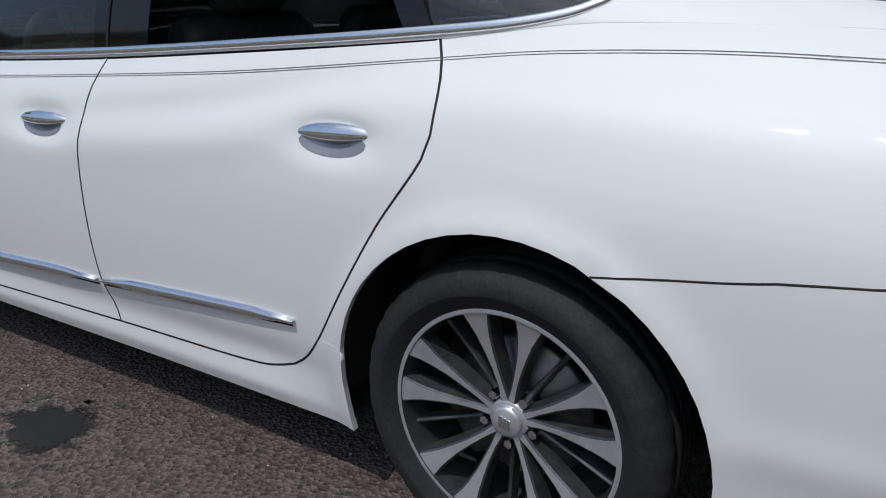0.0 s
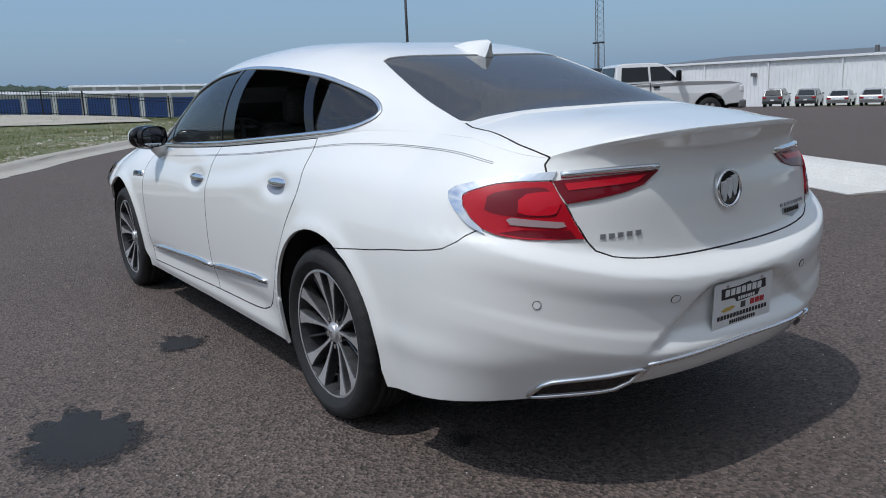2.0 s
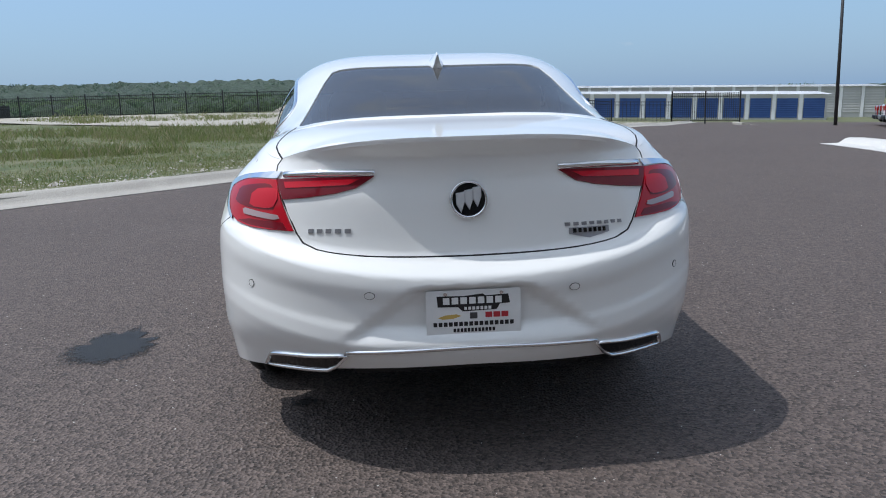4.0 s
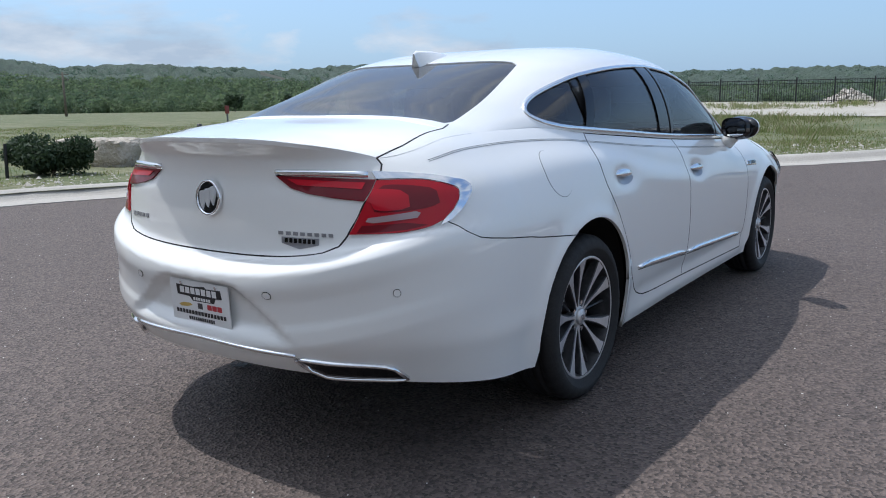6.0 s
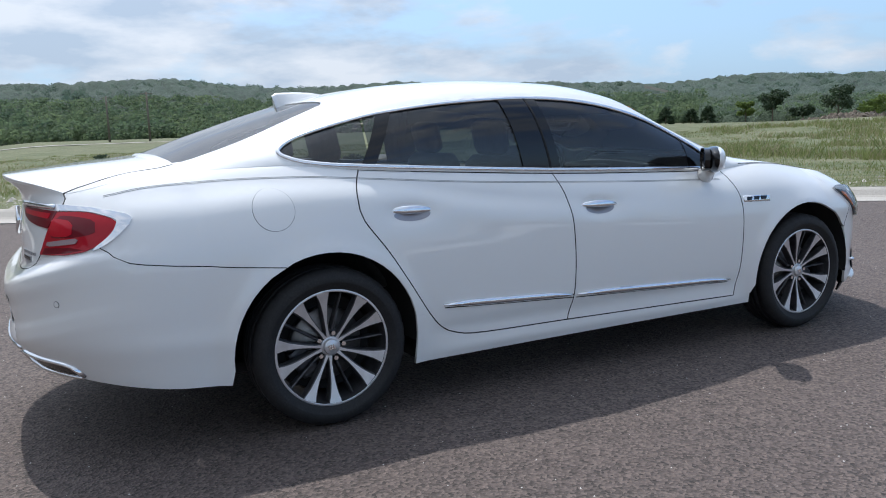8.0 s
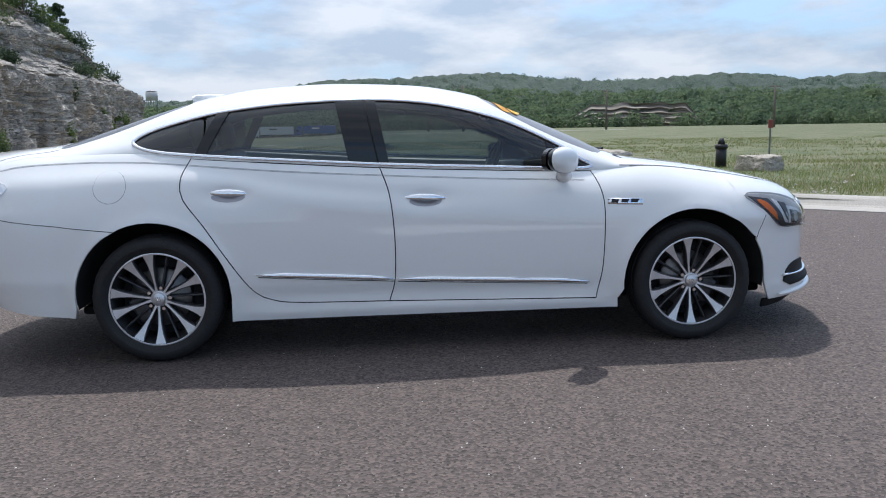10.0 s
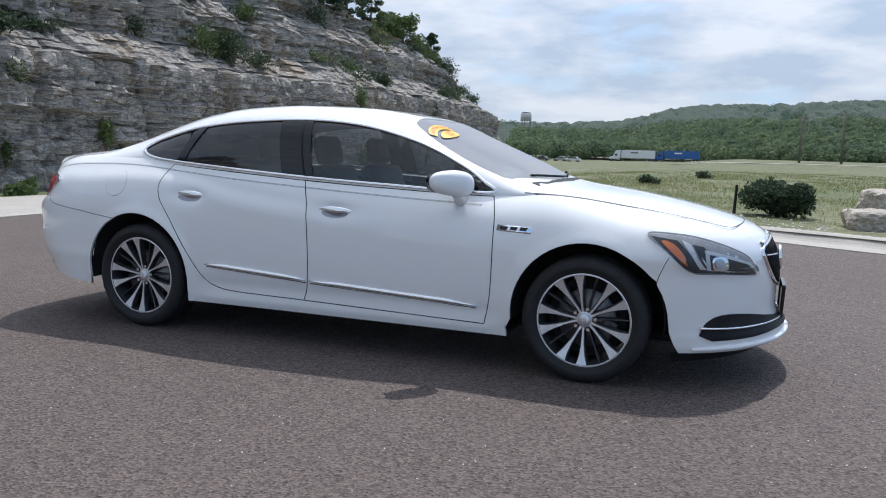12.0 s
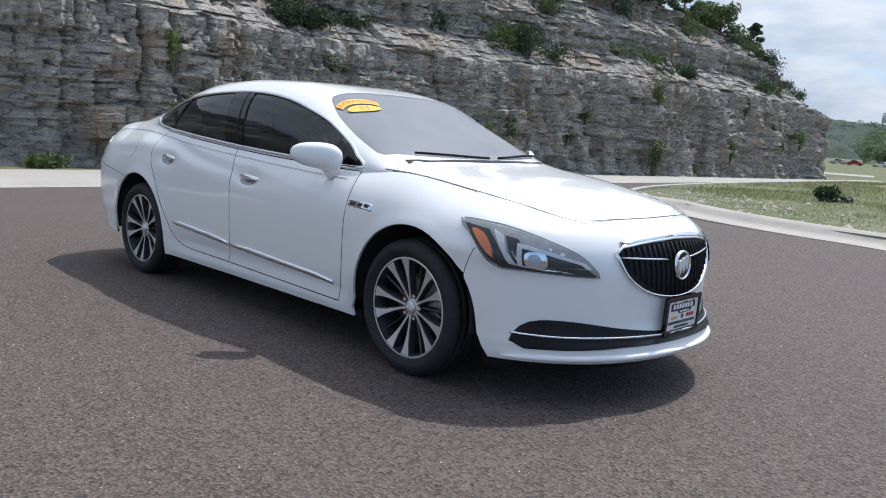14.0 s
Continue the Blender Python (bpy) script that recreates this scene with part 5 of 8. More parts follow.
cylinder(bm, (-0.18, 0, 0), (0.18, 0, 0), 0.016)
cylinder(bm, (0, -0.18, 0), (0, 0, 0), 0.016)
cylinder(bm, (0, 0, -0.02), (0, 0, 0.03), 0.06)
bm.transform(Matrix.Translation((0.50, 0.37, 0.93)) @ Matrix.Rotation(radians(-65), 4, "Y") @ Matrix.Rotation(radians(90), 4, "Z"))
part("steering_wheel", bm, CABIN, car, "", True)
bm = bmesh.new()
box(bm, (0.40, -0.12, 1.245), (0.43, 0.12, 1.305), 0.012)
part("rear_view_mirror", bm, CABIN, car, "", True)
for side in (1, -1):
    skin("door_lining", lines([(-1.02, 0.3), (0.95, 0.3), (0.9, 0.93), (-0.25, 0.975), (-1.25, 1.04), (-1.25, 0.80), (-1.06, 0.6)], 0.1), (flank if side > 0 else mirrored(flank)), CABIN, car, step=0.12, lift=-0.055, flange=0, out=-side)
bm = bmesh.new()
box(bm, (-1.95, -0.58, 0.98), (-1.18, 0.58, 1.03), 0.02)
part("parcel_shelf", bm, CABIN, car)
window_top = lambda x: crown_s_z(x, float(np.interp(x, (-1.30, -1.09, -0.75, -0.31, 0.07, 0.30), (1.272, 1.316, 1.354, 1.370, 1.338, 1.285))) + 0.004)
rail = [(x, window_top(x)) for x in np.linspace(-1.28, 0.26, 20)]
skin("headliner", [(x, -s) for x, s in rail] + rail[::-1], crown, BEIGE, car, step=0.1, lift=-0.022, flange=0)

# ---- ground, kerbs ----
def slope(x, y):
    """Height of the land: flat round the car, falling gently towards the rock cut, the far lot and the valley."""
    z = -0.05 * min(max(-x - 3.0, 0), 22.0)
    z -= 0.030 * min(max(-y - 9.0, 0), 62.0)
    r = math.hypot(x, y)
    z -= 0.006 * min(max(r - 22.0, 0), 130.0) * min(max((y - 20) / 40.0, 0), 1) * min(max(-x / 15.0, 0), 1)
    z -= 0.008 * min(max(x - 14.0, 0), 50.0) * min(max((25.0 - y) / 40.0, 0), 1)
    z += min(max((x - 30.0) / 22.0, 0), 1) * min(max((y + 17.0) / 16.0, 0), 1) * min(max((70.0 - y) / 40.0, 0), 1)
    return z


def asphalt_material():
    m = material("asphalt", (0.066, 0.062, 0.060), 0.82)
    v = coords(m)
    big = noise_fac(m, 0.35, 5, 0.6, v, 0.3, 0.7)
    mid = noise_fac(m, 3.0, 5, 0.65, v, 0.3, 0.7)
    c = mix_colour(m, big, (0.064, 0.0515, 0.0455), (0.088, 0.0715, 0.0635))
    c = mix_colour(m, mid, c, (0.072, 0.0585, 0.0525))
    vor = node(m, "ShaderNodeTexVoronoi", Scale=84.0)
    link(m, v, vor.inputs["Vector"])
    ramp = node(m, "ShaderNodeMapRange")
    ramp.inputs["From Min"].default_value, ramp.inputs["From Max"].default_value = 0.0, 1.0
    link(m, vor.outputs["Color"], ramp.inputs["Value"])
    stone = m.node_tree.nodes.new("ShaderNodeMix")
    stone.data_type, stone.blend_type = "RGBA", "MULTIPLY"
    stone.inputs[0].default_value = 0.85
    link(m, c, stone.inputs[6])
    grey = m.node_tree.nodes.new("ShaderNodeValToRGB")
    grey.color_ramp.elements[0].color, grey.color_ramp.elements[1].color = (0.14, 0.135, 0.13, 1), (2.45, 2.30, 2.22, 1)
    link(m, ramp.outputs["Result"], grey.inputs["Fac"])
    link(m, grey.outputs["Color"], stone.inputs[7])
    link(m, stone.outputs[2], bsdf(m).inputs["Base Color"])
    bump(m, vor.outputs["Distance"], 0.9, 0.008)
    return m


ASPHALT = asphalt_material()
GRASS = mottled("rough_grass", (0.100, 0.128, 0.045), (0.26, 0.232, 0.14), 0.30, 0.95, 5, 0.6, 0.05)
CONCRETE = mottled("pale_concrete", (0.50, 0.465, 0.41), (0.40, 0.37, 0.325), 1.3, 0.85, 60, 0.25, 0.004)
WHITE_KERB = mottled("white_concrete", (0.76, 0.74, 0.70), (0.64, 0.62, 0.58), 1.7, 0.8, 60, 0.25, 0.004)


def stain_material():
    """Old oil: dark in the middle, broken up and worn through to the asphalt towards its edge."""
    m = mottled("oil_stain", (0.012, 0.0115, 0.011), (0.022, 0.021, 0.020), 4, 0.6, 150, 0.4, 0.003)
    away = node(m, "ShaderNodeVectorMath")
    away.operation = "DISTANCE"
    away.inputs[1].default_value = (0.5, 0.5, 0.5)
    flat_at = node(m, "ShaderNodeVectorMath")
    flat_at.operation = "MULTIPLY_ADD"
    flat_at.inputs[1].default_value, flat_at.inputs[2].default_value = (1, 1, 0), (0, 0, 0.5)
    link(m, m.node_tree.nodes.new("ShaderNodeTexCoord").outputs["Generated"], flat_at.inputs[0])
    link(m, flat_at.outputs[0], away.inputs[0])
    rag = node(m, "ShaderNodeTexNoise", Scale=34.0, Detail=6.0, Roughness=0.75)
    link(m, coords(m), rag.inputs["Vector"])
    total = node(m, "ShaderNodeMath")
    total.operation = "MULTIPLY_ADD"
    total.inputs[1].default_value = 0.7
    link(m, rag.outputs["Fac"], total.inputs[0])
    link(m, away.outputs["Value"], total.inputs[2])
    worn = node(m, "ShaderNodeMapRange")
    worn.inputs["From Min"].default_value, worn.inputs["From Max"].default_value = 0.68, 0.86
    worn.inputs["To Min"].default_value, worn.inputs["To Max"].default_value = 0.95, 0.0
    link(m, total.outputs[0], worn.inputs["Value"])
    link(m, worn.outputs["Result"], bsdf(m).inputs["Alpha"])
    return m


STAIN = stain_material()
DRIP = mottled("oil_drip", (0.030, 0.029, 0.028), (0.05, 0.046, 0.043), 9, 0.7)

# land: rings round the car out to the horizon
verts, faces = [(0, 0, -0.05)], []
radii = [8, 14, 20, 28, 38, 50, 65, 85, 110, 150, 220, 330, 600, 1200, 3200]
SECT = 96
for r in radii:
    for k in range(SECT):
        a = 2 * math.pi * k / SECT
        x, y = r * math.cos(a), r * math.sin(a)
        verts.append((x, y, slope(x, y) - 0.05))
for k in range(SECT):
    faces.append([0, 1 + k, 1 + (k + 1) % SECT])
for i in range(len(radii) - 1):
    for k in range(SECT):
        a, b = 1 + i * SECT + k, 1 + i * SECT + (k + 1) % SECT
        faces.append([a, a + SECT, b + SECT, b])
tagged(mesh_object("ground", verts, faces, GRASS), "rough dry green grassland reaching to the wooded hills", "ground", kind="structure")

KERB = [(-11.5, 62), (-10.5, 40), (-9, 22), (-6.2, 13.2), (-2.7, 9.75), (-0.6, 8.65), (1.0, 8.3), (2.3, 7.8), (3.6, 7.1), (5.1, 6.2), (7.0, 4.6), (8.2, 3.6), (9.9, 2.3), (11.2, 1.35), (13, 0.15), (15.5, -1.1), (20, -3.9), (26, -7.3), (40, -15.3), (60, -26)]
LOT = [(60, -78), (60, -26.5)] + [(x - 0.02, y - 0.02) for x, y in KERB[::-1][1:-2]] + [(-10.5, 40), (-12.2, 40), (-12.6, 10), (-13, -10), (-20, -78)]
pts, tris = sheet(lines(LOT, 1.5), (), 2.5)
road = tagged(mesh_object("road", [(x, y, slope(x, y)) for x, y in pts], tris, ASPHALT), "dark worn asphalt of a dealer's lot", "asphalt", kind="structure")
pts, tris = sheet(lines([(-12.2, 75), (-12.2, 40), (-12.6, 10), (-13, -10), (-15, -40), (-24.5, -40), (-23.5, 10), (-21, 40), (-19, 75)], 2), (), 3)
tagged(mesh_object("concrete_road", [(x, y, slope(x, y) + 0.02) for x, y in pts], tris, CONCRETE), "pale concrete access road at the foot of the rock cut", "road", kind="structure")
verge = [(x, y) for x, y in [(p[0] + 0.1, p[1] + 0.1) for p in KERB]] + [(75, -30), (120, 10), (110, 90), (60, 150), (-10, 170), (-12, 110)]
pts, tris = sheet(lines(verge, 2.0), (), 2.6)
tagged(mesh_object("verge", [(x, y, slope(x, y) + 0.105 + 0.06 * noise.noise((x * 0.35, y * 0.35, 0))) for x, y in pts], tris, GRASS), "uneven verge of rough grass, weeds and stones", "grass", kind="structure")
pts, tris = sheet(lines([(-48, 104), (-8, 116), (20, 125), (45, 130), (45, 134), (18, 131), (-10, 125), (-50, 120)], 3), (), 4)
tagged(mesh_object("field_road", [(x, y, slope(x, y) + (0.18 if x > -9 else -0.01)) for x, y in pts], tris, CONCRETE), "pale concrete road across the valley field", "road", kind="structure")


def kerb_run(name, path, mat, width, height, label, gaps=()):
    """A cast kerb with a sloping face and a rounded top, in one length."""
    p = spline([(x, y) for x, y in path], 0.5)
    n = len(p)
    verts, faces = [], []
    prof = [(-0.42, -0.05), (-0.42, 0.010), (-0.02, 0.022), (0.05, height * 0.30), (0.16, height * 0.78), (0.22, height * 0.94), (0.28, height), (width + 0.12, height), (width + 0.16, height * 0.8), (width + 0.16, -0.05)]
    for i in range(n):
        t = p[min(i + 1, n - 1)] - p[max(i - 1, 0)]
        t = t / np.linalg.norm(t)
        s = np.array((-t[1], t[0]))
        for a, b in prof:
            q = p[i] - s * a
            verts.append((q[0], q[1], slope(q[0], q[1]) + b))
    m = len(prof)
    for i in range(n - 1):
        faces += [[i * m + k, i * m + k + 1, (i + 1) * m + k + 1, (i + 1) * m + k] for k in range(m - 1)]
    faces += [list(range(m))[::-1], [(n - 1) * m + k for k in range(m)]]
    return tagged(mesh_object(name, verts, faces, mat, smooth=False), label, "kerb", kind="structure")


pts, tris = sheet(lines([(37, -9), (51.5, -12), (51, 2), (52, 14), (57, 29), (46, 24), (38, 10)], 2), (), 2.5)
GRAVEL = mottled("pale_gravel", (0.52, 0.48, 0.41), (0.38, 0.35, 0.28), 0.5, 0.95, 9, 0.5, 0.03)
tagged(mesh_object("gravel_strip", [(x, y, slope(x, y) + 0.17 + 0.06 * noise.noise((x * 0.35, y * 0.35, 0))) for x, y in pts], tris, GRAVEL), "pale bare gravel in front of the fence", "gravel", kind="structure")
kerb_run("kerb", KERB[::-1][3:9], CONCRETE, 0.22, 0.15, "pale cast concrete kerb with gutter")
kerb_run("kerb", [(11.9, 0.75), (11.2, 1.35), (9.9, 2.3), (8.2, 3.6), (7.0, 4.6), (5.1, 6.2), (3.6, 7.1), (2.3, 7.8), (1.0, 8.3), (-0.6, 8.65), (-2.7, 9.75), (-6.2, 13.2), (-9, 22), (-10.5, 40)], CONCRETE, 0.22, 0.15, "pale cast concrete kerb with gutter")
kerb_run("kerb", [(60, -26), (40, -15.3), (26, -7.3), (20, -3.9)], CONCRETE, 0.22, 0.15, "pale cast concrete kerb with gutter")
kerb_run("kerb", [(50.5, -25.8), (47.5, -24.4), (44.5, -23.6)], CONCRETE, 0.4, 0.15, "pale cast concrete kerb by the gate")
kerb_run("island_kerb", [(-0.2, -6.05), (0.6, -6.45), (1.6, -6.95), (2.7, -7.55), (3.85, -8.1)], WHITE_KERB, 0.5, 0.16, "rounded white concrete island kerb")
kerb_run("island_kerb", [(4.35, -8.4), (6.0, -9.05), (8.1, -9.75), (11, -10.6), (14, -11.2)], WHITE_KERB, 0.5, 0.16, "rounded white concrete island kerb")
kerb_run("pavement_edge", [(-13, -10), (-12.75, 0), (-12.6, 10), (-12.2, 40)][::-1], CONCRETE, 0.35, 0.12, "pale concrete edge")


def stain(cx, cy, rx, ry, seed, lobes=9):
    """A dark blotch with a ragged, broken outline."""
    rng = random.Random(seed)
    ph = [rng.uniform(0, 6.28) for _ in range(4)]
    ring = []
    for k in range(64):
        a = 2 * math.pi * k / 64
        g = 1 + 0.16 * math.sin(3 * a + ph[0]) + 0.12 * math.sin(7 * a + ph[1]) + 0.10 * math.sin(13 * a + ph[2]) + rng.uniform(-0.10, 0.10)
        ring.append((cx + rx * g * math.cos(a), cy + ry * g * math.sin(a)))
    pts, tris = sheet(ring, (), 0.1)
    tagged(mesh_object("oil_stain", [(x, y, 0.004) for x, y in pts], tris, STAIN), "dark oil stain soaked into the asphalt", "stain", "oil stains")
    for k in range(26):
        a, d = rng.uniform(0, 6.28), rng.uniform(1.05, 1.6)
        x, y, r = cx + rx * d * math.cos(a), cy + ry * d * math.sin(a), rng.uniform(0.003, 0.012)
        yield (x, y, r)


spots = []
for args in ((-1.03, 1.72, 0.30, 0.22, 3), (-0.10, 1.06, 0.14, 0.11, 4), (-1.95, 0.63, 0.035, 0.03, 6)):
    spots += list(stain(*args))
verts, faces = [], []
rng = random.Random(9)
for x, y, r in spots:
    i = len(verts)
    verts += [(x + r * math.cos(t) * rng.uniform(0.6, 1.3), y + r * math.sin(t) * rng.uniform(0.6, 1.3), 0.0035) for t in np.linspace(0, 6.28, 8)[:-1]]
    faces.append(list(range(i, i + 7)))
tagged(mesh_object("oil_spots", verts, faces, DRIP), "scattered drips round the oil stains", "stain", kind="stuff")
verts, faces = [], []
for k in range(4200):
    x, y, r = rng.uniform(-7, 7), rng.uniform(-6.5, 6.5), rng.uniform(0.0015, 0.005)
    i = len(verts)
    verts += [(x - r, y, 0.0), (x, y + r * rng.uniform(0.6, 1), 0.0), (x + r, y, 0.0), (x, y - r, 0.0), (x, y, r * 0.9)]
    faces += [[i, i + 4, i + 1], [i + 1, i + 4, i + 2], [i + 2, i + 4, i + 3], [i + 3, i + 4, i]]
GRIT = mottled("pale_grit", (0.55, 0.53, 0.50), (0.30, 0.28, 0.26), 40, 0.8)
tagged(mesh_object("loose_grit", verts, [f[::-1] for f in faces], GRIT), "loose pale grit on the asphalt", "grit", kind="stuff")

# ---- rock cut, hills, plants ----
def wear_share(m, fac, share):
    n = m.node_tree.nodes.new("ShaderNodeMath")
    n.operation = "MULTIPLY"
    n.inputs[1].default_value = share
    link(m, fac, n.inputs[0])
    return n.outputs[0]


def rock_material():
    """Bedded limestone: blocks of differing tone, fine beds, dark seams, ochre and black water stains."""
    m = material("grey_limestone", (0.28, 0.26, 0.24), 0.92)
    v = coords(m)
    cells = node(m, "ShaderNodeTexVoronoi", Scale=1.0)
    link(m, coords(m, (1.1, 1.1, 4.2)), cells.inputs["Vector"])
    tone = node(m, "ShaderNodeSeparateColor")
    link(m, cells.outputs["Color"], tone.inputs[0])
    c = mix_colour(m, tone.outputs[0], (0.50, 0.455, 0.40), (0.77, 0.70, 0.61))
    strata = noise_fac(m, 1.4, 6, 0.75, coords(m, (0.25, 0.25, 5.5)), 0.38, 0.62)
    c = mix_colour(m, wear_share(m, strata, 0.45), c, (0.44, 0.40, 0.35))
    pale = noise_fac(m, 1.1, 6, 0.7, coords(m, (1, 1, 2.2)), 0.55, 0.68)
    c = mix_colour(m, wear_share(m, pale, 0.85), c, (0.82, 0.77, 0.70))
    rust = noise_fac(m, 0.42, 4, 0.65, coords(m, (1, 1, 0.55)), 0.53, 0.68)
    c = mix_colour(m, wear_share(m, rust, 0.75), c, (0.52, 0.38, 0.24))
    fine = noise_fac(m, 9.0, 8, 0.78, coords(m, (1, 1, 1.8)), 0.42, 0.62)
    c = mix_colour(m, wear_share(m, fine, 0.6), c, (0.235, 0.21, 0.18))
    drip = noise_fac(m, 0.9, 5, 0.7, coords(m, (1, 1, 0.14)), 0.54, 0.66)
    c = mix_colour(m, wear_share(m, drip, 0.5), c, (0.15, 0.14, 0.125))
    split = node(m, "ShaderNodeTexVoronoi", Scale=1.0)
    split.feature = "DISTANCE_TO_EDGE"
    bent = node(m, "ShaderNodeTexNoise", Scale=2.5, Detail=4.0)
    link(m, v, bent.inputs["Vector"])
    shift = node(m, "ShaderNodeVectorMath")
    shift.operation = "MULTIPLY_ADD"
    shift.inputs[1].default_value = (0.5, 0.5, 0.5)
    link(m, bent.outputs["Color"], shift.inputs[0])
    link(m, coords(m, (0.9, 0.9, 5.5)), shift.inputs[2])
    link(m, shift.outputs[0], split.inputs["Vector"])
    line = node(m, "ShaderNodeMapRange")
    line.inputs["From Min"].default_value, line.inputs["From Max"].default_value = 0.0, 0.07
    line.inputs["To Min"].default_value, line.inputs["To Max"].default_value = 0.6, 0.0
    link(m, split.outputs["Distance"], line.inputs["Value"])
    c = mix_colour(m, line.outputs["Result"], c, (0.035, 0.033, 0.03))
    link(m, c, bsdf(m).inputs["Base Color"])
    beds = noise_fac(m, 2.2, 9, 0.8, coords(m, (0.9, 0.9, 7.0)), 0.3, 0.7)
    total = m.node_tree.nodes.new("ShaderNodeMath")
    total.operation = "SUBTRACT"
    link(m, beds, total.inputs[0])
    link(m, fine, total.inputs[1])
    bump(m, total.outputs[0], 0.7, 0.09)
    return m


ROCK = rock_material()
LEAF = leafy("leaf_green", (0.065, 0.105, 0.030), (0.105, 0.145, 0.045), 1.5)
LEAF_LIGHT = leafy("light_leaf_green", (0.11, 0.17, 0.035), (0.16, 0.21, 0.055), 1.5)
CEDAR = leafy("cedar_green", (0.034, 0.060, 0.030), (0.052, 0.080, 0.036), 1.5, 0.3)
BARK = mottled("grey_bark", (0.10, 0.08, 0.06), (0.15, 0.12, 0.09), 3, 0.9)
BOULDER = mottled("pale_limestone_boulder", (0.58, 0.51, 0.42), (0.42, 0.385, 0.34), 1.1, 0.9, 14, 0.8, 0.04)

cut_x = curve([(-45, -27), (0, -26.2), (12, -25.8), (24, -25.0), (36, -23.0), (47, -21.2), (60, -21.0), (73, -21.5)])
cut_top = curve([(-45, 13), (-10, 12.0), (10, 11.5), (30, 12.5), (42, 11.0), (51, 10.7), (55.5, 9.9), (62, 9.2), (65.5, 7.3), (69, 4.7), (74, 4.1)])
rng = random.Random(11)
courses = [(0.0, 0.9)]
while courses[-1][0] < 15.5:
    courses.append((courses[-1][0] + rng.choice((0.09, 0.12, 0.16, 0.22, 0.30, 0.42)) * rng.uniform(0.8, 1.25), rng.uniform(0.35, 1.5)))
tops = [h for h, _ in courses]
depth = [rng.uniform(-0.11, 0.11) for _ in courses]
YS = np.concatenate([np.arange(-40, -14, 0.4), np.arange(-14, 46, 0.115), np.arange(46, 73.6, 0.2)])
HS = []
for lo, hi in zip(tops, tops[1:]):
    HS += [lo + 0.012, *(lo + (hi - lo) * f for f in ((0.5,) if hi - lo < 0.2 else (0.33, 0.67))), hi - 0.012]


def rock_face(y, h):
    """How far the cut stands out at a place along it and a height above its foot, without lean or benches."""
    k = max(int(np.searchsorted(tops, h, side='right')) - 1, 0)
    width = courses[k][1]
    wy = (y + 0.45 * noise.noise((y * 0.6, k * 1.7, 2.0)) + 0.12 * noise.noise((h * 3.0, y * 0.3, 6.0))) / width + k * 0.37
    cell = math.floor(wy)
    edge = min(wy - cell, cell + 1 - wy) * width
    out = 0.7 * depth[k] + 0.17 * noise.cell((cell + 0.5, k + 0.5, 5.5))
    if edge < 0.07:
        out -= 0.16 * (1 - edge / 0.07)
    band = math.floor(h / 1.3)
    by = (y + 0.5 * noise.noise((y * 0.4, band * 2.3, 7.0)) + 0.10 * noise.noise((h * 2.0, y * 0.2, 4.0))) / 1.25 + band * 0.41
    upright = math.floor(by)
    out += 0.34 * noise.cell((upright + 0.5, band + 0.5, 1.5))
    gap = min(by - upright, upright + 1 - by) * 1.25
    if gap < 0.09:
        out -= 0.26 * (1 - gap / 0.09)
    out -= 0.45 * max(0, 1 - abs(noise.noise((y * 0.50, h * 0.06, 12.0))) / 0.06)
    out += 1.0 * noise.noise((y * 0.13, h * 0.05, 9.0)) + 0.5 * noise.noise((y * 0.45, h * 0.18, 1.0)) + 0.20 * noise.noise((y * 1.5, h * 2.0, 0)) + 0.10 * noise.noise((y * 4.0, h * 5.0, 3))
    return out


verts, faces = [], []
for y in YS:
    base, top = slope(cut_x(y), y) - 0.3, cut_top(y)
    wave = 0.35 * noise.noise((y * 0.06, 3.1, 0)) + 0.06 * noise.noise((y * 0.9, 8.1, 0))
    for h in HS:
        z = min(base + max(h + wave * min(h, 1), 0), top + 0.2 * noise.noise((y * 0.8, 0, 3)))
        bench = -2.4 * min(max((h - 6.3) / 1.7, 0), 1) - 1.6 * min(max((h - 9.6) / 1.5, 0), 1)
        foot = max(0, 1 - h / 0.9) ** 2 * 0.9
        verts.append((cut_x(y) + rock_face(y, h) - 0.06 * h + bench + foot, y, z))
nz = len(HS)
for i in range(len(YS) - 1):
    faces += [[i * nz + k, (i + 1) * nz + k, (i + 1) * nz + k + 1, i * nz + k + 1] for k in range(nz - 1)]
# the plateau behind the rim and the end face of the cut
n0 = len(verts)
for i, y in enumerate(YS):
    verts.append((verts[i * nz + nz - 1][0] - 60, y, cut_top(y) + 3.0 * min(max((60 - y) / 40, 0), 1)))
faces += [[i * nz + nz - 1, (i + 1) * nz + nz - 1, n0 + i + 1, n0 + i] for i in range(len(YS) - 1)]
last = (len(YS) - 1) * nz
n1 = len(verts)
for k in range(nz):
    v = verts[last + k]
    verts.append((v[0] - 1.2 - 0.4 * noise.noise((k * 0.6, 0, 0)), v[1] + 0.8, v[2]))
    verts.append((v[0] - 40, v[1] + 3, v[2]))
faces += [[last + k, n1 + 2 * k, n1 + 2 * k + 2, last + k + 1] for k in range(nz - 1)]
faces += [[n1 + 2 * k, n1 + 2 * k + 1, n1 + 2 * k + 3, n1 + 2 * k + 2] for k in range(nz - 1)]
tagged(mesh_object("rock_cut", verts, faces, ROCK, smooth=False), "grey layered limestone road cut with ledges and rust stains", "cliff", kind="structure")


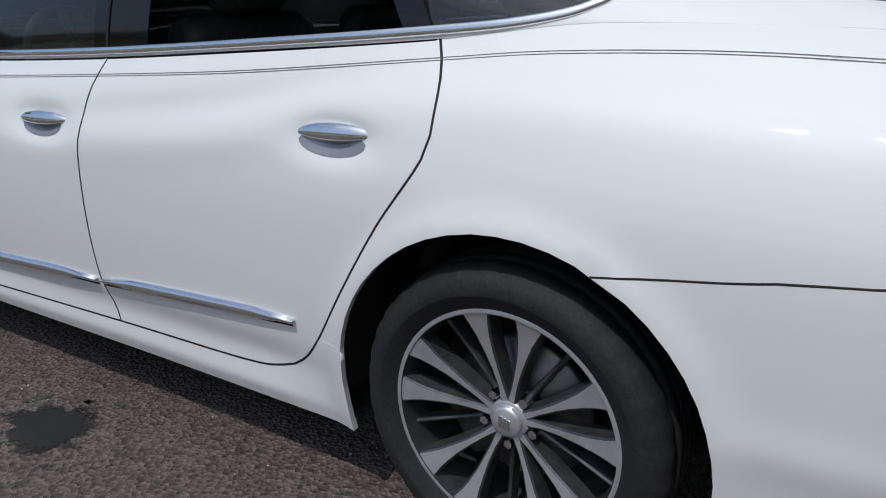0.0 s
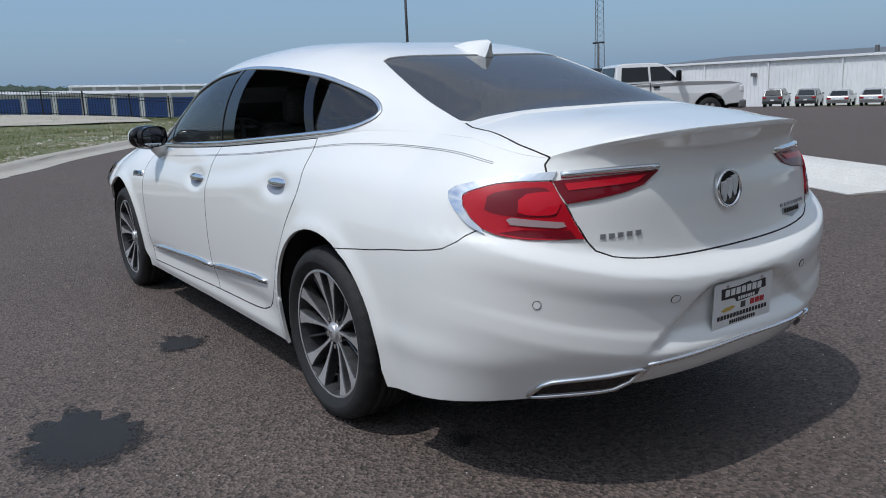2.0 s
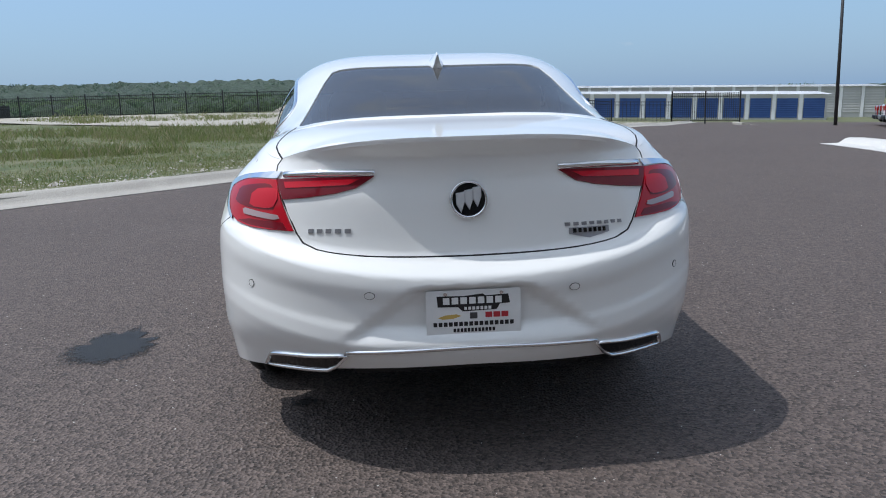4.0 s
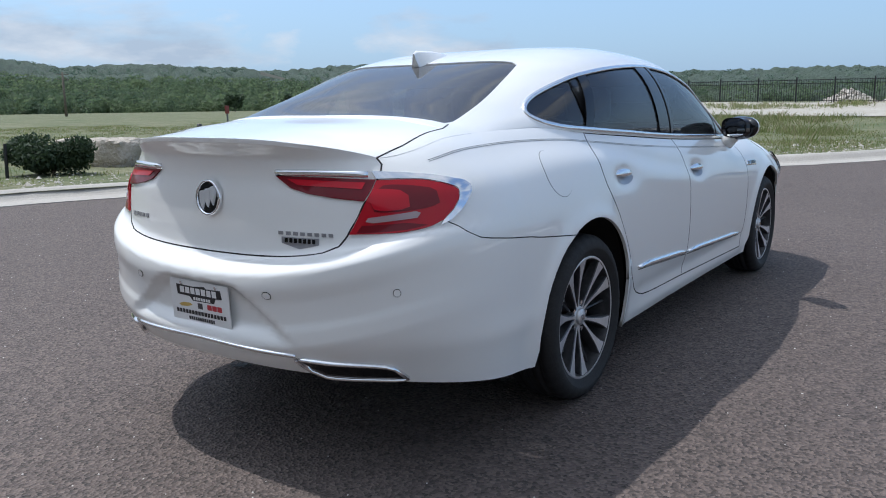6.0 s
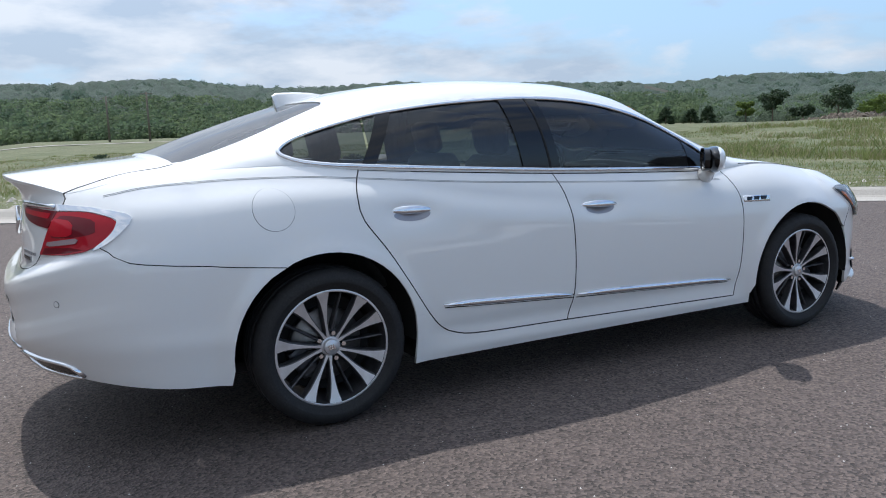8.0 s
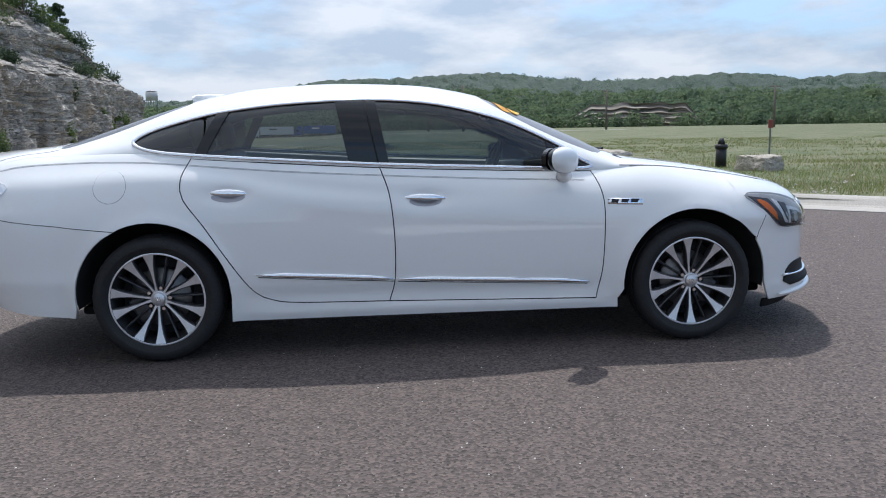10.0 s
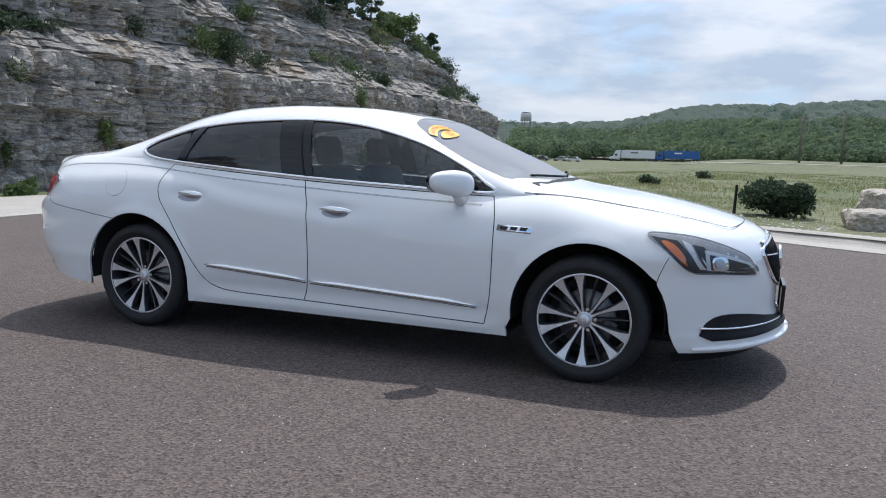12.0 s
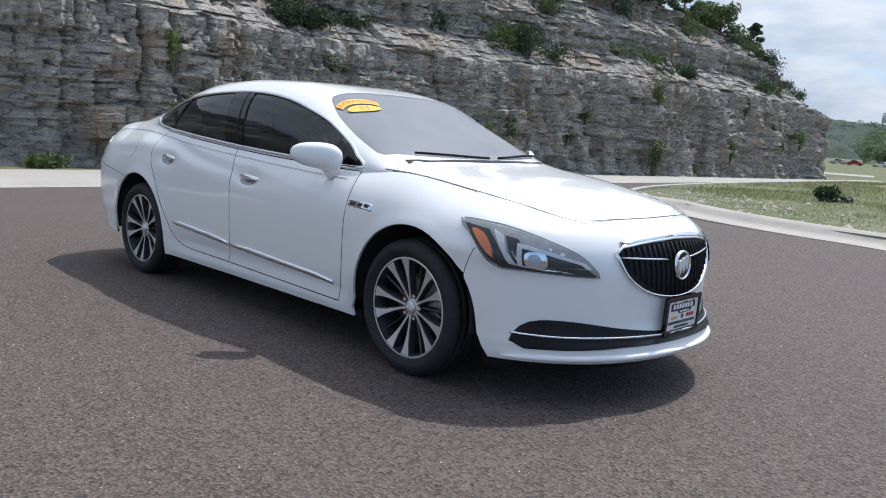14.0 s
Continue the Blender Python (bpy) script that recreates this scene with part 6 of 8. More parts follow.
def leaf_cloud(verts, faces, centre, size, count, leaf, rng, flat=0.0):
    """Adds many small leaf blades round a centre, denser towards the outside."""
    gen = np.random.default_rng(rng.randrange(1 << 30))
    unit = lambda v: v / np.linalg.norm(v, axis=1)[:, None]
    c = np.array(centre, float) + unit(gen.normal(size=(count, 3))) * gen.random((count, 1)) ** 0.45 * np.array(size, float)
    n = unit(gen.normal(size=(count, 3)) + (0, 0, 0.4))
    t = unit(np.cross(n, gen.normal(size=(count, 3))))
    b = np.cross(n, t) * 0.45
    s = leaf * gen.uniform(0.6, 1.4, (count, 1))
    i = len(verts)
    verts += np.stack([c - t * s, c - b * s, c + t * s, c + b * s], 1).reshape(-1, 3).tolist()
    faces += (np.arange(count * 4).reshape(-1, 4) + i).tolist()


def bush(name, x, y, z, size, mat, label, seed, count=500, leaf=0.05, category="bush", group=""):
    rng = random.Random(seed)
    root = thing(name, label, category, group, (x, y, z))
    verts, faces = [], []
    for _ in range(9):
        c = (rng.uniform(-0.55, 0.55) * size[0], rng.uniform(-0.55, 0.55) * size[1], rng.uniform(0.3, 0.75) * size[2])
        s = rng.uniform(0.35, 0.55)
        leaf_cloud(verts, faces, c, [d * s for d in size[:2]] + [size[2] * s * 0.8], count // 9, leaf, rng)
    mesh_object("foliage", verts, faces, mat, root, smooth=False)
    bm = bmesh.new()
    for k in range(6):
        a = rng.uniform(0, 6.28)
        cylinder(bm, (0, 0, 0), (math.cos(a) * size[0] * 0.4, math.sin(a) * size[1] * 0.4, size[2] * 0.6), 0.03 * size[2], 0.008, 5)
    tagged(part("woody_base", bm, BARK, root), kind="stuff")
    return root


def tree(name, x, y, z, height, spread, mat, label, seed, conifer=False, leaf=0.3, count=900, group=""):
    """A tapered trunk with limbs and a crown of many leaf clumps."""
    rng = random.Random(seed)
    root = thing(name, label, "tree", group, (x, y, z))
    bm = bmesh.new()
    cylinder(bm, (0, 0, -0.3), (0, 0, height * 0.85), height * 0.028, height * 0.008, 8)
    limbs = []
    for k in range(14 if conifer else 9):
        h = height * ((0.06 + 0.86 * k / 14) if conifer else rng.uniform(0.18, 0.75))
        a = k * 2.4 + rng.uniform(-0.3, 0.3)
        reach = spread * ((1 - h / height) * 1.05 + 0.08 if conifer else rng.uniform(0.5, 0.95))
        tip = Vector((math.cos(a) * reach, math.sin(a) * reach, h + (0.05 if conifer else 0.25) * height * rng.uniform(0.4, 1)))
        cylinder(bm, (0, 0, h), tip, height * 0.010, height * 0.003, 5)
        limbs.append(tip)
    part("trunk", bm, BARK, root)
    verts, faces = [], []
    for tip in limbs:
        s = spread * (0.38 if conifer else rng.uniform(0.38, 0.55))
        leaf_cloud(verts, faces, tip * 0.85 + Vector((0, 0, tip.z * 0.15)), (s, s, s * (0.55 if conifer else 0.75)), count // len(limbs), leaf, rng)
    leaf_cloud(verts, faces, (0, 0, height * (0.88 if conifer else 0.78)), (spread * (0.2 if conifer else 0.55), spread * (0.2 if conifer else 0.55), height * 0.13), count // 8, leaf, rng)
    mesh_object("crown", verts, faces, mat, root, smooth=False)
    return root


# plants on and at the foot of the cut
rng = random.Random(21)
for k in range(58):
    y = rng.uniform(2, 68)
    second = y > 22 and rng.random() < 0.45
    h = rng.choice([6.9, 7.4, 8.0]) if not second else rng.uniform(9.8, 11.2)
    rise = cut_top(y) - slope(cut_x(y), y)
    if h > rise - 0.3:
        h, second = rise, rise > 9
    big = 1.0 + 0.6 * (y > 28)
    bush("ledge_bush", cut_x(y) - 0.06 * h - 0.5 - 2.4 * min(max((h - 6.3) / 1.7, 0), 1) - 1.6 * min(max((h - 9.6) / 1.5, 0), 1), y, slope(cut_x(y), y) + h - 0.6, (rng.uniform(0.6, 1.1) * big, rng.uniform(0.7, 1.7) * big, rng.uniform(0.6, 1.3) * big), rng.choice([CEDAR, CEDAR, CEDAR, LEAF]), "dark scrub growing on a rock ledge", 100 + k, 900, 0.085, group="scrub on the rock cut")
for k in range(20):
    y = rng.uniform(9, 66)
    h = rng.uniform(0.6, 5.2)
    bush("creeper", cut_x(y) + rock_face(y, h) - 0.06 * h, y, slope(cut_x(y), y) + h - 0.8, (0.45, rng.uniform(0.35, 0.9), rng.uniform(0.8, 2.2)), rng.choice([LEAF, LEAF_LIGHT]), "green creeper hanging on the rock face", 200 + k, 420, 0.075, "creeper", "creepers on the rock face")
for k in range(34):
    y = rng.uniform(22, 67)
    conifer = rng.random() < 0.65
    tree("rim_tree", cut_x(y) - 4.4 - rng.uniform(0, 3.0), y, cut_top(y) - 0.3, rng.uniform(2.0, 3.6) * (1.6 if y < 50 else 1.0), rng.uniform(0.9, 1.6), CEDAR if conifer else LEAF, "dark cedar on the rim of the rock cut", 300 + k, conifer, 0.13, 1500, group="cedars on the rim")
for k, (y, h, mat) in enumerate(((12.2, 3.4, LEAF), (11.0, 2.6, LEAF), (11.5, 1.6, LEAF_LIGHT), (13.4, 1.3, LEAF_LIGHT), (12.4, 1.2, LEAF), (15.8, 1.5, LEAF), (9.5, 0.7, LEAF), (6.5, 0.6, LEAF), (3.5, 0.6, LEAF), (18, 0.9, LEAF), (22, 0.8, LEAF), (28, 3.0, LEAF), (41, 2.6, LEAF), (0.5, 0.5, LEAF), (-3, 0.5, LEAF))):
    bush("foot_bush", cut_x(y) + 1.1, y, slope(cut_x(y), y) - 0.1, (0.75, 0.8 + 0.2 * (h < 2), h), mat, "green creeper and weeds at the foot of the rock", 400 + k, 700, 0.10, group="weeds under the rock cut")

# wooded hills: canopy of many crowns on rising ground
ridge = curve([(-60, 0.2), (-25, 0.3), (-15, 0.55), (-9, 0.95), (-4, 1.3), (0, 1.6), (8, 1.95), (20, 1.9), (28, 2.05), (31, 2.4), (41, 2.7), (47, 2.35), (49, 2.55), (55, 2.7), (60, 2.6), (64, 3.1), (72, 2.95), (77, 3.25), (81, 3.6), (86, 3.45), (91, 3.25), (95, 2.9), (99, 2.05), (103, 1.9), (110, 2.1), (130, 2.2), (180, 1.6), (240, 0.5), (295, 0.12), (330, 0.15)])


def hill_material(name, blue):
    """Tree-covered slopes; haze put into the colour makes the farther ridges a cooler, bluer green."""
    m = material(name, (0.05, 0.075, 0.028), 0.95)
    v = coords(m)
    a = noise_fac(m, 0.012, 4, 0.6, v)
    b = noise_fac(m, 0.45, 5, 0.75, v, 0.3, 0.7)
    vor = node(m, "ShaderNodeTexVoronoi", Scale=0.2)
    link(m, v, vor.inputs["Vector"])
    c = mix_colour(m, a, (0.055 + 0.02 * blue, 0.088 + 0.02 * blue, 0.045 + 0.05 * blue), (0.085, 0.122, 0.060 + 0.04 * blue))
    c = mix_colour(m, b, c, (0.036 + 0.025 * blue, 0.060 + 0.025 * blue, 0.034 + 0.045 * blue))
    # shade between the crowns, put into the colour
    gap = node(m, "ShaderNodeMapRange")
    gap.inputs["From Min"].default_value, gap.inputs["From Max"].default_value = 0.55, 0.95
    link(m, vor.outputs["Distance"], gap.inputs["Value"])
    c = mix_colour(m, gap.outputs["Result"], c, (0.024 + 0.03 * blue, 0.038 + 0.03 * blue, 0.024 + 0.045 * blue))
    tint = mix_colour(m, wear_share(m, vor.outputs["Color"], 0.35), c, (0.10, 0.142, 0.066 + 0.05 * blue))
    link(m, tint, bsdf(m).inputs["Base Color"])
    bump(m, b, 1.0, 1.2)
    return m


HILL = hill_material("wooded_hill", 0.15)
HILL_HAZED = hill_material("far_wooded_hill", 0.55)


def hills(name, label, a0, a1, step, r0, r1, rows, share, foot, crown_size, seed):
    verts, faces = [], []
    angles = np.arange(a0, a1 + step / 2, step)
    for a in angles:
        ca, sa = math.cos(math.radians(a)), math.sin(math.radians(a))
        for k in range(rows):
            t = k / (rows - 1)
            r = r0 + (r1 - r0) * t
            x, y = r * ca, r * sa
            rise = (r * math.tan(math.radians(max(ridge(a), 0.4))) * share) * min(1, t * 1.15) ** 0.9
            d = noise.voronoi((x / crown_size, y / crown_size, seed))[0][0]
            big = noise.noise((x / 90, y / 90, seed)) * 0.10 * rise
            top = crown_size * 0.75 * max(0, 1 - d * 1.25) ** 0.6 if t > 0.0 else 0
            verts.append((x, y, foot + rise + big + top))
    for i in range(len(angles) - 1):
        faces += [[i * rows + k, i * rows + k + 1, (i + 1) * rows + k + 1, (i + 1) * rows + k] for k in range(rows - 1)]
    tagged(mesh_object(name, verts, faces, HILL_HAZED if r0 > 450 else HILL), label, "hills", kind="structure")


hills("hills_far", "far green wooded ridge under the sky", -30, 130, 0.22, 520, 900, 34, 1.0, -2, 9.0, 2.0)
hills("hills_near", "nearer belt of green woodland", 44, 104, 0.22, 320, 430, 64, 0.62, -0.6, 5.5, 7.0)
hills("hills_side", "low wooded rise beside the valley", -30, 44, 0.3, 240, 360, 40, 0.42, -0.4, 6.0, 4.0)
# ring out of view, added so that reflections have a horizon
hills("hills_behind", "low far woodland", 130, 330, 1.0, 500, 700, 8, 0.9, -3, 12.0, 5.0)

# single crowns of the woods in front of and on the nearer slopes
def woodland(name, label, a0, a1, r0, r1, share, foot, count, size, mat, seed):
    """Many leafy crowns of their own outline standing on a wooded slope, as one mass."""
    gen = np.random.default_rng(seed)
    quads = 110
    u = gen.normal(size=(quads, 3))
    u = u / np.linalg.norm(u, axis=1)[:, None] * gen.random((quads, 1)) ** 0.4
    n = gen.normal(size=(quads, 3))
    n /= np.linalg.norm(n, axis=1)[:, None]
    t = np.cross(n, gen.normal(size=(quads, 3)))
    t /= np.linalg.norm(t, axis=1)[:, None]
    b = np.cross(n, t)
    s = 0.15 * gen.uniform(0.6, 1.4, (quads, 1))
    shape = np.stack([u - t * s, u - b * s * 0.7, u + t * s, u + b * s * 0.7], 1).reshape(-1, 3)
    out = []
    for _ in range(count):
        a, k = gen.uniform(a0, a1), gen.random()
        r = r0 + (r1 - r0) * k
        rise = r * math.tan(math.radians(max(ridge(a), 0.4))) * share * min(1, k * 1.15) ** 0.9
        h = size * gen.uniform(0.6, 1.25)
        w, turn = h * gen.uniform(0.42, 0.68), gen.uniform(0, 6.28)
        x, y = shape[:, 0] * w, shape[:, 1] * w
        place = np.stack([x * math.cos(turn) - y * math.sin(turn), x * math.sin(turn) + y * math.cos(turn), (shape[:, 2] + 0.75) * h * 0.55], 1)
        out.append(place + (r * math.cos(math.radians(a)), r * math.sin(math.radians(a)), foot + rise))
    verts = np.concatenate(out)
    faces = np.arange(len(verts)).reshape(-1, 4).tolist()
    tagged(mesh_object(name, verts.tolist(), faces, mat, smooth=False), label, "woods", kind="stuff")


# leaf greens paled and blued to paint in the haze of distance
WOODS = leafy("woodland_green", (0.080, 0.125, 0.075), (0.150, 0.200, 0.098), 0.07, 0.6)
WOODS_HAZED = leafy("far_woodland_green", (0.105, 0.160, 0.120), (0.140, 0.195, 0.135), 0.05, 0.45)
woodland("valley_woods", "green belt of broadleaf trees along the valley", 44, 106, 300, 430, 0.62, -1.2, 2600, 6.0, WOODS, 1)
woodland("side_woods", "green trees on the low rise beside the valley", -30, 44, 240, 358, 0.42, -1.0, 1600, 4.8, WOODS, 2)
woodland("ridge_woods", "trees along the far wooded ridge", -30, 130, 540, 890, 1.0, -4.0, 3600, 7.5, WOODS_HAZED, 3)

QUARRY = mottled("brown_quarry_rock", (0.27, 0.235, 0.195), (0.19, 0.168, 0.14), 0.15, 0.95, stretch=(1, 1, 4))
# old quarry face on the hillside and a pale road notch
verts, faces = [], []
cols = np.linspace(66, 77, 60)
for a in cols:
    for k in range(16):
        t = k / 15
        r = 308 + 8 * t + (1.5 if k % 3 else 0) + 2 * noise.noise((a * 0.7, k * 0.5, 0))
        ht = (9.5 + 1.6 * noise.noise((a * 0.9, 0, 0))) * min(max((a - 66) / 1.5, 0), 1) * min(max((77 - a) / 3.0, 0), 1)
        verts.append((r * math.cos(math.radians(a)), r * math.sin(math.radians(a)), -0.6 + ht * t))
for i in range(len(cols) - 1):
    faces += [[i * 16 + k, i * 16 + k + 1, (i + 1) * 16 + k + 1, (i + 1) * 16 + k] for k in range(15)]
tagged(mesh_object("quarry_face", verts, faces, QUARRY, smooth=False), "brown layered rock face on the far hillside", "cliff", kind="structure")
verts, faces = [], []
for k in range(9):
    t = k / 8
    a, r = 47.9 - 2.6 * t, 518
    for dz in (0, 2.2):
        verts.append((r * math.cos(math.radians(a)), r * math.sin(math.radians(a)), 21.5 - 5.5 * t + dz * (1 - 0.5 * t)))
faces = [[2 * k, 2 * k + 2, 2 * k + 3, 2 * k + 1] for k in range(8)]
tagged(mesh_object("hill_road", verts, faces, CONCRETE), "pale road climbing the far hill", "road", kind="structure")

# single dark trees in the valley
for k, (a, r, h, w, con) in enumerate(((39.3, 236, 8.6, 3.4, False), (35.3, 232, 9.5, 4.2, False), (46.3, 238, 4.8, 2.4, True), (44.6, 238, 4.1, 2.2, True), (43.5, 237, 4.8, 2.3, True), (41.0, 237, 5.6, 2.3, False), (30.0, 232, 6.0, 3.4, False), (33.2, 232, 5.6, 3.4, False), (50.0, 238, 4.6, 3.0, False), (37.4, 236, 4.2, 3.0, False))):
    x, y = r * math.cos(math.radians(a)), r * math.sin(math.radians(a))
    tree("valley_tree", x, y, slope(x, y), h, w, LEAF_LIGHT if k in (5, 7) else CEDAR, "dark green tree standing in the valley field", 500 + k, con, 0.42, 1500, group="valley trees")
for k, (a, r, h, w) in enumerate(((-39.5, 120, 4.2, 3.5), (-41.6, 122, 4.8, 4.5), (-43.2, 120, 5.6, 4.2), (-44.8, 124, 4.2, 3.5), (-47.5, 130, 4.0, 4.0))):
    x, y = r * math.cos(math.radians(a)), r * math.sin(math.radians(a))
    tree("lot_tree", x, y, slope(x, y), (h + 1.6) * 0.8, w * 0.8, LEAF, "leafy green tree behind the dealer's lot", 530 + k, False, 0.34, 1500, group="trees behind the lot")


def boulder(x, y, sx, sy, sz, seed, mat=None):
    bm = bmesh.new()
    bmesh.ops.create_icosphere(bm, subdivisions=4, radius=1)
    for v in bm.verts:
        p = v.co.copy()
        m = max(abs(p.x), abs(p.y), abs(p.z))
        p = p.lerp(p / m * 0.85, 0.65)
        d = 0.16 * noise.noise(p * 1.3 + Vector((seed, 0, 0))) + 0.06 * noise.noise(p * 4 + Vector((seed, 0, 0))) + 0.025 * noise.noise(p * 11 + Vector((seed, 3, 0)))
        p *= 1 + d
        v.co = (p.x * sx, p.y * sy, (p.z + 0.6) * sz)
    bm.transform(Matrix.Rotation(seed * 1.7, 4, "Z"))
    ob = part("boulder", bm, mat or BOULDER, None, "", False)
    ob.location = (x, y, slope(x, y) + 0.06)
    return tagged(ob, "pale weathered limestone boulder lying in the grass", "boulder", "boulders")


boulder(4.85, 12.05, 0.60, 0.52, 0.40, 2)
boulder(4.15, 9.30, 0.55, 0.42, 0.24, 1)
boulder(8.5, 12.2, 0.52, 0.42, 0.27, 3)
boulder(5.6, 14.7, 0.55, 0.45, 0.34, 4)
bush("round_bush", 2.8, 10.9, 0.08, (0.80, 0.70, 0.66), CEDAR, "dense dark green rounded bush by the kerb", 77, 9000, 0.040)
for k, (x, y) in enumerate(((-2.0, 15.5), (-1.0, 24.0), (0.5, 34.0))):
    bush("field_bush", x, y, slope(x, y) + 0.05, (0.5, 0.4, 0.4), CEDAR, "small dark bush in the rough field", 80 + k, 500, 0.06, group="field bushes")


def rubble(name, cx, cy, rx, ry, h, count, size, seed, label, mat):
    rng = random.Random(seed)
    verts, faces = [], []
    for _ in range(count):
        a, d = rng.uniform(0, 6.28), rng.random() ** 0.6
        x, y = cx + rx * d * math.cos(a), cy + ry * d * math.sin(a)
        z = slope(x, y) + 0.1 + h * (1 - d) * rng.uniform(0.3, 1.0)
        s = size * rng.uniform(0.4, 1.2)
        i = len(verts)
        for q in ((1, 0, 0), (0, 1, 0), (-1, 0, 0), (0, -1, 0), (0, 0, 0.8), (0, 0, -0.8)):
            verts.append((x + s * (q[0] + rng.uniform(-0.3, 0.3)), y + s * (q[1] + rng.uniform(-0.3, 0.3)), z + s * (q[2] + rng.uniform(-0.2, 0.2))))
        faces += [[i, i + 1, i + 4], [i + 1, i + 2, i + 4], [i + 2, i + 3, i + 4], [i + 3, i, i + 4], [i + 1, i, i + 5], [i + 2, i + 1, i + 5], [i + 3, i + 2, i + 5], [i, i + 3, i + 5]]
    tagged(mesh_object(name, verts, faces, mat, smooth=False), label, "rubble", kind="stuff")


PALE_STONE = mottled("pale_rubble", (0.50, 0.46, 0.40), (0.36, 0.33, 0.29), 2, 0.9)
rubble("rubble_pile", 66, 7.6, 3.0, 2.0, 1.2, 320, 0.22, 1, "pile of pale broken rock behind the fence", PALE_STONE)
rubble("rubble_pile", 66, 3.4, 2.6, 2.0, 1.25, 320, 0.22, 2, "pile of pale broken rock behind the fence", PALE_STONE)
rubble("spoil_heap", 78, 52, 8, 3, 1.0, 260, 0.5, 3, "grey-brown spoil heap at the far field edge", BARK)

# stones and grass of the verge
rng = random.Random(31)
kerb_pts = spline([(x, y) for x, y in KERB[3:]], 0.3)
verts, faces, gv, gf, tv, tf = [], [], [], [], [], []
for k in range(5200):
    p = kerb_pts[rng.randrange(len(kerb_pts) - 40)]
    d = 0.4 + abs(rng.gauss(0, 1.0)) * 1.6
    x, y = p[0] + d * rng.uniform(0.5, 1.0), p[1] + d * rng.uniform(0.5, 1.0)
    s = rng.uniform(0.008, 0.03) if rng.random() < 0.97 else rng.uniform(0.04, 0.09)
    z = slope(x, y) + 0.11 + 0.06 * noise.noise((x * 0.35, y * 0.35, 0))
    i = len(verts)
    for q in ((1, 0, 0), (0, 1, 0), (-1, 0, 0), (0, -1, 0), (0.1, 0.1, 0.7)):
        verts.append((x + s * (q[0] + rng.uniform(-0.3, 0.3)), y + s * (q[1] + rng.uniform(-0.3, 0.3)), z + s * q[2]))
    faces += [[i, i + 1, i + 4], [i + 1, i + 2, i + 4], [i + 2, i + 3, i + 4], [i + 3, i, i + 4]]
tagged(mesh_object("verge_stones", verts, faces, PALE_STONE, smooth=False), "pale stones scattered along the verge", "stones", kind="stuff")


def blade(vs, fs, x, y, z, h, w, lean):
    a = rng.uniform(0, 6.28)
    dx, dy = math.cos(a) * w, math.sin(a) * w
    lx, ly = rng.gauss(0, lean), rng.gauss(0, lean)
    i = len(vs)
    vs += [(x - dx, y - dy, z), (x + dx, y + dy, z), (x + lx * h * 0.5 + dx * 0.6, y + ly * h * 0.5 + dy * 0.6, z + h * 0.6), (x + lx * h, y + ly * h, z + h)]
    fs += [[i, i + 1, i + 2], [i, i + 2, i + 3]]


verge_ring = np.array(verge, float)
n = 0
while n < 13000:
    a, r = math.radians(rng.uniform(-18, 118)), 6 + 46 * rng.random() ** 1.3
    x, y = 3 + r * math.cos(a), r * math.sin(a)
    if not inside(verge_ring, (x - 0.7, y - 0.7)):
        continue
    patch = noise.noise((x * 0.16, y * 0.16, 7))
    if patch < -0.15 and rng.random() < 0.8:
        continue
    n += 1
    z = slope(x, y) + 0.08 + 0.06 * noise.noise((x * 0.35, y * 0.35, 0))
    tall = 15 < r and 5 < math.degrees(a) < 45 and patch > 0.0
    size = rng.uniform(0.16, 0.4) if tall else rng.uniform(0.04, 0.12)
    for _ in range(13):
        ox, oy = rng.gauss(0, 0.22), rng.gauss(0, 0.22)
        if rng.random() < 0.7:
            blade(gv, gf, x + ox, y + oy, z, size * rng.uniform(0.6, 1.2), 0.0035 + 0.0004 * r, 0.35)
        else:
            blade(tv, tf, x + ox, y + oy, z, size * rng.uniform(0.6, 1.3), 0.003 + 0.0004 * r, 0.35)
GREEN_BLADE = leafy("green_grass_blade", (0.15, 0.19, 0.06), (0.22, 0.25, 0.09), 0.6, 0.5)
DRY_BLADE = leafy("dry_grass_blade", (0.36, 0.32, 0.19), (0.28, 0.25, 0.14), 0.6, 0.5)
tagged(mesh_object("grass", gv, gf, GREEN_BLADE, smooth=False), "rough green grass of the verge", "grass", kind="stuff")
tagged(mesh_object("dry_grass", tv, tf, DRY_BLADE, smooth=False), "dry straw-coloured grass of the verge", "grass", kind="stuff")

# ---- buildings, fence, poles ----
def metal_material(name, a, b, pitch):
    m = material(name, a, 0.45)
    v = coords(m)
    c = mix_colour(m, noise_fac(m, 0.4, 4, 0.6, v), a, b)
    link(m, c, bsdf(m).inputs["Base Color"])
    return m


WHITE_METAL = metal_material("white_metal_siding", (0.86, 0.87, 0.88), (0.78, 0.79, 0.80), 0.3)
TAN_METAL = metal_material("pale_grey_metal", (0.50, 0.50, 0.49), (0.44, 0.44, 0.43), 0.3)
BLUE_DOOR = mottled("blue_roller_door", (0.035, 0.095, 0.30), (0.028, 0.075, 0.25), 0.8, 0.5)
FENCE_BLACK = mottled("black_fence_paint", (0.012, 0.012, 0.013), (0.02, 0.02, 0.021), 6, 0.5)
GREY_STEEL = mottled("grey_galvanised", (0.22, 0.22, 0.22), (0.17, 0.17, 0.17), 3, 0.5, metal=0.6)
DARK_STEEL = mottled("dark_pole_steel", (0.03, 0.03, 0.032), (0.045, 0.044, 0.044), 3, 0.5)
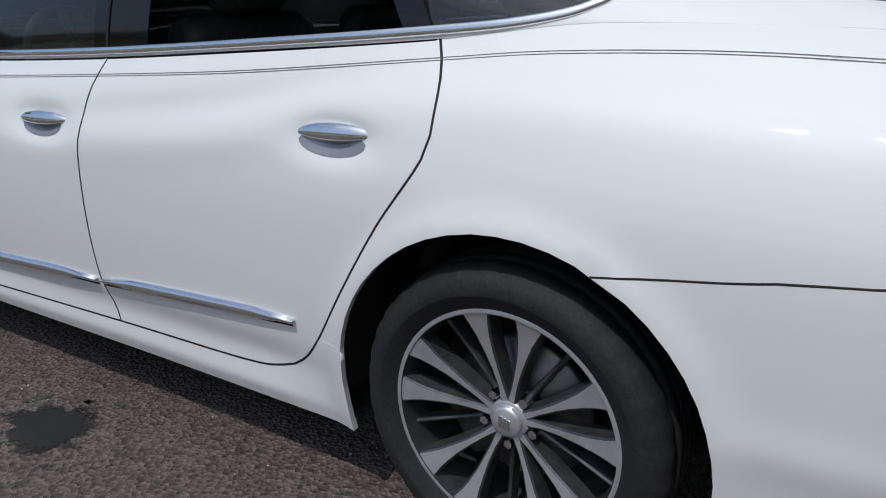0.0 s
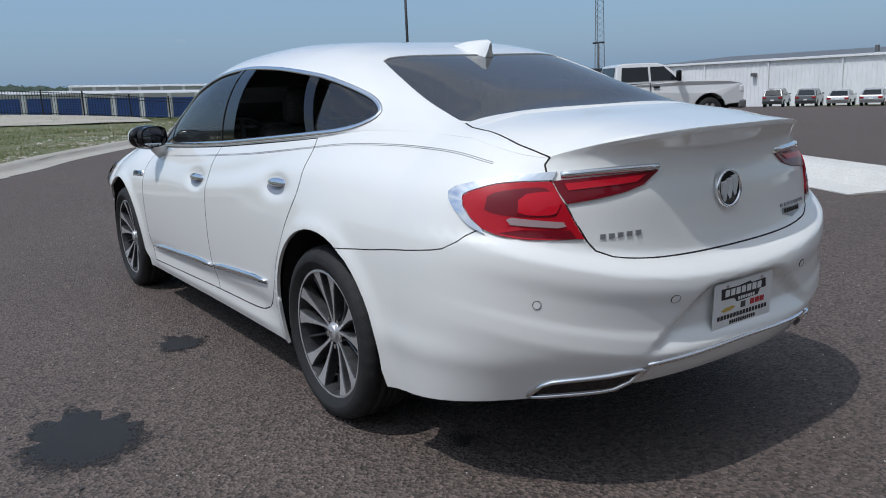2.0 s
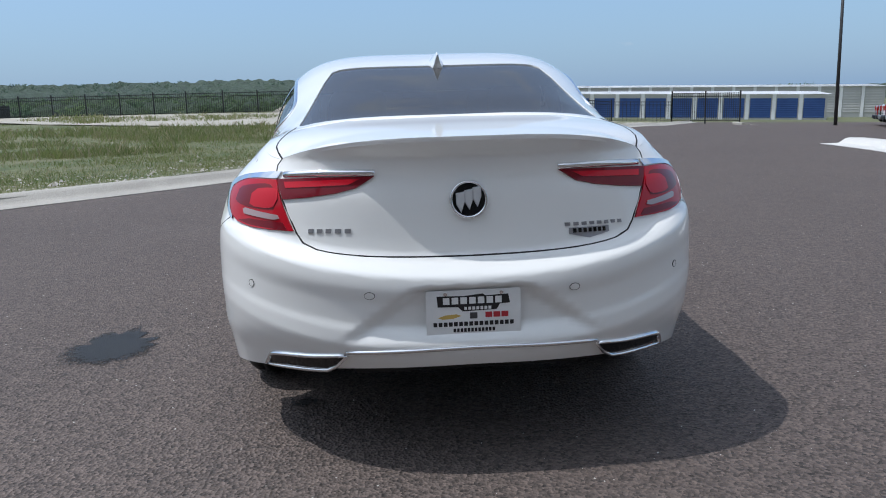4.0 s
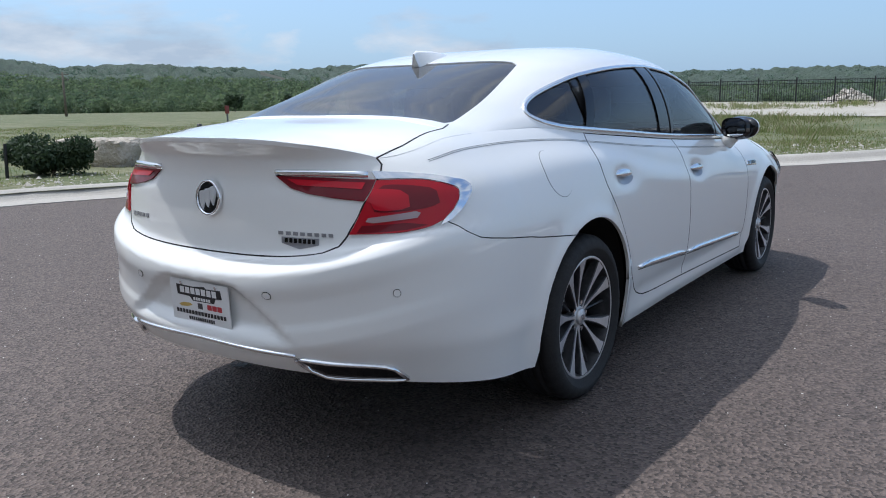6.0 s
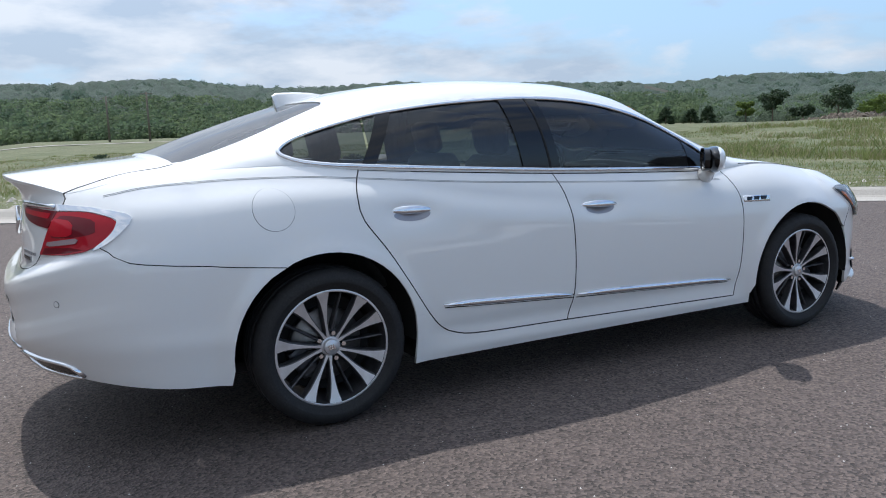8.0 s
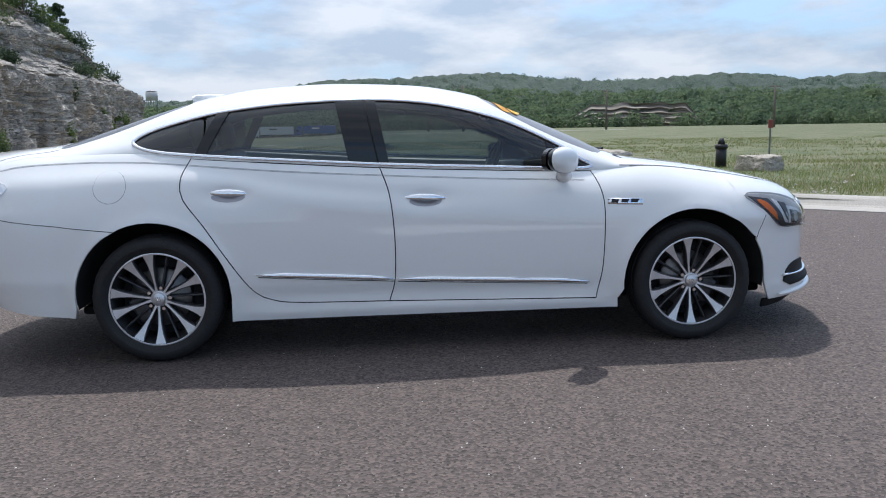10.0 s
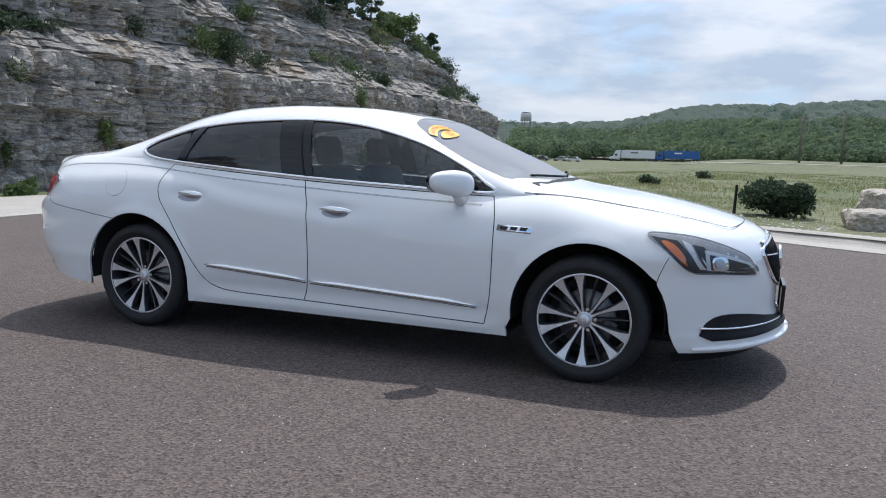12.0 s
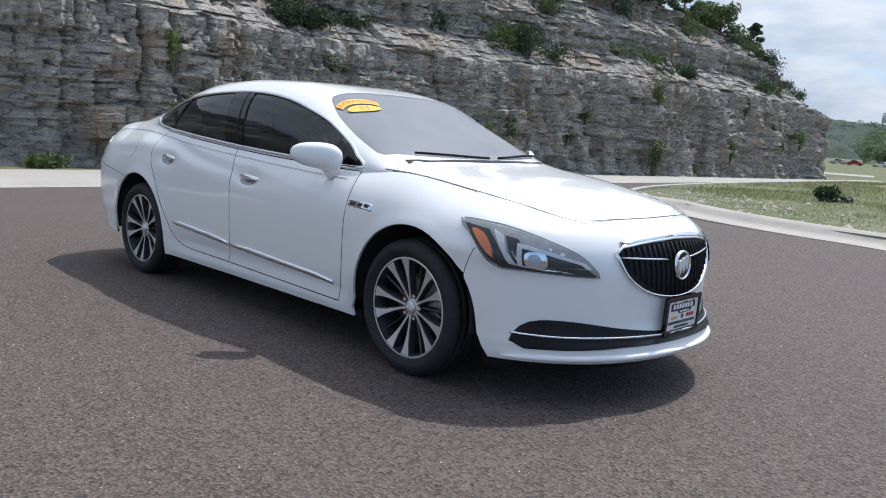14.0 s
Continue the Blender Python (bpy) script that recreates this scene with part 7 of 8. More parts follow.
WOOD_POLE = mottled("weathered_pole_wood", (0.16, 0.14, 0.11), (0.12, 0.10, 0.08), 2, 0.9)


def storage_row(ax, ay, bx, by, eave, doors, label, blue=True, depth=9.0, z=None, fall=0.0):
    """A long low storage building: wall, roof, pilasters and roller doors, front from a to b."""
    L = math.hypot(bx - ax, by - ay)
    base = (slope(ax, ay) + slope(bx, by)) / 2 if z is None else z
    root = thing("storage_building", label, "building", "storage buildings", (ax, ay, base))
    root.rotation_euler = (0, fall, math.atan2(by - ay, bx - ax))
    part("wall", box(bmesh.new(), (0, 0.0, -1.0), (L, depth, eave), 0.02), TAN_METAL, root)
    bm = bmesh.new()
    v = [bm.verts.new(q) for q in ((-0.3, -0.35, eave), (L + 0.3, -0.35, eave), (L + 0.3, depth / 2, eave + 0.35), (-0.3, depth / 2, eave + 0.35), (L + 0.3, depth + 0.3, eave), (-0.3, depth + 0.3, eave))]
    bm.faces.new((v[0], v[1], v[2], v[3]))
    bm.faces.new((v[3], v[2], v[4], v[5]))
    bmesh.ops.solidify(bm, geom=bm.faces[:], thickness=0.16)
    part("roof", bm, WHITE_METAL, root)
    w = L / doors
    for k in range(doors):
        x = (k + 0.5) * w
        bm = bmesh.new()
        last = None
        for j in range(19):
            pair = [bm.verts.new((x + d * w * 0.39, -0.03 - 0.025 * (j % 2), 0.05 + (eave - 0.5) * j / 18)) for d in (-1, 1)]
            if last:
                bm.faces.new((last[0], last[1], pair[1], pair[0]))
            last = pair
        part("roller_door", bm, BLUE_DOOR if blue else TAN_METAL, root, "blue roller door" if blue else "")
        part("pilaster", box(bmesh.new(), (k * w - w * 0.07, -0.10, -0.5), (k * w + w * 0.07, -0.03, eave), 0.01), WHITE_METAL, root)
    return root


storage_row(87.5, -1.6, 77.5, -48, 2.6, 17, "long pale storage building with blue roller doors", z=-0.05, fall=0.030)
storage_row(106, -18, 95, -66, 3.55, 18, "taller grey storage building behind the first", False, 10, z=-0.35, fall=0.026)


def warehouse():
    root = thing("warehouse", "long white metal warehouse with ribbed walls", "building", "", (57.5, -71, slope(40, -71)))
    root.rotation_euler = (0, 0, math.pi)
    L, H = 90, 4.5
    bm = bmesh.new()
    n = int(L / 0.45)
    for k in range(n):
        x0 = k * L / n
        a = [bm.verts.new((x0 + d, y, z)) for z in (-1.5, H) for d, y in ((0, 0), (0.30, 0), (0.34, -0.05), (0.41, -0.05), (0.45, 0))]
        for i in range(4):
            bm.faces.new((a[i], a[i + 1], a[i + 6], a[i + 5]))
    part("siding", bm, WHITE_METAL, root, "ribbed white siding")
    part("wall", box(bmesh.new(), (0.02, 0.02, -1.5), (L, 30, H - 0.02), 0), WHITE_METAL, root)
    part("gutter", box(bmesh.new(), (-0.2, -0.28, H - 0.06), (L + 0.2, 0.02, H + 0.16), 0.02), WHITE_METAL, root)
    bm = bmesh.new()
    v = [bm.verts.new(q) for q in ((-0.2, -0.2, H + 0.12), (L + 0.2, -0.2, H + 0.12), (L + 0.2, 15, H + 1.0), (-0.2, 15, H + 1.0), (L + 0.2, 30, H), (-0.2, 30, H))]
    bm.faces.new((v[0], v[1], v[2], v[3]))
    bm.faces.new((v[3], v[2], v[4], v[5]))
    part("roof", bm, GREY_STEEL, root)
    for k in range(1, 12):
        part("downpipe", box(bmesh.new(), (k * 7.5 - 0.07, -0.18, -1.0), (k * 7.5 + 0.07, -0.06, H), 0.01), WHITE_METAL, root)
    for x in (13.5, 30, 46):
        part("wall_lamp", box(bmesh.new(), (x - 0.25, -0.5, H - 1.5), (x + 0.25, -0.06, H - 1.15), 0.04), GREY_STEEL, root, "grey wall lamp")
    for x in (39, 41.5):
        door = part("door", box(bmesh.new(), (x - 0.5, -0.09, -0.1), (x + 0.5, -0.05, 2.1), 0.01), TAN_METAL, root)
        part("door_handle", box(bmesh.new(), (x + 0.35, -0.14, 0.95), (x + 0.42, -0.09, 1.05), 0.01), GREY_STEEL, door)
    part("roof_vent", cylinder(bmesh.new(), (24, 3, H), (24, 3, H + 0.9), 0.2, None, 10), GREY_STEEL, root)
    return root


warehouse()


def fence(name, path, height, label):
    """Black picket fence: posts and rails one by one, pickets as one part."""
    root = thing(name, label, "fence")
    p = spline(path, 2.4)
    verts, faces = [], []
    def bar(a, b, r):
        i = len(verts)
        d = np.array(b) - np.array(a)
        if abs(d[2]) > 0.5:
            o = [(-r, -r, 0), (r, -r, 0), (r, r, 0), (-r, r, 0)]
        else:
            o = [(0, -r, -r), (0, r, -r), (0, r, r), (0, -r, r)]
        verts.extend([tuple(np.array(e) + np.array(q)) for e in (a, b) for q in o])
        faces.extend([[i + k, i + (k + 1) % 4, i + 4 + (k + 1) % 4, i + 4 + k] for k in range(4)])
    for i in range(len(p)):
        z = slope(*p[i]) + 0.05
        bm = box(bmesh.new(), (p[i][0] - 0.045, p[i][1] - 0.045, z - 0.2), (p[i][0] + 0.045, p[i][1] + 0.045, z + height + 0.12), 0.008)
        part("post", bm, FENCE_BLACK, root)
        if i + 1 == len(p):
            break
        q = p[i + 1]
        zq = slope(*q) + 0.05
        n = 16
        for k in range(1, n):
            t = k / n
            x, y = p[i] + (q - p[i]) * t
            zz = z + (zq - z) * t
            if name == "gate":
                part("picket", box(bmesh.new(), (x - 0.013, y - 0.013, zz + 0.1), (x + 0.013, y + 0.013, zz + height), 0), FENCE_BLACK, root)
            else:
                bar((x, y, zz + 0.1), (x, y, zz + height), 0.013)
        for h in (0.2, height - 0.28, height - 0.06):
            if name == "gate":
                part("rail", cylinder(bmesh.new(), (p[i][0], p[i][1], z + h), (q[0], q[1], zq + h), 0.025, None, 6), FENCE_BLACK, root)
            else:
                bar((p[i][0], p[i][1], z + h), (q[0], q[1], zq + h), 0.02)
    if name == "gate":
        return root
    ob = mesh_object("picket_infill", verts, faces, FENCE_BLACK, root, smooth=False)
    tagged(ob, kind="stuff")
    return root


fence("picket_fence", [(58, 30), (53, 14), (52, 2), (53, -9), (53.3, -17), (52.9, -21.5)], 1.6, "long black metal picket fence along the field")
fence("gate", [(52.9, -21.5), (50.2, -25.5)], 2.2, "black metal sliding gate across the road")
fence("side_fence", [(95, 45), (76, 40), (58, 30)], 1.9, "black metal fence beyond the field")


def pole(name, x, y, r0, r1, h, mat, label, category, head=None):
    z = slope(x, y)
    root = thing(name, label, category, "", (x, y, z))
    part("shaft", cylinder(bmesh.new(), (0, 0, -0.3), (0, 0, h), r0, r1, 10), mat, root, "", True)
    if head == "lamp":
        for s in (-1, 1):
            part("lamp_head", box(bmesh.new(), (s * 0.3 - 0.2, -0.12, h - 0.08), (s * 0.3 + 0.2, 0.12, h + 0.04), 0.03), mat, root)
    if head == "cross":
        for dz in (0.3, 1.1):
            part("crossarm", box(bmesh.new(), (-1.1, -0.06, h - dz - 0.1), (1.1, 0.06, h - dz), 0.01), mat, root)
        for k in range(5):
            part("insulator", cylinder(bmesh.new(), (-1.0 + 0.5 * k, 0, h - 0.3), (-1.0 + 0.5 * k, 0, h - 0.1), 0.05, 0.03, 6), GREY_STEEL, root)
    return root


pole("light_pole", 42.8, -28.3, 0.11, 0.08, 11, DARK_STEEL, "tall slim dark light pole of the lot", "pole", "lamp")
pole("lot_lamp", 37.5, -41.5, 0.08, 0.06, 5.1, DARK_STEEL, "dark steel lot lamp on a post", "lamp", "lamp")
pole("utility_pole", 90, -71, 0.18, 0.12, 6.3, WOOD_POLE, "weathered wooden utility pole with crossarms", "pole", "cross")
pole("valley_pole", 12, 164, 0.24, 0.16, 9.0, WOOD_POLE, "weathered wooden utility pole in the valley", "pole", "cross")
pole("valley_pole", 19, 160, 0.24, 0.16, 9.6, WOOD_POLE, "weathered wooden utility pole in the valley", "pole", "cross")
for x, y in ((43.6, 140), (70, 128)):
    pole("valley_pole", x, y, 0.24, 0.16, 7.5, WOOD_POLE, "weathered wooden utility pole in the valley", "pole", "cross")


def lattice_mast(x, y, h, w):
    root = thing("lattice_mast", "tall grey lattice radio mast behind the lot", "mast", "", (x, y, -3))
    for k in range(3):
        a = 2 * math.pi * k / 3
        part("leg", cylinder(bmesh.new(), (w * math.cos(a), w * math.sin(a), 0), (w * 0.45 * math.cos(a), w * 0.45 * math.sin(a), h), 0.09, 0.06, 6), GREY_STEEL, root)
    bm = bmesh.new()
    n = 34
    for j in range(n):
        for k in range(3):
            a, b = 2 * math.pi * k / 3, 2 * math.pi * (k + 1) / 3
            s0, s1 = w * (1 - 0.55 * j / n), w * (1 - 0.55 * (j + 1) / n)
            cylinder(bm, (s0 * math.cos(a), s0 * math.sin(a), h * j / n), (s1 * math.cos(b), s1 * math.sin(b), h * (j + 1) / n), 0.035, None, 4, False)
    part("bracing", bm, GREY_STEEL, root)


lattice_mast(134, -143, 48, 1.5)


def water_tower(x, y, z, s):
    root = thing("water_tower", "grey water tower on legs beyond the wooded ridge", "water tower", "", (x, y, z))
    part("tank", cylinder(bmesh.new(), (0, 0, 14 * s), (0, 0, 22 * s), 5.5 * s, None, 20), TAN_METAL, root, "", True)
    part("tank_roof", cylinder(bmesh.new(), (0, 0, 22 * s), (0, 0, 23.5 * s), 5.6 * s, 0.5, 20), GREY_STEEL, root, "", True)
    for k in range(6):
        a = math.pi * k / 3
        part("leg", cylinder(bmesh.new(), (5 * s * math.cos(a), 5 * s * math.sin(a), 0), (4.8 * s * math.cos(a), 4.8 * s * math.sin(a), 14 * s), 0.35 * s, None, 6), GREY_STEEL, root)


water_tower(-134, 500, 11, 0.65)

# marker post and utility pedestal in the verge
post = thing("utility_pedestal", "dark green utility pedestal standing in the verge", "pedestal", "", (8.5, 14.2, 0.05))
part("body", cylinder(bmesh.new(), (0, 0, 0), (0, 0, 0.55), 0.14, 0.13, 14), FENCE_BLACK, post, "", True)
part("collar", cylinder(bmesh.new(), (0, 0, 0.50), (0, 0, 0.60), 0.165, 0.15, 14), FENCE_BLACK, post, "", True)
part("cap", cylinder(bmesh.new(), (0, 0, 0.60), (0, 0, 0.76), 0.10, 0.05, 12), FENCE_BLACK, post, "", True)
post = thing("marker_post", "grey marker post with a small dark red sign", "post", "", (10.4, 15.4, 0.05))
part("stake", cylinder(bmesh.new(), (0, 0, 0), (0, 0, 1.05), 0.025, None, 8), GREY_STEEL, post)
part("sign", box(bmesh.new(), (-0.06, -0.03, 0.98), (0.06, 0.03, 1.20), 0.015), material("dark_red_sign", (0.22, 0.05, 0.04), 0.6), post)
post = thing("dark_stake", "short dark stake beside the bush", "post", "", (2.05, 10.85, 0.05))
part("stake", cylinder(bmesh.new(), (0, 0, 0), (0.02, 0, 0.62), 0.03, 0.025, 8), FENCE_BLACK, post)

# ---- other vehicles ----
LAMP_RED = material("small_red_lamp", (0.35, 0.01, 0.012), 0.15, 0.0, Coat_Weight=1.0)
VEHICLE_GLASS = material("dark_vehicle_glass", (0.012, 0.014, 0.016), 0.04)
PAINTS = {name: material(name + "_paint", colour, 0.3, metal, Coat_Weight=0.8, Coat_Roughness=0.05) for name, colour, metal in (("white", (0.74, 0.74, 0.74), 0), ("black", (0.012, 0.012, 0.014), 0.2), ("red", (0.30, 0.012, 0.016), 0.2), ("grey", (0.10, 0.105, 0.11), 0.5), ("silver", (0.45, 0.46, 0.47), 0.6))}


def extrude_profile(name, profile, half, mat, parent, taper=None, bevel=0.03, label=""):
    """A side profile (x, z) given width; taper maps z to a narrower half-width."""
    bm = bmesh.new()
    rings = []
    for s in (-1, 1):
        rings.append([bm.verts.new((x, s * (taper(x, z) if taper else half), z)) for x, z in profile])
    n = len(profile)
    bm.faces.new(rings[0][::-1] if False else rings[0])
    bm.faces.new(rings[1][::-1])
    for i in range(n):
        j = (i + 1) % n
        bm.faces.new((rings[0][j], rings[0][i], rings[1][i], rings[1][j]))
    bmesh.ops.recalc_face_normals(bm, faces=bm.faces)
    if bevel:
        bmesh.ops.bevel(bm, geom=bm.edges[:], offset=bevel, segments=2, affect="EDGES", profile=0.6)
    return part(name, bm, mat, parent, label)


def simple_wheel(parent, x, y, r, width, side):
    bm = bmesh.new()
    lathe(bm, [(r * 0.62, -width / 2), (r * 0.95, -width / 2), (r, -width * 0.35), (r, width * 0.35), (r * 0.95, width / 2), (r * 0.62, width / 2)], 28)
    bm.transform(Matrix.Translation((x, y, r)))
    w = part("wheel", bm, RUBBER, parent, "", True)
    bm = bmesh.new()
    o = side * width * 0.42
    lathe(bm, [(r * 0.64, o), (r * 0.58, o * 0.8), (0, o * 0.7)], 24)
    bm.transform(Matrix.Translation((x, y, r)))
    rim = part("rim", bm, DARK_ALLOY, w, "", True)
    bm = bmesh.new()
    for k in range(6):
        box(bm, (0.02, -0.02, -0.045 * r / 0.4), (r * 0.6, 0.02, 0.045 * r / 0.4), 0.005, Matrix.Translation((x, y + side * width * 0.40, r)) @ Matrix.Rotation(k * math.pi / 3, 4, "Y"))
    part("spokes", bm, MACHINED, rim)


def pickup(colour, label, at, turn, group="pickups in the dealer's row"):
    """A full-size crew-cab pickup, nose to +x of its own, origin under its middle."""
    paint = PAINTS[colour]
    t = thing("pickup_truck", label, "pickup truck", group, at)
    t.rotation_euler = (0, 0, turn)
    def arches(x0, x1, z0):
        out = []
        for ax in (1.98, -2.02):
            out.append([(ax + 0.55 * math.cos(a), 0.42 + 0.55 * math.sin(a)) for a in np.linspace(0.25, math.pi - 0.25, 9)])
        return out
    fa, ra = arches(0, 0, 0)
    lower = [(3.05, 0.62), (3.12, 0.75), (3.14, 1.10), (3.05, 1.26), (2.6, 1.34), (1.25, 1.38), (-1.05, 1.30), (-3.06, 1.32), (-3.12, 1.25), (-3.12, 0.68)]
    lower = lower + [(-2.6, 0.60)] + ra[::-1] + [(-1.4, 0.52), (1.35, 0.52)] + fa[::-1] + [(2.6, 0.60)]
    extrude_profile("body", lower, 1.0, paint, t, lambda x, z: 1.0 - 0.05 * max(0, (z - 0.9)) - 0.10 * max(0, x - 2.4), 0.02)
    cab = [(1.30, 1.36), (0.55, 1.90), (0.30, 1.98), (-0.75, 1.99), (-1.0, 1.94), (-1.12, 1.34)]
    extrude_profile("cab", cab, 0.9, paint, t, lambda x, z: 0.95 - 0.28 * max(0, z - 1.36), 0.03)
    for s in (-1, 1):
        for x0, x1, x2, x3 in ((0.95, 0.05, 0.05, 0.50), (-0.02, -0.92, -0.86, -0.02)):
            bm = bmesh.new()
            q = [(x0, 1.42), (x1, 1.42), (x2, 1.86), (x3, 1.86)]
            bm.faces.new([bm.verts.new((x, s * (0.955 - 0.28 * (z - 1.36) + 0.012), z)) for x, z in q])
            part("side_window", bm, VEHICLE_GLASS, t)
        part("door_handle", box(bmesh.new(), (0.12, s * 0.985 - 0.02, 1.20), (0.32, s * 0.985 + 0.02, 1.25), 0.008), GLOSS_BLACK, t)
        part("door_handle", box(bmesh.new(), (-0.80, s * 0.985 - 0.02, 1.20), (-0.60, s * 0.985 + 0.02, 1.25), 0.008), GLOSS_BLACK, t)
        part("door_joint", box(bmesh.new(), (0.0, s * 0.99 - 0.012, 0.6), (0.02, s * 0.99 + 0.012, 1.36), 0), UNDER, t)
        part("door_joint", box(bmesh.new(), (-1.02, s * 0.99 - 0.012, 0.6), (-1.0, s * 0.99 + 0.012, 1.34), 0), UNDER, t)
        part("tow_mirror", box(bmesh.new(), (0.82, s * 1.12 - 0.11, 1.38), (0.95, s * 1.12 + 0.11, 1.72), 0.04), GLOSS_BLACK, t)
        part("tail_lamp", box(bmesh.new(), (-3.15, s * 0.90 - 0.09, 0.98), (-3.0, s * 0.90 + 0.09, 1.27), 0.02), LAMP_RED, t, "red tail lamp")
        part("headlamp", box(bmesh.new(), (2.98, s * 0.80 - 0.14, 0.98), (3.13, s * 0.80 + 0.14, 1.16), 0.02), BOWL, t)
        part("side_step", box(bmesh.new(), (-1.3, s * 0.92 - 0.09, 0.44), (1.3, s * 0.92 + 0.09, 0.50), 0.02), BLACK_PLASTIC, t)
        for ax in (1.98, -2.02):
            simple_wheel(t, ax, s * 0.86, 0.415, 0.27, s)
            bm = bmesh.new()
            lathe(bm, [(0.53, s * 0.1), (0.53, -s * 0.25), (0, -s * 0.25)], 24)
            bm.transform(Matrix.Translation((ax, s * 0.84, 0.45)))
            part("wheel_well", bm, UNDER, t)
    bm = bmesh.new()
    bm.faces.new([bm.verts.new(q) for q in ((-1.135, -0.72, 1.42), (-1.135, 0.72, 1.42), (-1.035, 0.66, 1.88), (-1.035, -0.66, 1.88))])
    part("rear_window", bm, VEHICLE_GLASS, t)
    bm = bmesh.new()
    bm.faces.new([bm.verts.new(q) for q in ((1.235, 0.84, 1.43), (1.235, -0.84, 1.43), (0.63, -0.76, 1.87), (0.63, 0.76, 1.87))])
    part("windscreen", bm, VEHICLE_GLASS, t)
    part("tailgate_joint", box(bmesh.new(), (-3.135, -0.78, 0.80), (-3.118, 0.78, 0.82), 0), UNDER, t)
    part("rear_bumper", box(bmesh.new(), (-3.30, -0.98, 0.48), (-3.02, 0.98, 0.70), 0.05), BLACK_PLASTIC if colour != "white" else GREY_STEEL, t, "dark rear bumper")
    part("front_bumper", box(bmesh.new(), (2.95, -0.96, 0.45), (3.22, 0.96, 0.72), 0.06), GREY_STEEL, t)
    part("grille", box(bmesh.new(), (3.08, -0.62, 0.78), (3.16, 0.62, 1.14), 0.02), GLOSS_BLACK, t)
    part("bed_floor", box(bmesh.new(), (-3.0, -0.85, 1.325), (-1.15, 0.85, 1.335), 0), UNDER, t)
    part("chassis", box(bmesh.new(), (-2.9, -0.6, 0.30), (2.8, 0.6, 0.55), 0.03), UNDER, t)
    return t


heading = math.atan2(-0.866, -0.5)
first = Vector((15.2, -15.6, 0)) + 3.15 * Vector((math.cos(heading), math.sin(heading), 0))
row = Vector((math.cos(heading + math.pi / 2), math.sin(heading + math.pi / 2), 0))
made = {}
for k, colour in enumerate(("white", "black", "white", "white", "black", "red", "white", "white", "red", "white", "black", "red")):
    p = first + row * 3.0 * k + (Vector((0.25, 0.4, 0)) if k else Vector())
    z = slope(p.x, p.y)
    if colour not in made:
        made[colour] = pickup(colour, {"white": "white crew-cab pickup truck parked in a row", "black": "black crew-cab pickup truck parked in a row", "red": "dark red crew-cab pickup truck parked in a row"}[colour], (p.x, p.y, z), heading)
    else:
        copy_thing(made[colour], Matrix.Translation((p.x, p.y, z)) @ Matrix.Rotation(heading, 4, "Z"))
for k, colour in enumerate(("white", "black", "white", "red", "black")):
    x, y = 10.7 - 4.2 * k, -40.9 + 0.9 * k
    copy_thing(made[colour], Matrix.Translation((x, y, slope(x, y))) @ Matrix.Rotation(radians(-9), 4, "Z"))


def parked_car(name, colour, label, at, turn, roof, tall):
    """A smaller parked car or crossover, nose to +x."""
    paint = PAINTS[colour]
    t = thing(name, label, "car", "cars by the warehouse", at)
    t.rotation_euler = (0, 0, turn)
    hip = 0.92 + 0.18 * tall
    lower = [(2.25, 0.35), (2.32, 0.6), (2.15, 0.78 + 0.15 * tall), (1.1, hip - 0.04), (-1.6, hip), (-2.2, hip - 0.02), (-2.3, 0.6), (-2.22, 0.32)]
    extrude_profile("body", lower, 0.9, paint, t, lambda x, z: 0.90 - 0.06 * max(0, abs(x) - 1.5), 0.05)
    cab = [(1.05, hip - 0.06), (0.30, roof - 0.04), (-0.2, roof), (-1.1 - 0.6 * tall, roof - 0.06), (-1.75 - 0.35 * tall, hip - 0.06)]
    extrude_profile("cabin", cab, 0.8, paint, t, lambda x, z: 0.84 - 0.30 * max(0, z - hip), 0.05)
    for s in (-1, 1):
        bm = bmesh.new()
        q = [(0.80, hip + 0.03), (-1.45 - 0.4 * tall, hip + 0.03), (-1.0 - 0.6 * tall, roof - 0.13), (0.25, roof - 0.11)]
        bm.faces.new([bm.verts.new((x, s * (0.85 - 0.30 * max(0, z - hip) + 0.006), z)) for x, z in q])
        part("side_window", bm, VEHICLE_GLASS, t)
        part("tail_lamp", box(bmesh.new(), (-2.33, s * 0.68 - 0.16, hip - 0.28), (-2.2, s * 0.68 + 0.16, hip - 0.12), 0.02), LAMP_RED, t)
        part("door_mirror", box(bmesh.new(), (0.62, s * 0.98 - 0.09, hip + 0.0), (0.75, s * 0.98 + 0.09, hip + 0.13), 0.03), paint, t)
        for ax in (1.35, -1.35):
            simple_wheel(t, ax, s * 0.78, 0.33 + 0.03 * tall, 0.22, s)
    bm = bmesh.new()
    x0, x1 = -1.70 - 0.35 * tall, -1.17 - 0.6 * tall
    bm.faces.new([bm.verts.new(q) for q in ((x0 - 0.06, -0.70, hip + 0.02), (x0 - 0.06, 0.70, hip + 0.02), (x1 - 0.06, 0.60, roof - 0.12), (x1 - 0.06, -0.60, roof - 0.12))])
    part("rear_window", bm, VEHICLE_GLASS, t)
    part("plate", box(bmesh.new(), (-2.345, -0.16, 0.62), (-2.31, 0.16, 0.74), 0.005), PLATE_WHITE, t)
    return t


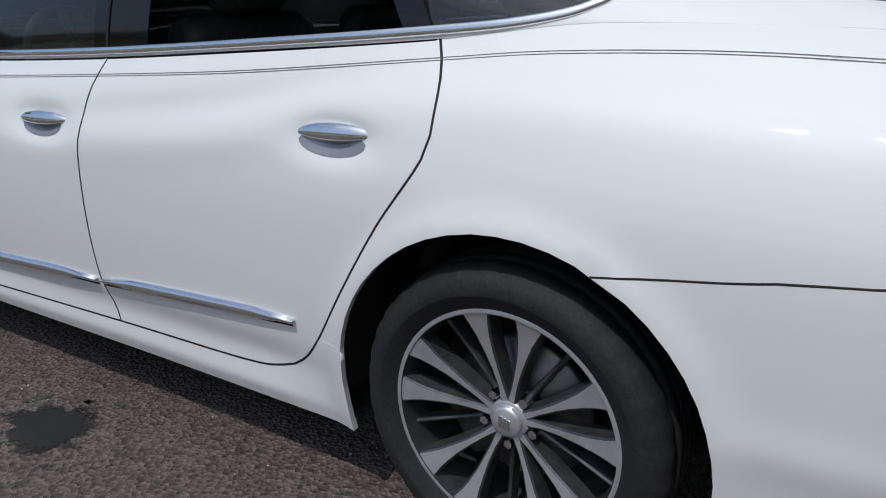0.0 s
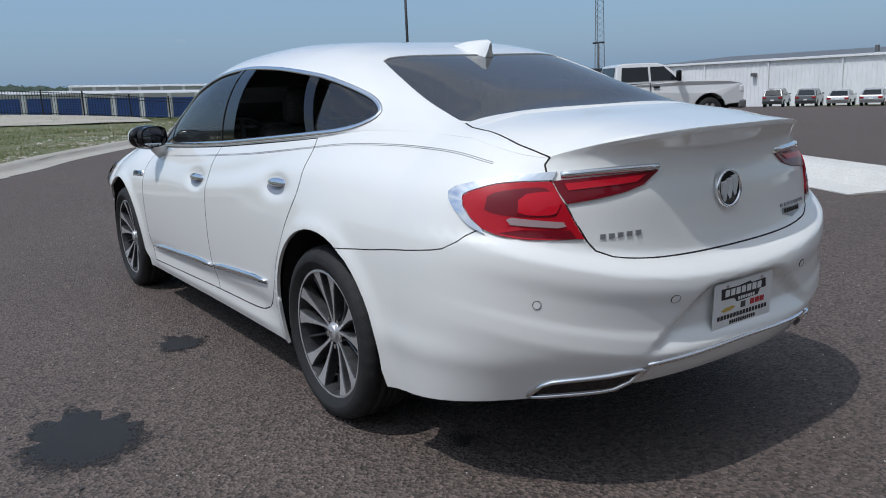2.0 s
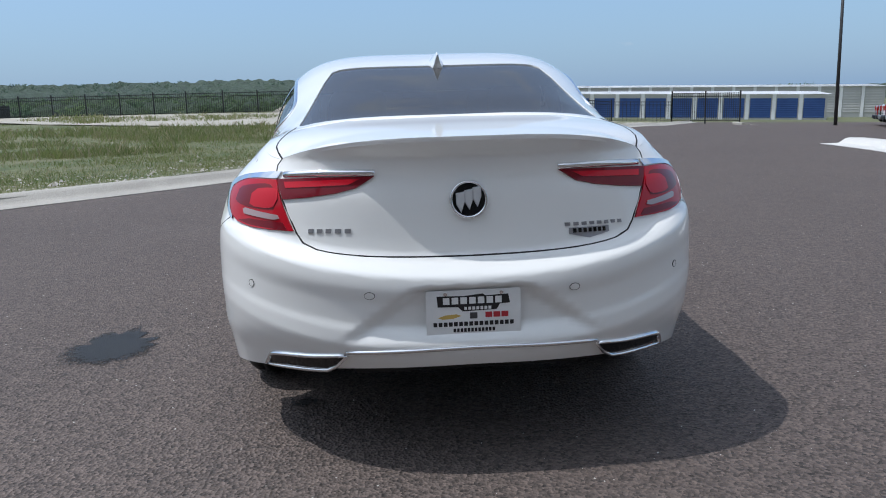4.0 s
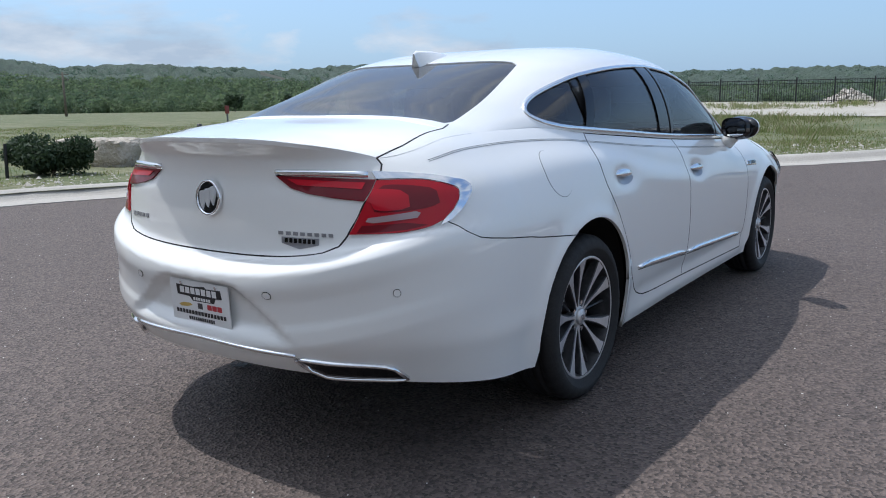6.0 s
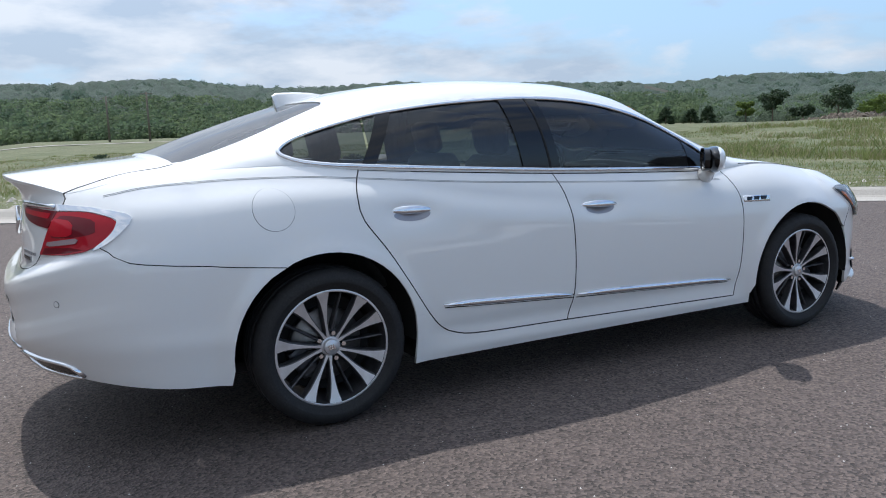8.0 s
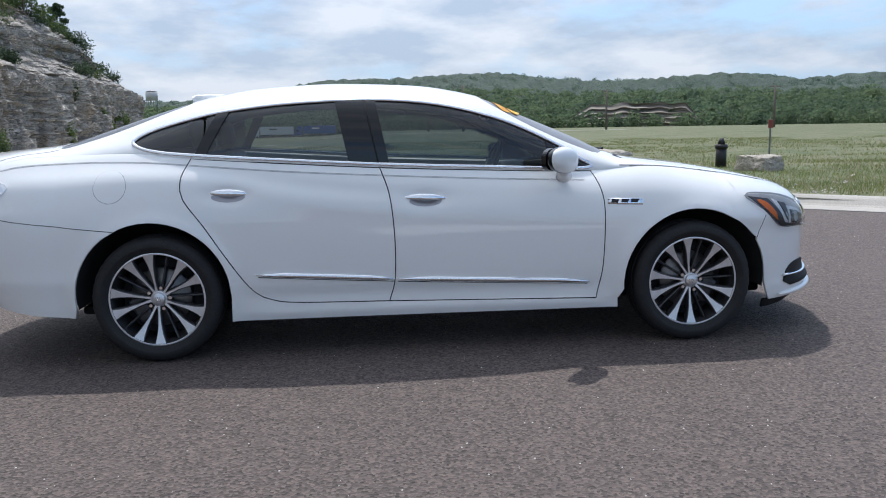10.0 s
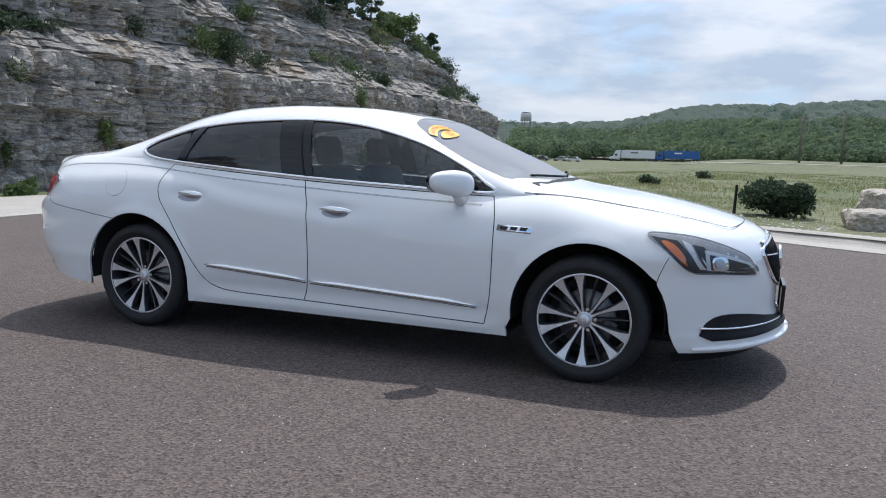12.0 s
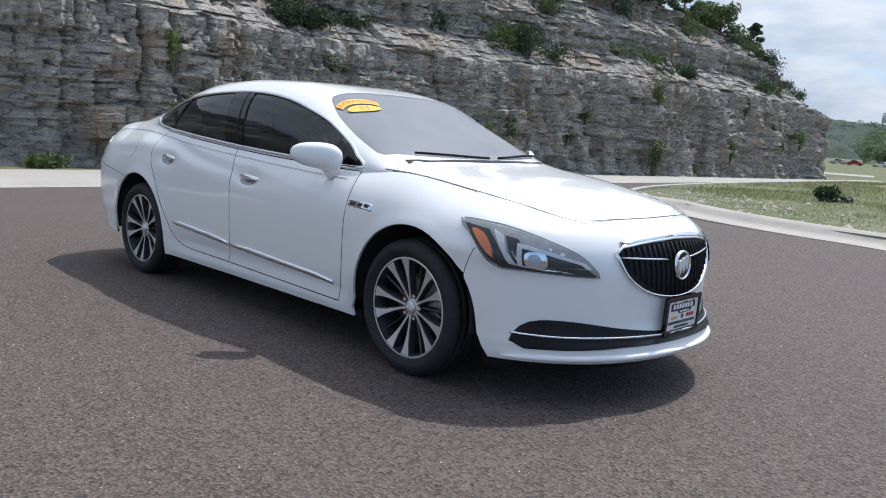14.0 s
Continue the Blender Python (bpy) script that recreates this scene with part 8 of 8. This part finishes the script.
for x, colour, tall, roof, label in ((38.4, "grey", 1.0, 1.70, "dark grey pickup-like crossover by the warehouse"), (35.2, "grey", 0.8, 1.62, "dark grey crossover parked at the warehouse"), (32.3, "silver", 0.0, 1.45, "silver sedan parked at the warehouse"), (29.5, "silver", 0.2, 1.48, "silver grey hatchback parked at the warehouse"), (26.7, "white", 0.0, 1.42, "white sedan parked at the warehouse")):
    parked_car("parked_car", colour, label, (x, -66, slope(x, -66)), radians(-70 + (x - 32) * 0.3), roof, tall)


def semi(at, cab_paint, trailer_mat, label):
    """A highway tractor with a box trailer; nose towards -x."""
    t = thing("semi_truck", label, "truck", "trucks on the highway", at)
    cab = [(-8.2, 0.6), (-8.35, 1.5), (-7.0, 1.75), (-6.5, 2.7), (-5.9, 3.9), (-4.4, 4.0), (-4.3, 0.6)]
    extrude_profile("cab", cab, 1.2, cab_paint, t, None, 0.08)
    for s in (-1, 1):
        part("side_window", box(bmesh.new(), (-6.3, s * 1.215 - 0.01, 1.9), (-5.4, s * 1.215 + 0.01, 2.6), 0), VEHICLE_GLASS, t)
    trailer = part("trailer", box(bmesh.new(), (-3.9, -1.28, 1.15), (8.2, 1.28, 4.05), 0.04), trailer_mat, t)
    part("trailer_mark", box(bmesh.new(), (-0.5, -1.30, 2.9), (2.2, -1.282, 3.4), 0), PLATE_WHITE if trailer_mat is not PAINTS["white"] else GREY_STEEL, trailer)
    for x in (-7.4, -5.6, -4.6, 5.6, 6.8):
        for s in (-1, 1):
            simple_wheel(t, x, s * 1.05, 0.5, 0.3, s)
    return t


BLUE_TRUCK = mottled("blue_truck_paint", (0.03, 0.12, 0.36), (0.025, 0.10, 0.30), 1, 0.4)
semi((-37, 293, slope(-37, 293)), PAINTS["white"], PAINTS["white"], "white highway truck with a white box trailer")
semi((-21.6, 295, slope(-21.6, 295)), BLUE_TRUCK, BLUE_TRUCK, "blue highway truck with a blue box trailer")
for k, (x, c) in enumerate(((-33, "white"), (-36.5, "silver"), (-40, "grey"), (-44, "white"), (-48, "red"), (-52, "silver"), (-57, "white"))):
    ob = parked_car("far_car", c, "small car parked beside the far highway", (x * 1.4, 231 + 4 * (k % 2), slope(x * 1.4, 231)), radians(170), 1.5, 0.3 * (k % 2))
    tagged(ob, group="cars by the highway")
